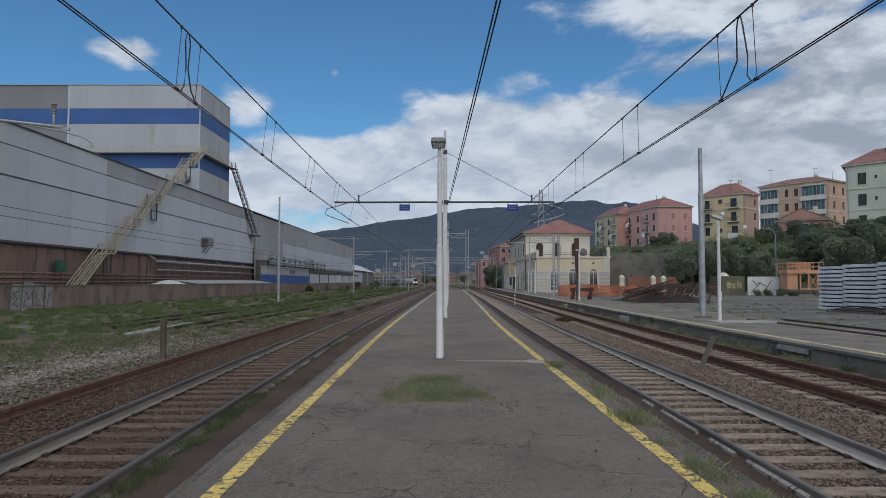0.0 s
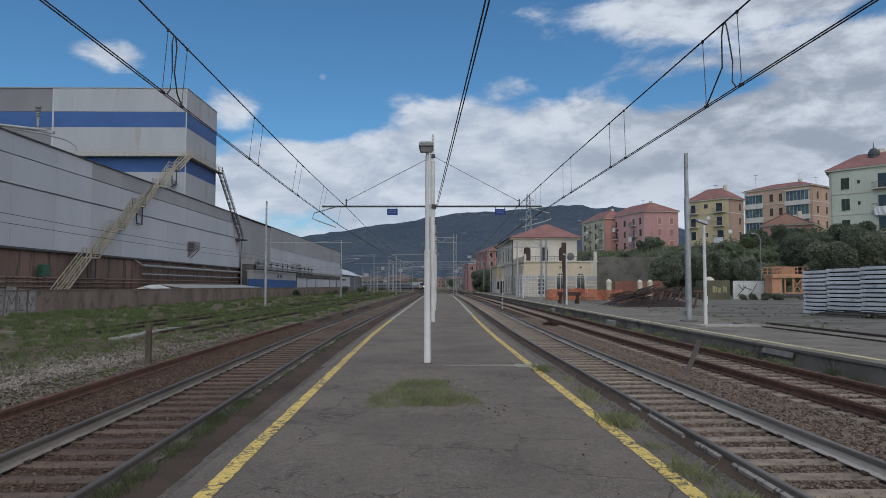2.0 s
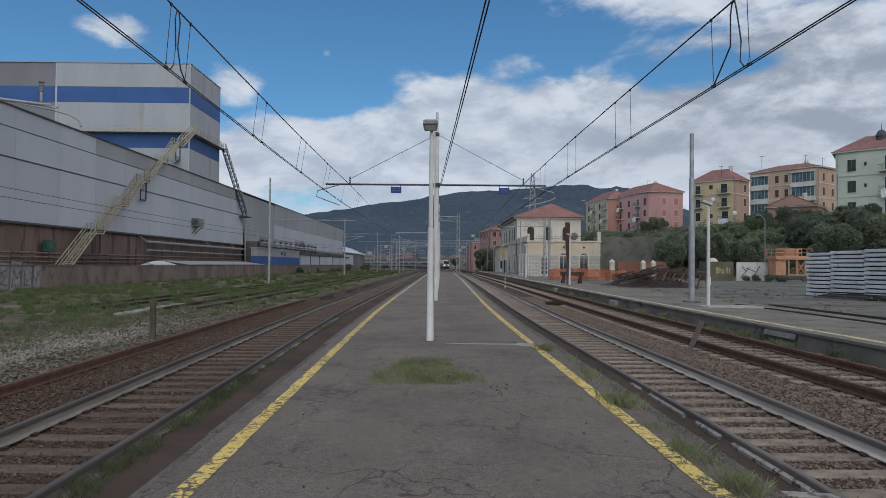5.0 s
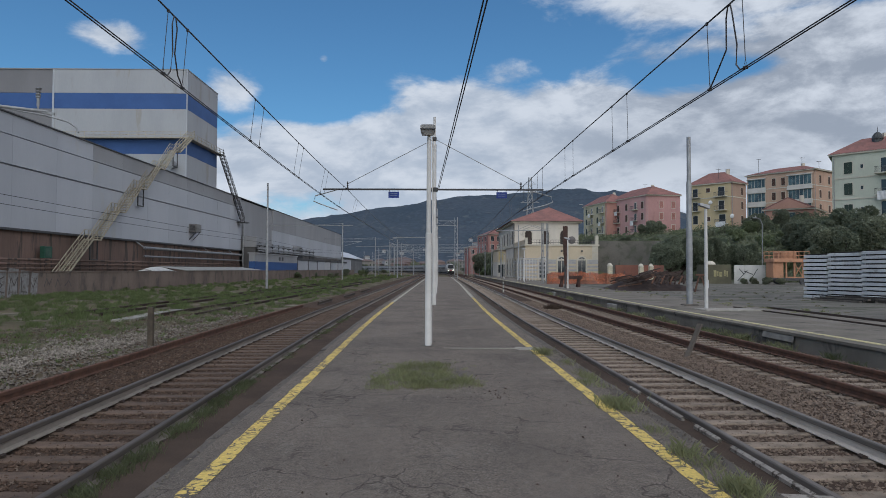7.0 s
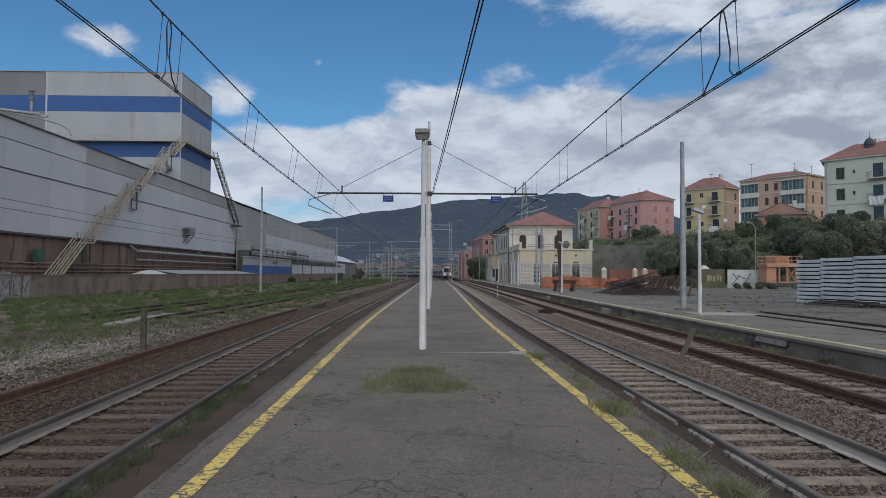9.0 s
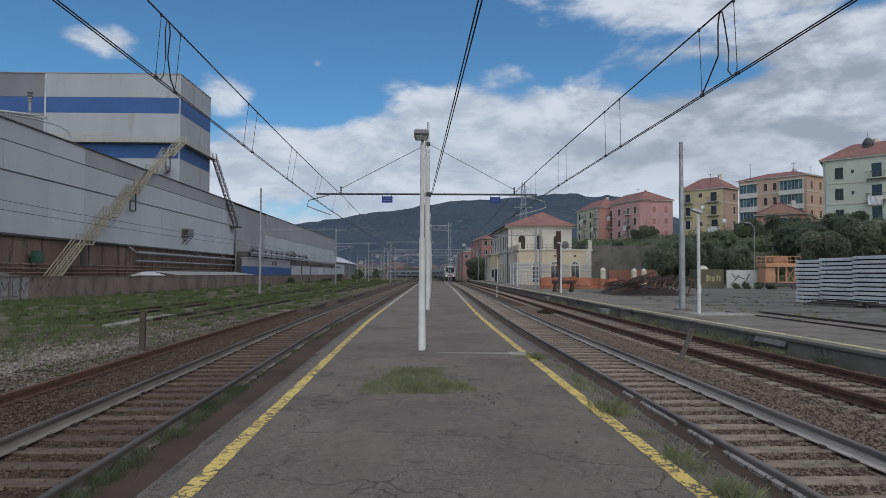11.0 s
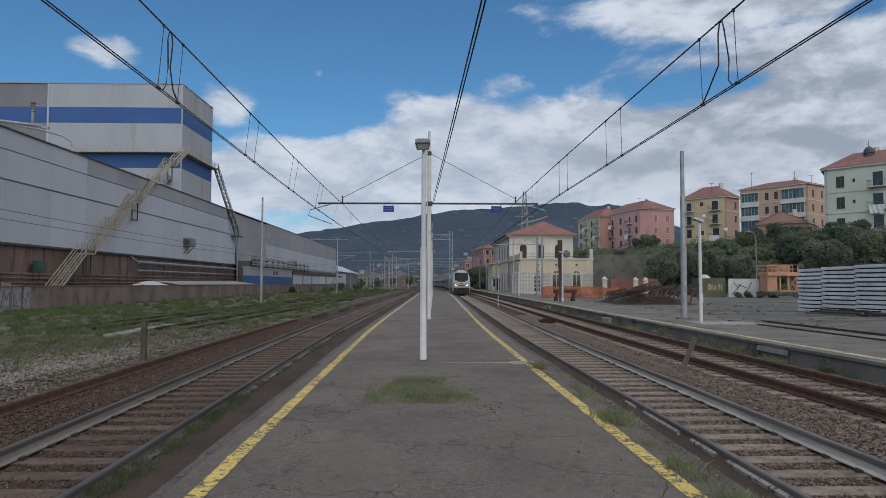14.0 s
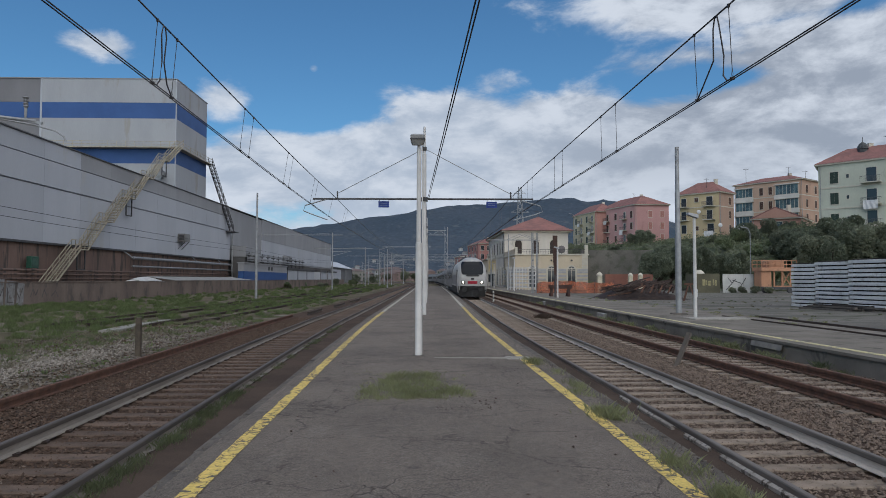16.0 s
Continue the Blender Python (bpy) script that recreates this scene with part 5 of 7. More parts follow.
def window(h, face, u, z, w, hh, kind, wallmat=None):
    """A window on a face, its centre u along and z up. Kinds: shut, open, dark, balcony, glazed."""
    fr = part("window", face.box(Shape(), u - w / 2 - .1, u + w / 2 + .1, z - hh / 2 - .12, z + hh / 2 + .12, -.02, .06), TRIM, h)
    if kind in ("shut", "brown"):
        m = SHUTTER if kind == "shut" else SHUTTERBROWN
        for a, b in ((u - w / 2, u - .015), (u + .015, u + w / 2)):
            part("shutter", face.box(Shape(), a, b, z - hh / 2, z + hh / 2, .06, .10), m, fr)
    elif kind == "rose":
        for a, b in ((u - w / 2, u - .015), (u + .015, u + w / 2)):
            part("shutter", face.box(Shape(), a, b, z - hh / 2, z + hh / 2, .06, .10), surface("rose_shutter", (.36, .17, .15), (.3, .14, .12), 2, 12, .7), fr)
    elif kind == "open":
        part("pane", face.box(Shape(), u - w / 2, u + w / 2, z - hh / 2, z + hh / 2, .06, .075), PANE, fr)
        for a, b in ((u - w, u - w / 2 - .02), (u + w / 2 + .02, u + w)):
            part("shutter", face.box(Shape(), a, b, z - hh / 2, z + hh / 2, .06, .11), SHUTTER, fr)
    elif kind in ("dark", "balcony"):
        part("pane", face.box(Shape(), u - w / 2, u + w / 2, z - hh / 2, z + hh / 2, .06, .075), PANE, fr)
    elif kind == "glazed":
        n = max(3, int(w / .8))
        part("parapet", face.box(Shape(), u - w / 2 - .25, u + w / 2 + .25, z - hh / 2 - 1.25, z - hh / 2 - .12, 0, .3), WHITEWALL, fr)
        part("slab", face.box(Shape(), u - w / 2 - .3, u + w / 2 + .3, z + hh / 2 + .1, z + hh / 2 + .32, 0, .4), WHITEWALL, fr)
        for k in range(n):
            a = u - w / 2 + w * k / n
            part("pane", face.box(Shape(), a + .05, a + w / n - .05, z - hh / 2, z + hh / 2, .06, .08), surface("veranda_pane", (0.10, 0.16, 0.18), (0.05, 0.08, 0.10), .6, 3, .15, contrast=.3), fr)
    if kind == "balcony":
        bw = w / 2 + .75
        zb = z - hh / 2 - .1
        b = part("balcony", face.box(Shape(), u - bw, u + bw, zb - .18, zb, 0, 1.1), TRIM, h)
        s = Shape()
        face.box(s, u - bw, u + bw, zb + .95, zb + 1.0, 1.02, 1.08)
        for a in (-bw, bw - .05):
            face.box(s, u + a, u + a + .05, zb + .95, zb + 1.0, 0.05, 1.05)
        k = -bw
        while k <= bw:
            face.box(s, u + k, u + k + .03, zb, zb + .96, 1.04, 1.06)
            k += .17
        tagged(part("railing", s, RAILING, b), kind="stuff")


def house(label, a, c, b, z0, z1, zr, wall, left=(), right=(), wall2=None, overhang=.6, name="house", bands=(), rooftype="hip"):
    """A house on four corners: a and b the ends of the two seen faces, c the corner between them."""
    h = thing(name, label, "house", pose(0, 0, 0), "hillside houses")
    a, b, c = Vector(a), Vector(b), Vector(c)
    d = a + b - c
    ring = [c, b, d, a]
    part("wall", Shape().loft([[(p.x, p.y, z) for p in ring] for z in (z0, z1)], cap=True), wall, h)
    mid = (a + b) / 2
    if wall2:
        f = Face(c, b)
        part("wall_face", f.box(Shape(), 0.0, f.length, z0, z1 - .02, -.1, .012), wall2, h)
    out = [mid + (p - mid) * (1 + overhang / (p - mid).length) for p in ring]
    part("eave", Shape().loft([[(p.x, p.y, z) for p in out] for z in (z1 - .05, z1 + .22)], cap=True), TRIM, h)
    # hipped roof: the ridge runs along the longer side
    l1, l2 = (b - c).length, (a - c).length
    s = Shape()
    o = [Vector((p.x, p.y, z1 + .22)) for p in [mid + (p - mid) * (1 + (overhang + .15) / (p - mid).length) for p in ring]]
    if l1 > l2:
        r0, r1 = (o[0] + o[3]) / 2, (o[1] + o[2]) / 2
        k = min(.48, l2 * .5 / l1) if rooftype == "hip" else 0
    else:
        r0, r1 = (o[0] + o[1]) / 2, (o[3] + o[2]) / 2
        k = min(.48, l1 * .5 / l2) if rooftype == "hip" else 0
    q0, q1 = r0.lerp(r1, k), r1.lerp(r0, k)
    q0.z = q1.z = zr
    if l1 > l2:
        s.quad(o[0], o[1], q1, q0).quad(o[1], o[2], q1).quad(o[2], o[3], q0, q1).quad(o[3], o[0], q0)
    else:
        s.quad(o[0], o[1], q0).quad(o[1], o[2], q1, q0).quad(o[2], o[3], q1).quad(o[3], o[0], q0, q1)
    s.quad(o[3], o[2], o[1], o[0])
    part("roof", s, ROOF, h)
    if rooftype == "gable":
        away = (q0 - q1).normalized()
        tri = [o[3].lerp(o[0], .07), o[0].lerp(o[3], .07), q0 - Vector((0, 0, .25))]
        part("gable", Shape().loft([[p + away * d for p in tri] for d in (-.2, .03)], cap=True), wall, h)
    ch = q0.lerp(q1, .3)
    part("chimney", Shape().box(ch.x + 1, ch.x + 1.8, ch.y - 1.5, ch.y - .9, zr - 1.4, zr + .6), TRIM, h)
    for face in (Face(a, c), Face(c, b)):
        for z in bands:
            part("string_course", face.box(Shape(), .02, face.length - .02, z, z + .22, 0, .09), TRIM, h)
        part("downpipe", Shape().tube([face.at(.35, .12, z0), face.at(.35, .12, z1 - .1)], .06, 6), GALV, h)
    for face, wins in ((Face(a, c), left), (Face(c, b), right)):
        for u, z, w, hh, kind in wins:
            window(h, face, u * face.length, z, w, hh, kind)
    return h


def make_houses():
    # pink, on the bank behind the station
    wp, pk = stucco("pink_stucco", (0.50, 0.295, 0.282)), stucco("rose_stucco", (0.46, 0.262, 0.252))
    left = [(u, z, 1.1, 1.9, k) for z in (20.3, 17.0, 13.6) for u, k in ((.1, "brown"), (.3, "balcony"), (.52, "brown"), (.75, "balcony"), (.92, "brown"))]
    right = [(u, z, 1.1, 1.9, "rose") for z in (20.3, 17.0, 13.6) for u in (.45, .8)]
    house("tall pink rendered house with a red hipped roof", (54.5, 214), (60, 193), (70.2, 194), 6, 22.9, 26.2, wp, left, right, pk)
    left = [(u, z, 1.1, 1.9, k) for z in (20.4, 17.2, 14.0, 11) for u, k in ((.15, "shut"), (.4, "balcony"), (.65, "shut"), (.88, "balcony"))]
    house("pale yellow and brick-pink apartment house with balconies", (49.5, 226), (52.3, 208), (60.5, 210), 6, 22.3, 25.5, stucco("pale_yellow_stucco", (0.50, 0.44, 0.31)), left, (), stucco("brick_pink_stucco", (0.45, 0.24, 0.20)))
    # ochre
    wy, wb = stucco("ochre_stucco", (0.49, 0.395, 0.245)), stucco("tan_stucco", (0.36, 0.255, 0.20))
    left = [(.16, 20.5, 1.2, 2.0, "balcony"), (.16, 17.2, 1.2, 2.0, "balcony"), (.16, 13.9, 1.2, 2.0, "dark"), (.47, 21, .9, 1.0, "brown"), (.47, 14.0, .9, 1.0, "brown"),
            (.78, 20.5, 1.5, 2.1, "balcony"), (.78, 17.2, 1.3, 2.1, "balcony"), (.80, 13.9, 1.5, 2.1, "balcony")]
    right = [(.72, z, .9, 1.7, "brown") for z in (20.6, 17.3, 13.9)]
    house("ochre yellow apartment house with a red hipped roof", (63, 168), (70, 160), (75.6, 164.5), 6, 22.4, 25.6, wy, left, right, wb, bands=(19.0,))
    # peach house with glazed verandas
    wo = stucco("peach_stucco", (0.47, 0.33, 0.25))
    left = []
    for z in (24.2, 20.6, 17.0):
        left += [(.15, z, 4.6, 2.1, "glazed"), (.42, z, .9, 1.9, "brown"), (.56, z, .9, 1.9, "brown"), (.80, z, 5.6, 2.3, "glazed")]
    right = [(u, z, .9, 1.9, k) for z in (24.2, 20.6, 17.0) for u, k in ((.3, "brown"), (.75, "brown"))]
    # right face is a darker copy of the peach, its shade painted in
    house("peach apartment house with rows of glazed white verandas", (82.6, 179), (92.6, 165), (101, 171), 8, 26.4, 28.4, wo, left, right, stucco("peach_shaded_face", (0.44, 0.30, 0.23)), bands=(22.5, 18.9))
    # pale green
    wg = stucco("pale_green_stucco", (0.49, 0.51, 0.43))
    right = []
    for z in (19.6, 15.9, 12.2):
        right += [(.17, z, 1.3, 2.0, "shut"), (.31, z + .1, .4, .6, "dark"), (.55, z, 1.5, 2.4, "balcony"), (.82, z, 1.3, 2.0, "shut"), (.95, z, 1.2, 2.0, "shut")]
    g = house("pale green apartment house with dark shutters and a red roof", (76, 128), (70.6, 120), (80.6, 108.5), 5, 22.0, 25.2, wg, (), right, bands=(17.75, 14.05, 10.3))
    cup = part("cupola", Shape().lathe([(.8, 23.4), (.8, 24.6), (.92, 24.65), (.82, 25.1), (.55, 25.6), (.2, 25.85), (.05, 25.9), (.04, 26.8), (0, 26.85)], 77.2, 117.5, 12), surface("slate", (0.07, 0.075, 0.08), None, 2, 20, .6), g)
    # small house in front of the peach one
    house("small pink house with a gabled red roof", (70.5, 145), (78, 139), (86, 149), 8, 14.4, 17.0, stucco("dusty_pink_stucco", (0.42, 0.24, 0.19)), ((.55, 12.8, 1.4, 1.9, "dark"),), (), stucco("tan_stucco", (0.36, 0.255, 0.20)), rooftype="gable")
    # brick-red houses beyond the station
    red = stucco("brick_red_stucco", (0.34, 0.17, 0.152))
    house("brick-red house beyond the station", (17.3, 275), (20, 255), (28, 257), -.6, 14.8, 17, red, [(u, z, 1.2, 1.8, "dark") for z in (13.2, 10, 6.8) for u in (.2, .5, .8)], [(u, z, 1.2, 1.8, "dark") for z in (13.2, 10, 6.8) for u in (.2, .5, .8)])
    house("low salmon-red house beyond the platform", (13.5, 312), (15, 295), (25, 298), -.6, 11.3, 12.2, red, [(.3, 9.5, 1.2, 1.6, "dark"), (.7, 9.5, 1.2, 1.6, "dark")], [(u, 9.3, 1.2, 1.7, "dark") for u in (.15, .4, .65, .9)])


make_houses()


def make_house_clutter():
    """Washing and aerials on the houses."""
    sheet = surface("washing_white", (0.62, 0.62, 0.62), (0.5, 0.5, 0.51), 1.2, 8, .8, .01, contrast=.08)
    for p0, p1, u, z0, z1, w, label in (((63, 168), (70, 160), 8.5, 11.9, 13.2, 2.3, "white washing hung below a balcony of the ochre house"),
                                        ((70.6, 120), (80.6, 108.5), 8.4, 13.6, 15.1, 2.2, "pale washing hung over a balcony of the green house"),
                                        ((54.5, 214), (60, 193), 16.0, 14.6, 16.0, 1.9, "white washing on a balcony of the pink house"),
                                        ((54.5, 214), (60, 193), 6.8, 18.2, 19.4, 1.7, "pale washing on an upper balcony of the pink house"),
                                        ((49.5, 226), (52.3, 208), 7.4, 18.4, 19.5, 1.8, "white washing on a balcony of the yellow house"),
                                        ((49.5, 226), (52.3, 208), 15.8, 15.2, 16.3, 1.7, "pale washing on a balcony of the yellow house")):
        f = Face(p0, p1)
        s = Shape()
        rows = [[f.at(u - w / 2 + w * k / 10, 1.14 + .06 * math.sin(k * 1.9 + q), z0 + (z1 - z0) * q / 4) for k in range(11)] for q in range(5)]
        back = [[f.at(u - w / 2 + w * k / 10, 1.11 + .06 * math.sin(k * 1.9 + q), z0 + (z1 - z0) * q / 4) for k in range(11)] for q in range(5)]
        s.loft(rows, closed=False).loft(back, closed=False)
        tagged(part("washing", s, sheet), label, "washing")
    for x, y, z, h in ((84.5, 176.5, 26.6, 4.2), (92.4, 170, 27.6, 2.6), (97, 170.5, 27.2, 2.2), (68.5, 163.5, 23.8, 2.4), (62, 200, 24.5, 2.6), (24.6, 150, 14.8, 2.0), (78.6, 113, 23.6, 2.6)):
        a = thing("roof_aerial", "thin metal television aerial on a roof", "aerial", pose(x, y, z), "roof aerials")
        part("pole", Shape().rod((0, 0, -.6), (0, 0, h), .04, n=5), DARKSTEEL, a)
        part("boom", Shape().rod((-.6, 0, h - .2), (.6, 0, h - .2), .03, n=5), DARKSTEEL, a)
        for k in range(4):
            part("rod", Shape().rod((-.5 + .33 * k, -.4, h - .2), (-.5 + .33 * k, .4, h - .2), .02, n=4), DARKSTEEL, a)
    for x, y, z in ((66.2, 163.4, 17.9), (69.7, 159.5, 14.4)):
        d = thing("satellite_dish", "small white satellite dish on a house wall", "satellite dish", pose(x, y, z), "wall dishes")
        part("dish", Shape().loft([[(r * math.cos(k * .5236), -.7 - .15 * (1 - (r / .5) ** 2), r * math.sin(k * .5236)) for k in range(12)] for r in (.03, .3, .5)] + [[(.5 * math.cos(k * .5236), -.66, .5 * math.sin(k * .5236)) for k in range(12)]]), SIGNWHITE, d)
        part("bracket", Shape().rod((0, -.7, 0), (0, .8, -.1), .04, n=5), GALV, d)


make_house_clutter()


def make_town():
    """Small houses between the tracks and the hills, and single ones on the slope."""
    rng = random.Random(11)
    mats = [stucco("town_cream", (0.21, 0.20, 0.185)), stucco("town_rose", (0.21, 0.155, 0.145)), stucco("town_white", (0.28, 0.28, 0.285)), stucco("town_grey", (0.15, 0.15, 0.155))]

    hillmat = stucco("hillside_stucco", (0.33, 0.34, 0.345))

    def small(x, y, z, w, d, h, m):
        t = thing("house", "small distant rendered house with a red roof", "house", pose(x, y, z, 0, 0, rng.uniform(-25, 25)), "distant town houses")
        part("wall", Shape().box(-w / 2, w / 2, -d / 2, d / 2, -6, h), m, t)
        e = .6
        # far roofs take a greyer, darker red than the near ones
        part("roof", Shape().loft([[(-w / 2 - e, -d / 2 - e, h), (w / 2 + e, -d / 2 - e, h), (w / 2 + e, d / 2 + e, h), (-w / 2 - e, d / 2 + e, h)],
                                   [(-w * .2, -.1, h + 2.2), (w * .2, -.1, h + 2.2), (w * .2, .1, h + 2.2), (-w * .2, .1, h + 2.2)]], cap=True), surface("muted_far_roof", (0.155, 0.115, 0.112), (0.12, 0.095, 0.095), .3, 3, .9), t)
        for k in range(max(2, int(w / 3))):
            u = -w / 2 + w * (k + .5) / max(2, int(w / 3))
            for q in range(max(1, int(h / 3.2))):
                part("window", Shape().box(u - .5, u + .5, -d / 2 - .06, -d / 2 + .05, 1.0 + 3.2 * q, 2.6 + 3.2 * q), SHUTTER, t)

    for k in range(34):
        y = rng.uniform(560, 900)
        small(rng.uniform(-.16, .10) * y, y, 0, rng.uniform(9, 26), rng.uniform(8, 14), rng.uniform(4, 11), rng.choice(mats))
    for cx, cu, n in ((-150, .12, 6), (-30, .22, 6), (60, .10, 5), (150, .3, 5), (260, .12, 7), (-260, .08, 5), (330, .2, 5)):
        for k in range(n):
            p = hill_point(cx + rng.gauss(0, 32), min(.5, max(.02, cu + rng.gauss(0, .03))))
            small(p[0], p[1], p[2] + .5, rng.uniform(8, 15), 8, rng.uniform(3.5, 6.5), hillmat)


make_town()

# ---------------------------------------------------------------- station


def make_station():
    cream, pale = stucco("station_cream", (0.53, 0.448, 0.335)), stucco("station_pale", (0.55, 0.51, 0.458))
    band = surface("grey_stone_course", (0.36, 0.36, 0.36), (0.30, 0.30, 0.31), 1.5, 14, .85, contrast=.2)
    shut = surface("station_shutter", (0.045, 0.032, 0.028), (0.03, 0.022, 0.02), 2, 20, .6)
    st = thing("station_building", "cream two-storey station building with terrace and red hipped roof", "station", pose(0, 0, 0))
    x0, x1 = 16.5, 29.8
    # main block with arched upper windows
    part("wall", Shape().box(x0, x1, 141, 176, -.3, 11.4), pale, st)
    part("cornice", Shape().box(x0 - .6, x1 + .6, 140.4, 176.6, 11.3, 11.65), TRIM, st)
    part("cornice", Shape().box(x0 - .15, x1 + .15, 140.85, 176.1, 6.3, 6.6), TRIM, st)
    e = 1.0
    o = [(x0 - e, 140 - .2), (x1 + e, 140 - .2), (x1 + e, 177), (x0 - e, 177)]
    s = Shape()
    q0, q1 = (24.7, 147.5, 15.2), (24.0, 169, 15.2)
    p = [(x, y, 11.66) for x, y in o]
    s.quad(p[0], p[1], q0).quad(p[1], p[2], q1, q0).quad(p[2], p[3], q1).quad(p[3], p[0], q0, q1).quad(*reversed(p))
    roof = part("roof", s, ROOF, st)
    part("finial", Shape().rod((24.7, 147.6, 15.1), (24.7, 147.6, 15.7), .09, .05, 6), DARKSTEEL, roof)

    def arch(face, u, z0, z1, w, mat, trim, parent, d=0.0, grid=False):
        """An arched opening with a raised surround."""
        def outline(hw, zt, dd):
            pts = [face.at(u - hw, dd, z0)] + [face.at(u - hw * math.cos(math.pi * k / 8), dd, zt - hw + hw * math.sin(math.pi * k / 8)) for k in range(9)] + [face.at(u + hw, dd, z0)]
            return pts
        fr = part("window", Shape().loft([outline(w / 2 + .25, z1 + .25, d), outline(w / 2 + .25, z1 + .25, d + .08)], cap=True), trim, parent)
        part("pane", Shape().loft([outline(w / 2, z1, d + .06), outline(w / 2, z1, d + .095)], cap=True), mat, fr)
        if grid:
            g = Shape()
            face.box(g, u - .04, u + .04, z0, z1 - .1, d + .095, d + .12)
            face.box(g, u - w / 2, u + w / 2, z1 - w / 2 - .05, z1 - w / 2 + .05, d + .095, d + .12)
            part("glazing_bar", g, TRIM, fr)
        return fr

    front = Face((x0, 141), (x1, 141))
    for u in (2.9, 6.5, 10.2):
        arch(front, u, 6.6, 9.75, 1.4, shut, TRIM, st)
        part("lintel", front.box(Shape(), u - 1.1, u + 1.1, 10.1, 10.28, 0, .18), TRIM, st)
    side = Face((x0, 176), (x0, 141))
    for u in (4, 10, 16, 22, 27.5, 32):
        arch(side, u, 7.0, 9.75, 1.3, shut, TRIM, st)
        arch(side, u, 0.3, 4.0, 1.4, PANE, TRIM, st, grid=True)
    # porch towards the tracks
    po = part("porch", Shape().box(14.6, 16.5, 158, 170, -.3, 6.1), cream, st)
    part("porch_plinth", Shape().box(14.55, 16.5, 157.94, 170, -.3, 3.15), pale, po)
    part("porch_door", Shape().box(15.5, 16.3, 157.88, 157.95, 0, 2.8), PANE, po)
    part("porch_window", Shape().box(14.75, 15.3, 157.88, 157.95, .9, 2.7), PANE, po)
    part("porch_cornice", Shape().box(14.4, 16.6, 157.7, 170.2, 3.1, 3.35), TRIM, po)
    part("porch_blind", Shape().box(14.85, 16.2, 157.9, 158, 3.8, 5.7), stucco("porch_blind_yellow", (0.50, 0.40, 0.22)), po)
    part("porch_roof", Shape().box(14.3, 16.6, 157.6, 170.4, 6.1, 6.3), TRIM, po)
    for k in range(7):
        part("baluster", Shape().lathe([(.09, 6.3), (.06, 6.45), (.11, 6.62), (.06, 6.8), (.09, 6.95)], 14.5 + .32 * k, 157.8, 7), TRIM, po)
    part("handrail", Shape().box(14.35, 16.5, 157.65, 157.95, 6.95, 7.1), TRIM, po)
    part("downpipe", Shape().rod((x0 - .1, 140.9, -.2), (x0 - .1, 140.9, 11.2), .09, n=7), DARKSTEEL, st)
    # single-storey wing with a terrace on top
    wing = part("wing", Shape().box(x0, x1, 124, 141, -.3, 6.1), cream, st, "cream rendered wing")
    part("terrace_edge", Shape().box(x0 - .2, x1 + .2, 123.8, 141, 6.0, 6.25), TRIM, wing)
    wf = Face((x0, 124), (x1, 124))
    for u in (3.2, 6.6, 10.3):
        arch(wf, u, 0.2, 3.95, 1.35, PANE, TRIM, wing, grid=True)
        part("wall_lamp", wf.box(Shape(), u - .15, u + .15, 4.9, 5.2, 0, .3), DARKSTEEL, wing)
    ws = Face((x0, 141), (x0, 124))
    for u in (3, 7, 11, 15):
        arch(ws, u, 0.2, 3.95, 1.35, PANE, TRIM, wing, grid=True)
    # rusticated courses between the arches
    for z in (.1, .75, 1.4, 2.05, 2.7, 3.1):
        for a, b in ((0, 2.2), (4.2, 5.6), (7.6, 9.3), (11.3, 13.3)):
            part("stone_course", wf.box(Shape(), a + .02, b - .02, z, z + .34, 0, .07), band, wing)
        for a, b in ((0, 2.0), (4.0, 6.0), (8.0, 10.0), (12.0, 14.0), (16.0, 17.0)):
            part("stone_course", ws.box(Shape(), a, b, z, z + .34, 0, .07), band, wing)
    rail = Shape()
    for z in (6.6, 7.05):
        rail.bar((x0 + .4, 124.1, z), (x1, 124.1, z), .06, .06)
    for k in range(26):
        rail.bar((x0 + .6 + .5 * k, 124.1, 6.2), (x0 + .6 + .5 * k, 124.1, 7.05), .035, .035)
    part("terrace_railing", rail, DARKSTEEL, wing)
    part("parapet", Shape().box(x0 - .1, x0 + .2, 124, 140.5, 6.25, 7.1), cream, wing)
    part("terrace_pillar", Shape().box(x0 - .1, x0 + .4, 123.9, 124.4, 6.25, 7.45, .04), TRIM, wing)
    for z in (3.5, 4.15, 4.8, 5.45):
        part("quoin", wf.box(Shape(), 12.2, 13.3, z, z + .6, 0, .06), TRIM, wing)
    part("string_course", wf.box(Shape(), 0, 13.3, 3.46, 3.5 + .08, 0, .1), TRIM, wing)
    part("terrace_pillar", Shape().box(x1 - .55, x1 + .05, 123.9, 124.5, 6.25, 7.9, .05), TRIM, wing)
    dish = thing("satellite_dish", "grey satellite dish on the station terrace", "satellite dish", pose(26.2, 130, 6.2))
    part("dish", Shape().loft([[(r * math.cos(k * .5236), -.25 * (1 - (r / .75) ** 2), 1.1 + r * math.sin(k * .5236)) for k in range(12)] for r in (.05, .4, .75)]), surface("dish_grey", (.13, .12, .12), None, 2, 20, .6), dish)
    part("stand", Shape().rod((0, 0, 0), (0, -.2, 1.1), .05), DARKSTEEL, dish)


make_station()

# ---------------------------------------------------------------- yard and far platform


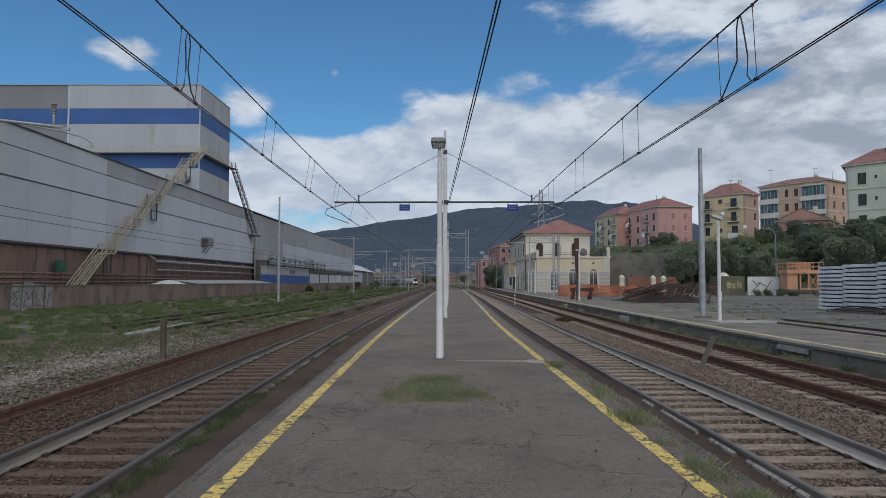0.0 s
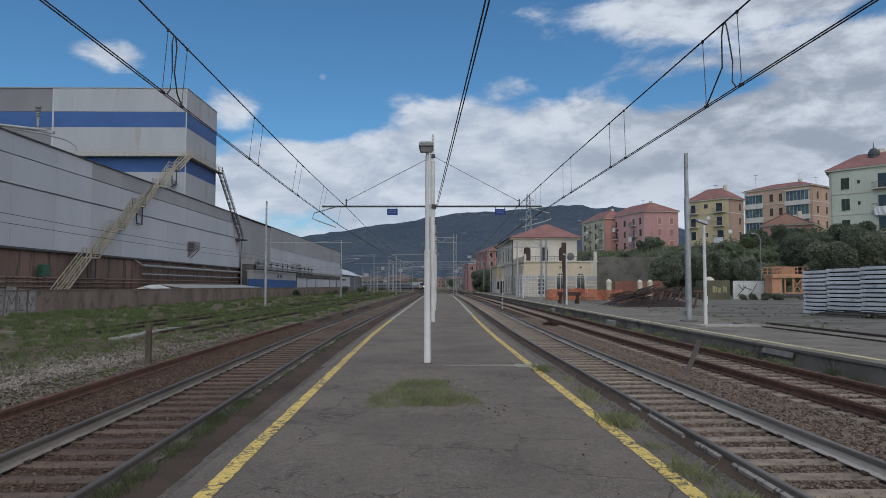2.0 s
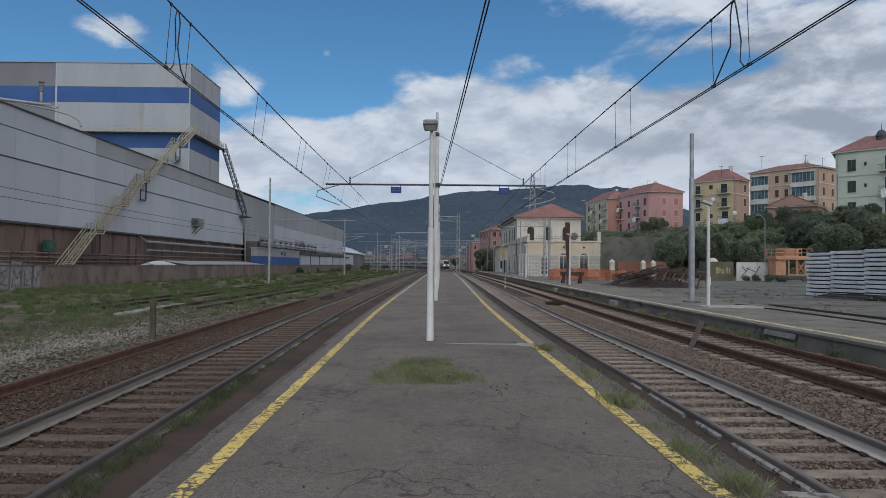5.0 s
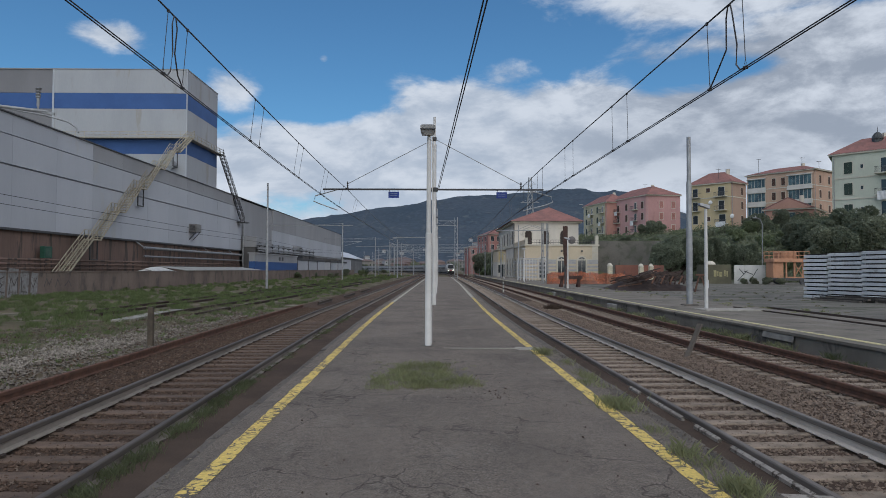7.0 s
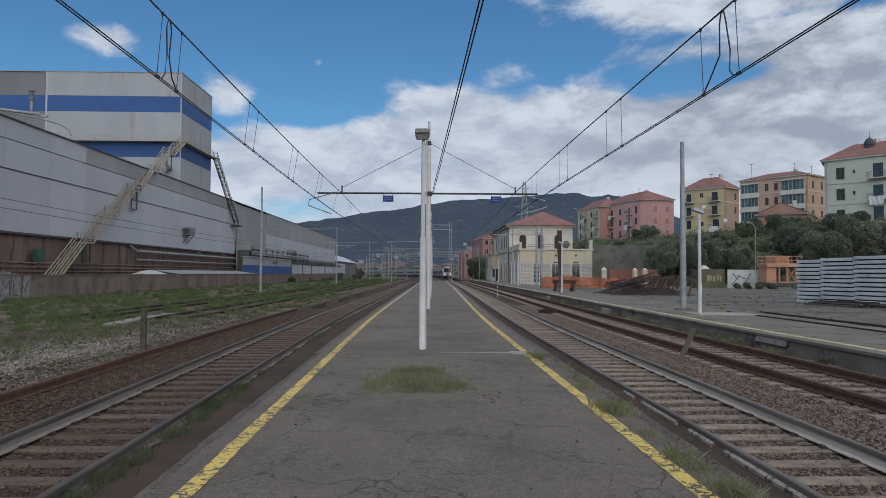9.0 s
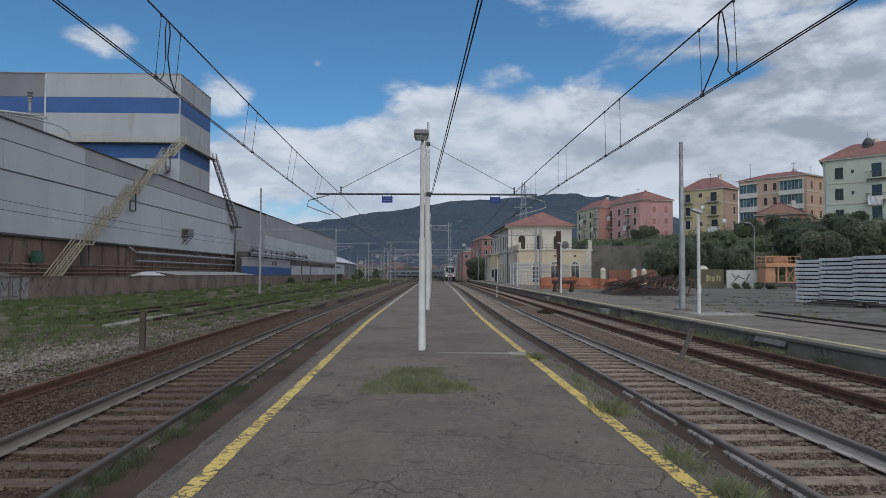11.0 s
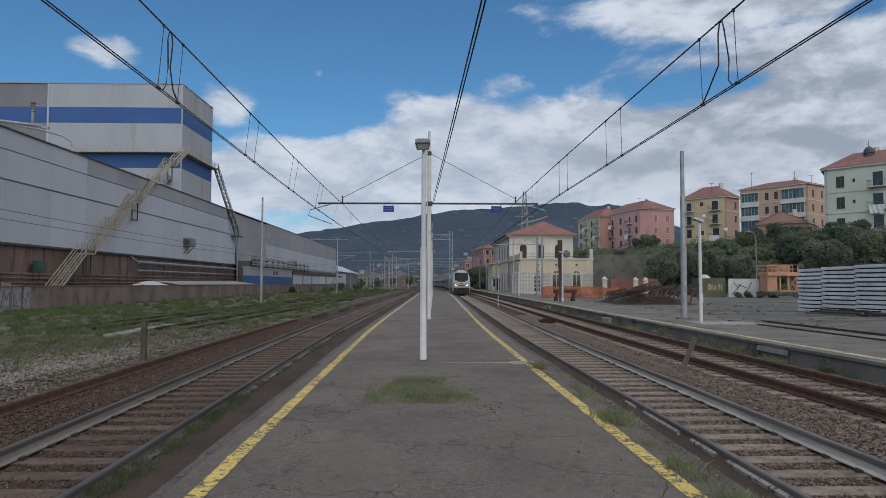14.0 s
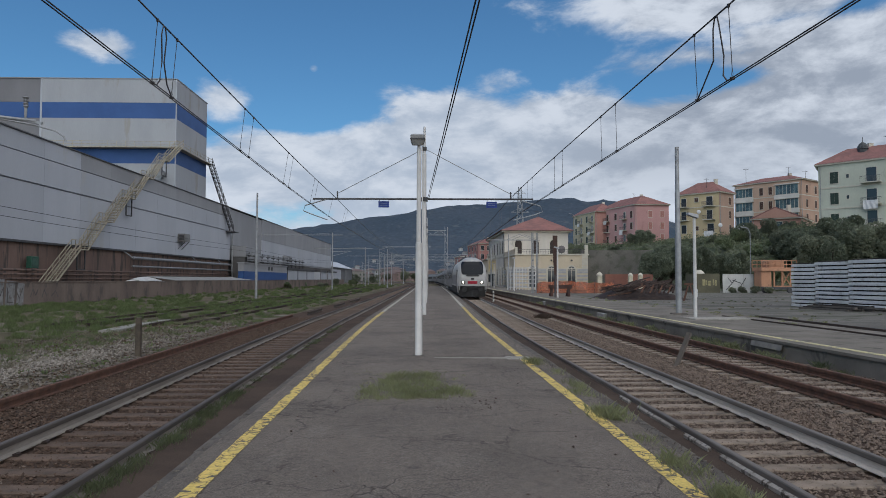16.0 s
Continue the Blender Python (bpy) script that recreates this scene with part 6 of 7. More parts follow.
def make_yard_things():
    rust_board = surface("rust_brown_board", (0.072, 0.042, 0.035), (0.05, 0.03, 0.026), 1.2, 18, .8, contrast=.2)
    # tall narrow signal board
    b = thing("signal_board", "tall narrow rust-brown signal board on a post", "signal", pose(11.6, 60.5, 0.02))
    part("post", Shape().rod((0, 0, 0), (0, 0, 2.0), .07), DARKSTEEL, b)
    part("board", Shape().loft([[(.0, -.05, 1.4), (.3, -.05, 1.4), (.24, .05, 1.4), (0, .05, 1.4)], [(-.16, -.05, 3.2), (.22, -.05, 3.2), (.22, .05, 3.2), (-.16, .05, 3.2)], [(-.2, -.05, 5.5), (.22, -.05, 5.5), (.22, .05, 5.5), (-.2, .05, 5.5)]], cap=True), rust_board, b)
    # wooden buffer beam
    b = thing("buffer_stop", "brown timber buffer stop on two legs", "buffer stop", pose(12.75, 64, 0))
    part("beam", Shape().box(-1.1, 1.1, -.2, .15, .75, 1.1, .03), rust_board, b)
    for x in (-.8, .8):
        part("leg", Shape().box(x - .13, x + .13, -.1, .15, -.05, .75), rust_board, b)
        part("brace", Shape().bar((x, .1, .7), (x, 1.1, 0), .16, .16), rust_board, b)
    # orange net
    net = surface("orange_net", (0.40, 0.125, 0.065), (0.28, 0.095, 0.055), .6, 8, .7, contrast=.3, third=(.22, .1, .07), third_scale=1.4, third_at=.58)
    net.node_tree.nodes["Principled BSDF"].inputs["Alpha"].default_value = 0.62
    f = thing("safety_net", "sagging orange plastic safety net on thin stakes", "fence", pose(0, 0, 0))
    rng = random.Random(3)
    xs = [12.7 + .55 * k for k in range(17)]
    s = Shape()
    rows = []
    for w in (0.0, .25, .5, .75, 1.0):
        rows.append([(x, 77 + .25 * math.sin(x * 1.7 + w) + .1 * w, .05 + w * (1.35 - .18 * math.sin(x * 2.1) ** 2 - .1 * math.sin(x * .7))) for x in xs])
    s.loft(rows, closed=False)
    s.loft([[(x, y + .02, z) for x, y, z in r] for r in rows], closed=False)
    part("net", s, net, f)
    for k in range(0, 17, 4):
        part("stake", Shape().rod((xs[k], 77.1, -.05), (xs[k], 77.1, 1.5), .025, n=6), DARKSTEEL, f)
    # brick-red low wall and gate pillars
    w = tagged(part("brick_wall", Shape().box(24.5, 31, 92, 92.4, -.1, 2.3), surface("old_brick", (0.21, 0.095, 0.07), (0.15, 0.07, 0.055), .5, 9, .9, .01, contrast=.25)), "low old brick wall behind the yard", "wall", kind="structure")
    pill = surface("pillar_cream", (0.47, 0.43, 0.33), (0.39, 0.36, 0.28), 1, 10, .85)
    first = None
    for x, y in ((20.6, 80), (26.7, 88), (28.0, 88)):
        if first is None:
            g = thing("gate_pillar", "cream gate pillar with a moulded cap", "pillar", pose(x, y, -.05), "gate pillars")
            part("shaft", Shape().box(-.26, .26, -.26, .26, 0, 2.1, .03), pill, g)
            part("cap", Shape().lathe([(.34, 2.1), (.36, 2.22), (.24, 2.38), (.1, 2.5), (0, 2.54)], n=8), TRIM, g)
            first = g
        else:
            copy_thing(first, pose(x, y, -.05, 0, 0, 3))
    # pile of old track panels
    pile = thing("scrap_pile", "dark pile of rusty track panels and old sleepers", "scrap pile", pose(0, 0, 0))
    rp = surface("dark_rust", (0.06, 0.042, 0.036), (0.036, 0.027, 0.024), 2, 20, .85, contrast=.3)
    heap = Shape()
    n = 14
    rows = []
    for j in range(9):
        rows.append([(15.0 + 6.8 * i / n, 54 + 1.2 * j, -.05 + 1.2 * math.sin(math.pi * i / n) ** .7 * math.sin(math.pi * j / 8) * (0.75 + .45 * noise.noise((i * .6, j * .8, 1)))) for i in range(n + 1)])
    heap.loft(rows, closed=False)
    part("mound", heap, rp, pile)
    for k in range(60):
        x, y = rng.uniform(15.5, 21.0), rng.uniform(54.5, 60)
        a = rng.uniform(-.5, .5)
        l = rng.uniform(.8, 2.2)
        z = .35 + 1.0 * math.sin(math.pi * (x - 15) / 6.8) + rng.uniform(-.2, .3)
        part("beam", Shape().bar((x - l / 2 * math.cos(a), y - .8 + l * math.sin(a) * .3, max(.05, z - .25)), (x + l / 2 * math.cos(a), y, z + rng.uniform(-.2, .25)), .11, .1), rp if k % 7 else RUST, pile)
    # trestle by the pile
    for k in range(9):
        x = 17.2 + .36 * k
        part("sleeper_end", Shape().bar((x, 53.9, .55), (x + .42, 54.3, 1.15), .1, .1), rp if k % 2 else RUST, pile)
    t = thing("trestle", "small rusty trestle with a white plate", "trestle", pose(20.3, 52, -.02))
    part("leg", Shape().bar((-.4, 0, 0), (0, .1, 1.3), .1, .1), RUST, t)
    part("leg", Shape().bar((.5, 0, 0), (.1, .1, 1.3), .1, .1), RUST, t)
    part("plate", Shape().box(.35, .65, -.05, -.02, .3, .9), SIGNWHITE, t)
    part("top", Shape().bar((-.3, .1, 1.3), (.4, .1, 1.3), .12, .12), RUST, t)
    # rusty sidings in the yard
    for x in (13.95,):
        tr = thing("railway_track", "half-buried dark rusty yard track", "railway track", pose(0, 0, 0))
        for o in (-.75, .75):
            part("rail", Shape().loft([[(x + o - .04, y, -.06), (x + o + .04, y, -.06), (x + o + .03, y, .055), (x + o - .03, y, .055)] for y in (8, 18, 30)], cap=True), CLIPDARK, tr)
    # stacks of concrete sleepers
    conc = surface("new_concrete", (0.55, 0.56, 0.575), (0.44, 0.45, 0.465), .8, 14, .8, .004, contrast=.1, piece=.06, third=(.3, .3, .29), third_scale=2, third_at=.64)
    # near-black: dark boards, and fill that paints the shade between stacked layers
    gapm = surface("gap_shade_and_timber", (0.05, 0.045, 0.042), None, 1, 10, .9)
    for k, (u0, u1) in enumerate(((0, 2.12), (2.14, 4.86), (4.88, 7.56), (7.58, 10.3))):
        m = pose(23.05, 42.35, -.05, 0, 0, -82)
        s = thing("concrete_stack", "stack of pale concrete sleepers in layers", "concrete stack", m, "stacks of concrete sleepers")
        dz = (0, .07, .13, .18)[k]
        part("bearer", Shape().box(u0 + .05, u1 - .05, .1, 2.2, 0, .03 + dz), gapm, s)
        for j in range(11):
            jx = rng.uniform(-.05, .05)
            part("sleeper", Shape().box(u0 + jx, u1 + jx - .06, -.05 * k + rng.uniform(-.04, .04), 2.3, .02 + dz + .245 * j, .02 + dz + .245 * j + .168, .015), conc, s)
            part("batten", Shape().box(u0 + .1, u1 - .1, .12, 2.2, .02 + dz + .245 * j + .168, .02 + dz + .245 * (j + 1)), gapm, s)
    # timber and rubble in front of the stacks
    s = thing("timber_pile", "low pile of dark boards beside the stacks", "timber", pose(22.2, 38.6, -.04, 0, 0, -80))
    for k in range(8):
        part("board", Shape().box(.2 * k * rng.random(), 3.5 + .2 * k * rng.random(), -.9 + .2 * k, -.75 + .2 * k, .0 + .06 * (k % 4), .12 + .06 * (k % 4)), gapm if k % 2 else KERB, s)
    # orange rail-mounted work platform
    org = surface("orange_machine_paint", (0.44, 0.23, 0.14), (0.35, 0.185, 0.115), .8, 10, .6, contrast=.15, third=(.27, .15, .1), third_scale=2)
    c = thing("work_platform", "orange steel rail-mounted lifting platform", "machine", pose(40.5, 82, 0) @ Matrix.Scale(.96, 4))
    part("chassis", Shape().box(-.2, 4.2, -1, 1.2, .45, .8, .05), DARKSTEEL, c)
    for x in (.4, 3.6):
        part("wheel", Shape().rod((x, -1.1, .4), (x, -.85, .4), .4, n=14), DARKSTEEL, c)
    part("cabin", Shape().box(0, 1.3, -.9, 1, .8, 3.1, .05).box(.2, .9, -.95, -.9, 1.4, 2.6), org, c)
    for x in (1.6, 2.6, 3.7):
        for y in (-.9, .9):
            part("post", Shape().bar((x, y, .8), (x, y, 2.75), .14, .14), org, c)
    part("brace", Shape().bar((2.6, -.9, .9), (3.7, -.9, 2.7), .1, .1), org, c)
    part("brace", Shape().bar((3.7, -.9, .9), (2.6, -.9, 2.7), .1, .1), org, c)
    part("sill_beam", Shape().bar((1.5, -.9, .85), (4, -.9, .85), .16, .16), org, c)
    part("upper_cabin", Shape().box(.9, 2.9, -1.0, 1.0, 3.2, 4.0, .04), org, c)
    part("deck", Shape().box(-.1, 4.4, -1.2, 1.3, 2.75, 3.2, .03), org, c)
    r = Shape()
    for z in (3.6, 4.1):
        r.bar((-.1, -1.15, z), (4.4, -1.15, z), .08, .08).bar((-.1, 1.25, z), (4.4, 1.25, z), .08, .08)
    for k in range(8):
        r.bar((-.1 + .64 * k, -1.15, 3.2), (-.1 + .64 * k, -1.15, 4.1), .07, .07).bar((-.1 + .64 * k, 1.25, 3.2), (-.1 + .64 * k, 1.25, 4.1), .07, .07)
    part("railing", r, org, c)
    # huts with graffiti
    h = thing("storage_hut", "low olive concrete hut with faded graffiti", "hut", pose(33.6, 84, -.05))
    part("wall", Shape().box(0, 3.1, 0, 3, 0, 2.4), surface("olive_concrete", (0.115, 0.11, 0.075), (0.085, 0.08, 0.058), .6, 9, .9, contrast=.2), h)
    for k, (a, b) in enumerate(((.9, 1.25), (1.3, 1.5), (1.6, 1.95), (2.2, 2.4), (2.5, 2.7))):
        part("graffiti_stroke", Shape().box(a, b, -.006, 0, .9 + .1 * (k % 2), 1.7 - .1 * (k % 3)), surface("faded_yellow_spray", (.30, .27, .15), (.2, .18, .1), 3, 20, .8), h)
    part("rubble", Shape().lathe([(.75, 2.4), (.6, 2.6), (.25, 2.85), (0, 2.87)], .9, 1, 7), TRIM, h)
    h = thing("site_fence", "white hoarding with dark spray strokes", "hoarding", pose(36.9, 83.6, -.05))
    for k in range(3):
        part("panel", Shape().box(1.3 * k, 1.3 * k + 1.27, 0, .12, .05, 2.35), surface("hoarding_white", (.48, .48, .46), (.38, .38, .37), .8, 8, .7, contrast=.12), h)
    for a, b in (((.4, .4), (1.6, 1.7)), ((1.2, 1.6), (2.3, 1.2)), ((2.0, .5), (2.9, 1.9)), ((.6, 1.9), (1.2, 1.2))):
        part("graffiti_stroke", Shape().bar((a[0], -.004, a[1]), (b[0], -.004, b[1]), .02, .09), DARKSTEEL, h)
    # street lamp on the bank road
    for x, y, z in ((46.4, 96, 0), (33.2, 150, 7)):
        l = thing("street_lamp", "thin grey street lamp with a curved arm", "street lamp", pose(x, y, z), "street lamps")
        part("pole", Shape().tube([(0, 0, 0), (0, 0, 8.2), (-.3, 0, 8.9), (-.8, 0, 9.1)], .06, 6), GALV, l)
        part("lantern", Shape().box(-1.3, -.7, -.12, .12, 9.03, 9.15, .03), GALV, l)
    # white screen fence by the station
    f = thing("screen_fence", "tall white mesh fence by the station", "fence", pose(0, 0, 0))
    for k in range(10):
        x = 12.6 + .42 * k
        part("post", Shape().box(x - .04, x + .04, 103.9 - 1.2 * k * .3, 104 - 1.2 * k * .3, -.05, 3.4), WHITEPOLE, f)
    for z in (.4, 1.0, 1.6, 2.2, 2.8, 3.3):
        part("bar", Shape().bar((12.6, 103.9, z), (16.4, 100.7, z), .06, .12), WHITEPOLE, f)
    # slender double masts with a small truss arm near the station
    for x, y in ((12.35, 78), (13.0, 78.6)):
        m = thing("catenary_mast", "grey twin-channel catenary mast by the station", "mast", pose(x, y, -.02), "station masts")
        part("pole", Shape().box(-.12, -.03, -.1, .1, 0, 7.0).box(.03, .12, -.1, .1, 0, 7.0), GALV, m)
        part("arm", Shape().bar((-5.2, 0, 6.15), (0.3, 0, 6.15), .07, .07).bar((-3, 0, 6.15), (-1.5, 0, 6.8), .05, .05).bar((-1.5, 0, 6.8), (0, 0, 6.2), .05, .05), GALV, m)
    # more far-platform masts in line
    for y in (100, 128, 150, 172, 195, 220):
        make_mast(11.9 + course(y) - course(31), y, 8.2, "grey catenary mast along the far platform", .2, 0.0)
    # field: rusty stake, slabs
    tagged(part("stake", Shape().box(-7.83, -7.69, 18.75, 18.87, -.55, .58, .01), surface("rusty_stake", (0.09, 0.072, 0.056), (0.06, 0.05, 0.04), 6, 40, .85)), "rusty brown iron stake beside the track", "stake")
    s = part("plank", Shape().bar((5.95, 16.1, -.42), (6.36, 16.3, .36), .12, .05), surface("grey_plank", (0.135, 0.115, 0.098), (0.09, 0.078, 0.068), 3, 30, .9))
    tagged(s, "leaning weathered plank stuck in the ballast", "plank")
    m = thing("marker_post", "short white and black marker post between the tracks", "marker post", pose(6.15, 61, -.42))
    part("post", Shape().box(-.06, .06, -.05, .05, 0, .98, .02), surface("weathered_white", (.42, .41, .38), (.28, .27, .25), 6, 40, .8), m)
    for z in (.3, .7):
        part("band", Shape().box(-.064, .064, -.054, .054, z, z + .1), DARKSTEEL, m)
    first = None
    for x, y, r in ((9.45, 36, 4), (9.7, 55, 0)):
        if first is None:
            first = tagged(part("concrete_block", Shape().box(-.18, .18, -.55, .55, 0, .28, .025), surface("block_concrete", (.29, .28, .26), (.21, .2, .19), 3, 30, .9)), "pale concrete cable block at the foot of the platform", "concrete block", group="cable blocks")
            first.matrix_basis = pose(x, y, -.42, 0, 0, r)
        else:
            copy_thing(first, pose(x, y, -.42, 0, 0, r))
    pl = part("plate", Shape().loft([[(9.30, y, -.22), (9.345, y, -.075), (9.37, y, -.075), (9.33, y, -.22)] for y in (17.7, 18.2, 18.8, 19.35)], cap=True), surface("plate_concrete", (.22, .21, .19), (.16, .15, .14), 3, 30, .9))
    tagged(pl, "pale concrete plate leaning on the platform face", "plate")
    c = thing("cable_trough", "row of low weathered concrete trough lids along the platform foot", "cable trough", pose(0, 0, 0))
    y = 11.0
    while y < 34:
        l = rng.uniform(.9, 1.3)
        if rng.random() < .72:
            o = shift(9.0, y) + rng.uniform(-.03, .03)
            part("lid", Shape().box(8.92 + o, 9.16 + o, y, y + l - .04, BED_Z - .03, BED_Z + .06 + rng.uniform(-.02, .02), .012), KERB, c)
        y += l
    tagged(part("base_slab", Shape().box(10.9, 13.4, 27.3, 28.9, 0.0, .055, .015), surface("pale_concrete", (0.33, 0.31, 0.28), (0.24, 0.225, 0.2), 4, 60, 0.9, 0.004)), "pale concrete slab under the platform lamp", "slab")
    tagged(part("slab", Shape().loft([[(-12.9, 27.4, z), (-12.25, 27.9, z), (-12.6, 31.5, z), (-12.75, 34.8, z), (-13.3, 34.3, z), (-13.15, 30.6, z)] for z in (-.52, -.41)], cap=True), surface("pale_slab", (.27, .26, .235), (.2, .19, .175), 2, 20, .9)), "broken pale concrete slab lying in the grass", "slab")
    # cover boards beside the inner rail
    plate = surface("bleached_board", (0.30, 0.275, 0.25), (0.20, 0.18, 0.16), 3, 40, .8, third=(.07, .058, .048), third_scale=9, third_at=.55)
    for y0, y1 in ((4.2, 7.3), (7.6, 8.3), (8.7, 10.1), (10.5, 11.0)):
        tagged(part("rail_guard", ribbon(Shape(), [(3.24, -.40), (3.24, -.235), (3.275, -.215), (3.30, -.40)], y0, y1), plate), "flaking pale guard board along the rail", "board", group="guard boards")
    tagged(part("board", Shape().bar((2.82, 5.72, -.245), (3.30, 5.55, -.215), .14, .03), plate), "loose bleached board lying by the rail", "board")


make_yard_things()


def make_pylon():
    p = thing("power_pylon", "grey lattice electricity pylon behind the station", "pylon", pose(56, 400, 0))
    s = Shape()
    for k in range(14):
        a, b = 4.0 * k, 4.0 * (k + 1)
        w = lambda z: 3.2 * (1 - z / 64) + .3
        for sx, sy in ((-1, -1), (1, -1), (1, 1), (-1, 1)):
            s.bar((sx * w(a), sy * w(a), a), (sx * w(b), sy * w(b), b), .28, .28)
        s.bar((-w(a), -w(a), a), (w(b), -w(b), b), .16, .16).bar((w(a), -w(a), a), (-w(b), -w(b), b), .16, .16)
        s.bar((-w(a), w(a), a), (w(b), w(b), b), .16, .16)
    part("tower", s, GALV, p)
    s = Shape()
    for z, l in ((41, 5.5), (47, 4.5), (52, 3.5)):
        s.bar((-l, 0, z), (l, 0, z), .25, .25).bar((-l, 0, z), (0, 0, z + 2.4), .16, .16).bar((l, 0, z), (0, 0, z + 2.4), .16, .16)
    part("crossarm", s, GALV, p)


make_pylon()

# ---------------------------------------------------------------- bank and plants


def bank_height(x, y):
    t = 131.0 if x < 40 else 131 - 37 * min(1, (x - 40) / 12)
    u = max(0.0, min(1.0, (y - t) / 34))
    top = 9.0 + 2.5 * max(0.0, min(1.0, (x - 62) / 8))
    h = top * u * u * (3 - 2 * u)
    if x < 48:
        h = max(h, 6.7 * max(0, min(1, (y - t) / .6)))
    h += max(0, min(6.0, (y - 165) * .06))
    return h - .06


def make_bank():
    xs = [30 + 2.5 * k for k in range(44)]
    ys = [90 + 2.0 * k for k in range(82)]
    s = Shape()
    for y in ys:
        for x in xs:
            s.v.append((x, y, bank_height(x, y) + .5 * noise.noise((x * .2, y * .2, 0)) * (y > 100)))
    n = len(xs)
    for j in range(len(ys) - 1):
        for i in range(n - 1):
            s.f.append((j * n + i, j * n + i + 1, (j + 1) * n + i + 1, (j + 1) * n + i))
    tagged(part("bank", s, surface("bank_soil", (0.09, 0.108, 0.066), (0.10, 0.108, 0.075), .2, 4, .95, contrast=.3), smooth=True), "overgrown bank rising behind the yard", "bank", kind="structure")
    # undergrowth all over the bank
    rng = np.random.default_rng(31)
    n = 90000
    x, y = rng.uniform(30.5, 112, n), 93 + 92 * rng.random(n) ** 1.3
    keep = (x < 47) & (y > 132) | (x >= 47)
    x, y = x[keep], y[keep]
    n = len(x)
    lump = np.array([.45 + noise.noise((a * .35, b * .35, 7)) + .5 * noise.noise((a * 1.1, b * 1.1, 3)) for a, b in zip(x, y)])
    z = np.array([bank_height(a, b) for a, b in zip(x, y)]) + np.maximum(.05, lump * 1.5) * rng.random(n) ** .6
    a = rng.normal(0, 1, (n, 3)) * (1, 1, .45)
    a /= np.linalg.norm(a, axis=1)[:, None]
    b = np.cross(a, rng.normal(0, 1, (n, 3)))
    b /= np.linalg.norm(b, axis=1)[:, None]
    s = rng.uniform(.12, .30, n)[:, None]
    p = np.stack([x, y, z], -1)
    v = np.stack([p - a * s, p + b * s * .5, p + a * s, p - b * s * .5], 1).reshape(-1, 3)
    f = (np.arange(4)[None] + 4 * np.arange(n)[:, None])
    tagged(raw("undergrowth", v.tolist(), f.tolist(), leaf_surface("undergrowth_leaf", (0.175, 0.20, 0.125))), "dense green undergrowth covering the bank", "undergrowth", kind="stuff")
    w = part("retaining_wall", Shape().loft([[(30.3, 130.6, z), (46.5, 128.5, z), (46.5, 130.5, z), (30.3, 132, z)] for z in (-.3, 7.2)], cap=True),
             surface("dark_retaining_wall", (0.138, 0.128, 0.116), (0.105, 0.099, 0.09), .3, 5, .95, .02, third=(.08, .084, .066), third_scale=.6, third_at=.57, contrast=.25))
    tagged(w, "dark weathered retaining wall below the houses", "wall", kind="structure")


make_bank()

LEAF = {}
for _name, _c in (("dark_leaf", (0.172, 0.198, 0.14)), ("olive_leaf", (0.205, 0.225, 0.16)), ("green_leaf", (0.19, 0.23, 0.13))):
    LEAF[_name] = leaf_surface(_name, _c)
BARK = surface("bark", (0.075, 0.06, 0.05), (0.05, 0.04, 0.034), 3, 20, .95, .01)


def leaf_cloud(rng, blobs, count, size):
    """Leaves scattered through several uneven clumps."""
    v, f = [], []
    for k in range(count):
        bx, by, bz, br = blobs[rng.randrange(len(blobs))]
        while True:
            d = Vector((rng.uniform(-1, 1), rng.uniform(-1, 1), rng.uniform(-1, 1)))
            if .25 < d.length < 1:
                break
        r = d.length ** .22
        p = Vector((bx, by, bz)) + d.normalized() * br * r
        if p.z < .05:
            p.z = .05 + rng.random() * .3
        a = Vector((rng.gauss(0, .7), rng.gauss(0, .7) - .35, rng.gauss(.7, .5))).normalized()
        b = a.orthogonal().normalized()
        b = (b * math.cos(k) + a.cross(b) * math.sin(k))
        c = a.cross(b)
        s = size * rng.uniform(.6, 1.35)
        n = len(v)
        v += [tuple(p - b * s), tuple(p + c * s * .45), tuple(p + b * s), tuple(p - c * s * .45)]
        f.append((n, n + 1, n + 2, n + 3))
    return v, f


def plant(name, label, category, seed, h, spread, trunk, count, leaf, mat, group):
    rng = random.Random(seed)
    t = thing(name, label, category, pose(0, 0, -50), group)
    s = Shape()
    s.rod((0, 0, -.6), (rng.uniform(-.15, .15), 0, trunk + .4), .06 * h / 2.2, .035 * h / 2.2, 7)
    blobs = []
    for k in range(14):
        a = k * 2.4 + rng.random()
        r = spread * rng.uniform(.15, .75)
        z = trunk + (h - trunk) * rng.uniform(.2, .82)
        q = spread * rng.uniform(.2, .42)
        blobs.append((r * math.cos(a), r * math.sin(a), z, q))
        s.rod((0, 0, trunk * .7), (r * math.cos(a) * .85, r * math.sin(a) * .85, z), .022 * h / 2.2, .008 * h, 5)
    part("trunk", s, BARK, t)
    v, f = leaf_cloud(rng, blobs, count, leaf)
    raw("crown", v, f, mat, t)
    return t


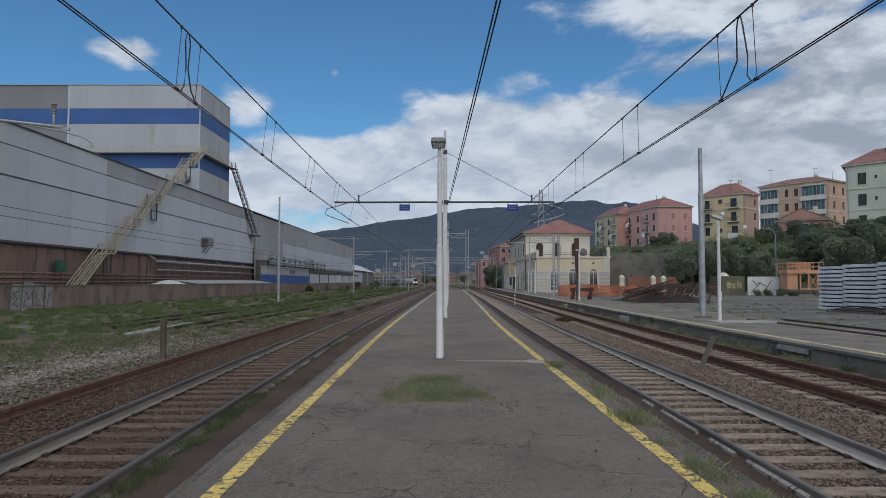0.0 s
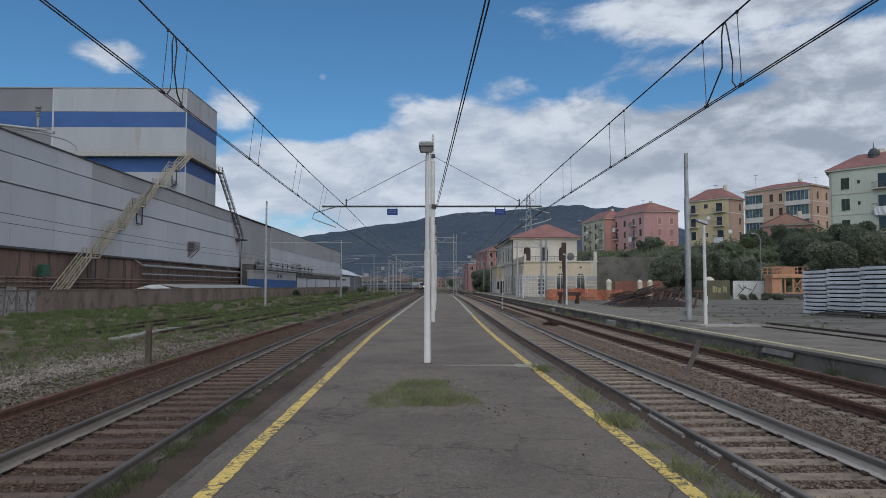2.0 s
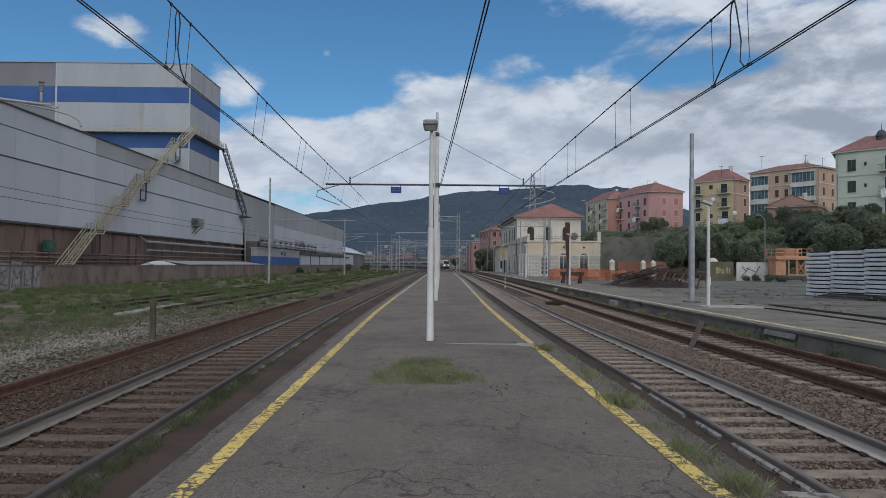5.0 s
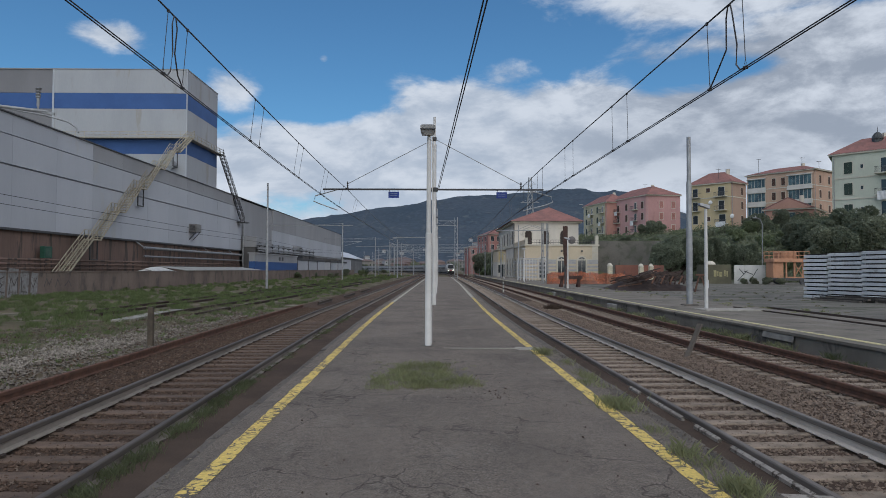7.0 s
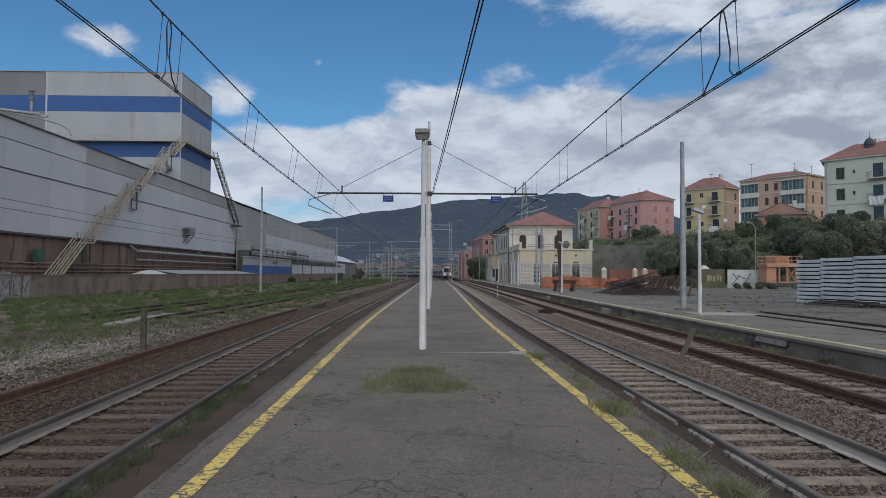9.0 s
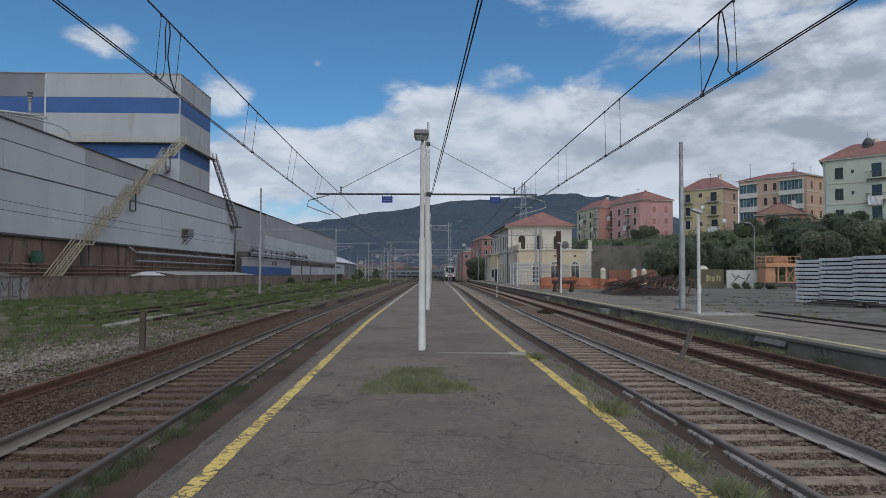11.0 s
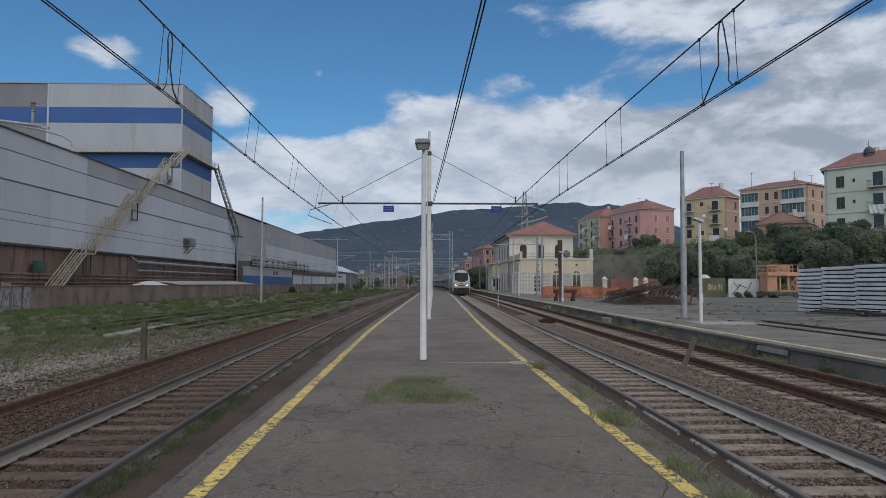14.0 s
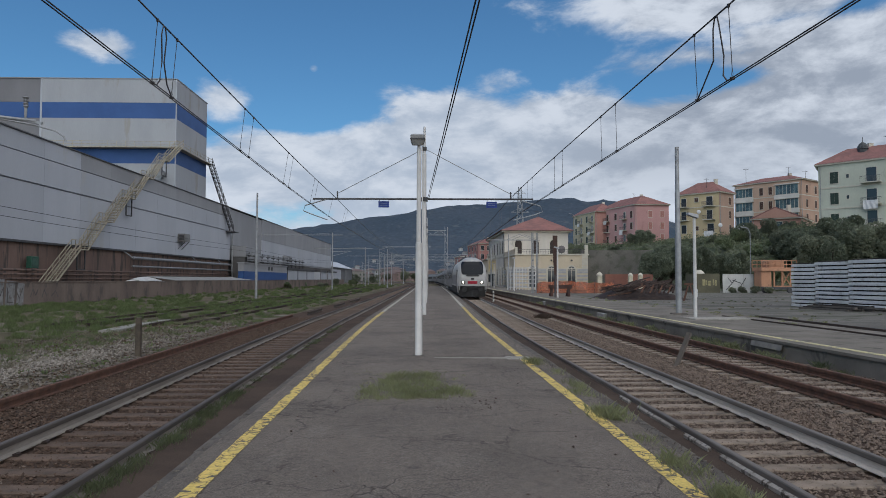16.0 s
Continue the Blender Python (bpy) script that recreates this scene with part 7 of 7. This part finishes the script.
def make_plants():
    kinds = [plant("tree", "dark leafy tree on the bank", "tree", 1, 6.5, 3.4, 1.6, 10500, .165, LEAF["dark_leaf"], "bank trees"),
             plant("tree", "olive-green leafy tree on the bank", "tree", 2, 5.6, 3.2, 1.2, 9800, .16, LEAF["olive_leaf"], "bank trees"),
             plant("shrub", "dense dark green shrub on the bank", "shrub", 3, 3.6, 2.6, .3, 8000, .145, LEAF["dark_leaf"], "bank shrubs"),
             plant("shrub", "fresh green shrub on the bank", "shrub", 4, 3.0, 2.3, .2, 7200, .14, LEAF["green_leaf"], "bank shrubs"),
             plant("shrub", "low olive shrub at the foot of the bank", "shrub", 5, 2.0, 1.9, .1, 5000, .12, LEAF["olive_leaf"], "bank shrubs")]
    rng = random.Random(21)
    used = set()

    def put(k, x, y, z, s=1.0):
        m = pose(x, y, z, 0, 0, rng.uniform(0, 360)) @ Matrix.Scale(s, 4)
        if k not in used:
            kinds[k].matrix_basis = m
            used.add(k)
        else:
            o = copy_thing(kinds[k], m)
            o.scale = (s, s, s)

    # rows on the slope
    for x in range(47, 106, 3):
        for y0 in (97, 103, 109, 116, 124):
            xx, yy = x + rng.uniform(-1.5, 1.5), y0 + rng.uniform(-2.5, 2.5)
            if yy > 112 and xx > 66:
                continue
            if xx < 58:
                put(rng.choice((3, 4, 4)), xx, yy, bank_height(xx, yy) - .2, rng.uniform(.45, .75))
                continue
            put(rng.choice((1, 2, 2, 3, 4) if yy > 100 else (2, 3, 4, 4)), xx, yy, bank_height(xx, yy) - .2, rng.uniform(.7, 1.0) * (.7 if yy > 112 else 1))
    for x in range(72, 104, 4):
        put(rng.choice((0, 1)), x + rng.uniform(-1, 1), 103 + rng.uniform(-2, 2), bank_height(x, 103) + .3, rng.uniform(1.2, 1.5))
    for x, y, q in ((58.5, 102, 1.2), (61, 101, 1.3), (64, 102, 1.4), (67, 100, 1.5), (70, 102, 1.5), (60, 106, 1.3), (66, 107, 1.5)):
        put(rng.choice((0, 1)), x, y, bank_height(x, y) - .2, q)
    # above and beside the retaining wall
    for x in range(31, 62, 3):
        for y0 in (133, 139, 147):
            xx, yy = x + rng.uniform(-1.2, 1.2), y0 + rng.uniform(-1.5, 2)
            put(rng.choice((2, 3, 4, 4)), xx, yy, bank_height(xx, yy) - .4, rng.uniform(.3, .5))
    for x, y, s in ((35.6, 103, 1.0), (38.2, 105, 1.2), (41.2, 104, 1.15), (44.2, 107, 1.15), (40.0, 110, 1.25), (47, 104, 1.0)):
        put(0, x, y, -.1, s)
    for x, y in ((69, 150), (78, 152), (86, 150), (92, 148), (66, 138), (72, 133)):
        put(rng.choice((0, 1, 2)), x, y, bank_height(x, y) - .3, rng.uniform(.5, .7))
    put(0, 48.6, 150, bank_height(48.6, 150) - .9, .8)
    put(1, 46.6, 151, bank_height(46.6, 151) - .9, .62)
    for x, y, q in ((13.3, 197, 1.1), (14.9, 194, 1.15), (16.8, 192.5, 1.0)):
        put(rng.choice((0, 1)), x, y, -.3, q)
    # weeds at the huts, plants near the far tracks
    for x, y in ((37.5, 82.6), (38.6, 82.4), (41.0, 80.6), (39.8, 81)):
        put(4, x, y, -.05, rng.uniform(.3, .45))
    for k in range(14):
        y = 150 + 9 * k
        put(rng.choice((0, 2, 3)), 12.5 + .02 * y + rng.uniform(1.5, 5) + course(y) - .5, y + 30, -.3, rng.uniform(.6, 1.0))
    for k in range(9):
        put(rng.choice((2, 3)), 13.2 + rng.uniform(0, 2.6), 184 + 4 * k, -.3, rng.uniform(.75, 1.1))
    for k in range(16):
        put(rng.choice((2, 3, 4)), -22 - rng.uniform(0, 10), 150 + 14 * k, -.5, rng.uniform(.3, .6))
    for k in range(40):
        y = rng.uniform(480, 640)
        put(rng.choice((0, 1, 2)), rng.uniform(-.22, .14) * y, y, -.6, rng.uniform(.9, 1.4))


make_plants()


def scatter_stones(name, material, label, areas, seed):
    """Loose stones as one heap of small crooked lumps."""
    rng = np.random.default_rng(seed)
    base = np.array([(1, 0, 0), (-1, 0, 0), (0, 1, 0), (0, -1, 0), (0, 0, .8), (0, 0, -.8)], float)
    tri = np.array([(0, 2, 4), (2, 1, 4), (1, 3, 4), (3, 0, 4), (2, 0, 5), (1, 2, 5), (3, 1, 5), (0, 3, 5)])
    vs, n = [], 0
    for x0, x1, y0, y1, z, count, r0, r1, skip in areas:
        x = rng.uniform(x0, x1, count)
        y = y0 + (y1 - y0) * rng.random(count) ** 1.5
        keep = np.ones(count, bool)
        for a, b in skip:
            keep &= ~((x > a) & (x < b))
        x, y = x[keep], y[keep]
        m = len(x)
        r = rng.uniform(r0, r1, m)
        ang = rng.uniform(0, 6.28, m)
        lump = base[None] * rng.uniform(.6, 1.25, (m, 6, 1)) + rng.normal(0, .16, (m, 6, 3))
        lump *= r[:, None, None]
        c, s = np.cos(ang), np.sin(ang)
        X = lump[..., 0] * c[:, None] - lump[..., 1] * s[:, None] + x[:, None] + np.array([shift(a, b) for a, b in zip(x, y)])[:, None]
        Y = lump[..., 0] * s[:, None] + lump[..., 1] * c[:, None] + y[:, None]
        Z = lump[..., 2] + z + r[:, None] * rng.uniform(-.2, .35, (m, 1))
        vs.append(np.stack([X, Y, Z], -1).reshape(-1, 3))
        n += m
    v = np.concatenate(vs)
    f = (tri[None] + 6 * np.arange(n)[:, None, None]).reshape(-1, 3)
    ob = raw(name, v.tolist(), f.tolist(), material)
    tagged(ob, label, "gravel", kind="stuff")


RAILS_L = ((LEFT_TRACK - .83, LEFT_TRACK - .67), (LEFT_TRACK + .67, LEFT_TRACK + .83))
RAILS_R = ((RIGHT_TRACK - .83, RIGHT_TRACK - .67), (RIGHT_TRACK + .67, RIGHT_TRACK + .83))
RAILS_S = ((SIDING - .83, SIDING - .67), (SIDING + .67, SIDING + .83))
scatter_stones("ballast", STONE, "rusty brown crushed stone ballast beside the rails", (
    (-4.5, -3.2, 3.5, 34, BED_Z + .005, 12000, .014, .03, RAILS_L),
    (-6.9, -4.75, 4, 36, BED_Z + .01, 22000, .015, .034, RAILS_L)), 4)
scatter_stones("ballast", STONEGREY, "grey-brown crushed stone ballast between the rails", (
    (3.4, 4.75, 4, 36, BED_Z + .005, 12500, .014, .03, RAILS_R),
    (4.95, 6.9, 4.5, 44, BED_Z + .01, 26000, .014, .033, RAILS_R),
    (7.0, 9.5, 7, 46, BED_Z + .01, 17000, .015, .034, RAILS_S)), 5)
scatter_stones("pale_gravel", PALE_STONE, "pale loose stones on the ground beside the track", (
    (-14, -6.9, 8.5, 26, FIELD_Z + .02, 2600, .02, .055, ()),
    (-9.5, -6.9, 12, 34, FIELD_Z + .03, 2500, .02, .05, ()),
    (2.18, 2.68, 3.6, 15, -.025, 2600, .006, .017, ()),
    (-2.1, -1.83, 4, 14, -.03, 900, .005, .014, ())), 6)
scatter_stones("white_gravel", WHITESTONE, "bleached white pebbles strewn between grass and track", (
    (-11.6, -8.3, 12.5, 22, FIELD_Z + .03, 1300, .018, .046, ()),
    (-10.8, -8.0, 17, 34, FIELD_Z + .03, 1300, .02, .05, ()),
    (-9.6, -8.6, 14, 20, FIELD_Z + .03, 900, .018, .046, ())), 16)
scatter_stones("grit", PALE_STONE, "fine pale grit scattered on the asphalt", (
    (-1.7, 2.05, 3.6, 15, .012, 1500, .003, .0075, ()),), 14)
scatter_stones("litter", EARTH, "dark crumbs of asphalt and soil strewn on the platform", (
    (-1.6, 2.0, 4, 16, .012, 90, .006, .015, ()),
    (.2, 1.1, 8.6, 10.6, .012, 90, .007, .018, ()), (-.9, .9, 9.3, 12.2, .01, 160, .006, .014, ())), 12)
scatter_stones("dark_gravel", STONE, "brown stones strewn over the field edge", ((-13, -6.4, 9, 34, FIELD_Z + .015, 5200, .015, .042, ()),), 8)


def scatter_blades(name, material, label, patches, seed):
    """Grass as single bent blades."""
    rng = np.random.default_rng(seed)
    vs, n = [], 0
    for x0, x1, y0, y1, z, count, h0, h1, w, tuft in patches:
        if tuft:
            k = max(1, count // tuft)
            cx, cy = rng.uniform(x0, x1, k), rng.uniform(y0, y1, k)
            i = rng.integers(0, k, count)
            x, y = cx[i] + rng.normal(0, .02 + h1 * .35, count), cy[i] + rng.normal(0, .02 + h1 * .35, count)
            hs = rng.uniform(.45, 1.0, k)[i]
        else:
            x, y, hs = rng.uniform(x0, x1, count), rng.uniform(y0, y1, count), 1.0
        h = rng.uniform(h0, h1, count) * hs
        a = rng.uniform(0, 6.28, count)
        lean = rng.normal(0, .38, (count, 2)) * h[:, None]
        dx, dy = np.cos(a) * w, np.sin(a) * w
        xc = x + np.array([shift(a, b) for a, b in zip(x, y)])
        p0 = np.stack([xc - dx, y - dy, np.full(count, z)], -1)
        p1 = np.stack([xc + dx, y + dy, np.full(count, z)], -1)
        p2 = np.stack([xc + lean[:, 0] * .4 + dx * .6, y + lean[:, 1] * .4 + dy * .6, z + h * .6], -1)
        p3 = np.stack([xc + lean[:, 0], y + lean[:, 1], z + h], -1)
        vs.append(np.stack([p0, p1, p2, p3], 1).reshape(-1, 3))
        n += count
    v = np.concatenate(vs)
    f = (np.array([[0, 1, 2], [0, 2, 3]])[None] + 4 * np.arange(n)[:, None, None]).reshape(-1, 3)
    tagged(raw(name, v.tolist(), f.tolist(), material), label, "grass", kind="stuff")


scatter_blades("field_grass", GRASS, "fresh green grass and weeds over the field", (
    (-30.8, -12.5, 24, 60, FIELD_Z, 46000, .08, .32, .010, 70),
    (-30.8, -9.5, 45, 120, FIELD_Z, 34000, .12, .38, .022, 80),
    (-30.8, -9, 110, 240, FIELD_Z, 16000, .2, .5, .05, 50),
    (-24, -9.5, 18, 30, FIELD_Z, 16000, .05, .2, .007, 50),
    (-13, -7.5, 26, 70, FIELD_Z, 12000, .06, .25, .014, 50),
    (-15, -7.2, 12, 27, FIELD_Z, 9000, .03, .13, .007, 36)), 9)
scatter_blades("straw_grass", STRAW, "thin pale straw grass at the edge of the field", (
    (-14, -9.2, 12, 27, FIELD_Z, 9000, .04, .17, .005, 40),
    (-12.5, -8.8, 22, 40, FIELD_Z, 5000, .05, .2, .008, 40),
    (14, 34, 24, 60, -.03, 3500, .03, .12, .008, 50)), 19)
scatter_blades("weeds", DRYGRASS, "thin weeds growing along rails and platform edges", (
    (-.5, .4, 10.1, 11.7, .012, 4200, .02, .12, .0018, 60),
    (-.78, .05, 9.35, 10.3, .012, 2600, .015, .11, .0018, 60),
    (-.1, .82, 9.35, 10.2, .012, 2900, .015, .11, .0018, 60),
    (-.95, .9, 9.2, 12.2, .012, 900, .01, .06, .003, 14),
    (2.28, 2.38, 7.7, 8.7, -.02, 700, .05, .2, .0009, 90),
    (2.28, 2.36, 8.1, 8.5, -.02, 160, .1, .3, .0009, 90),
    (2.3, 2.5, 6.9, 7.6, -.03, 120, .05, .14, .0014, 40),
    (2.30, 2.40, 5.75, 6.3, -.02, 420, .05, .17, .0008, 100),
    (2.32, 2.42, 4.95, 5.35, -.02, 500, .05, .16, .0008, 100),
    (2.3, 2.5, 9.6, 12.5, -.03, 700, .04, .15, .003, 60),
    (2.1, 2.4, 13.2, 14.0, -.01, 400, .06, .18, .004, 60),
    (9.15, 9.5, 12, 60, BED_Z, 2600, .06, .3, .006, 110),
    (8.7, 9.3, 14, 40, BED_Z, 1300, .04, .22, .005, 80),
    (13.5, 16, 10, 60, -.02, 3000, .04, .18, .006, 60)), 10)
scatter_blades("dark_weeds", DARKWEED, "low dark weeds at the foot of the rail and on the ballast", (
    (-3.02, -2.88, 3.6, 12, BED_Z + .07, 5200, .03, .13, .003, 60),
    (-3.05, -2.85, 12, 30, BED_Z + .07, 2600, .02, .1, .004, 60),
    (9.15, 9.5, 10, 40, BED_Z, 1300, .05, .24, .005, 130),
    (15, 36, 20, 60, -.03, 2500, .02, .09, .009, 50)), 21)
scatter_blades("dry_bush", TWIG, "dry brown bush growing between the tracks", (
    (6.15, 6.6, 35.3, 35.8, BED_Z, 600, .15, .42, .005, 300),
    (5.95, 6.9, 35.0, 36.1, BED_Z, 400, .08, .25, .006, 60)), 23)

motions()
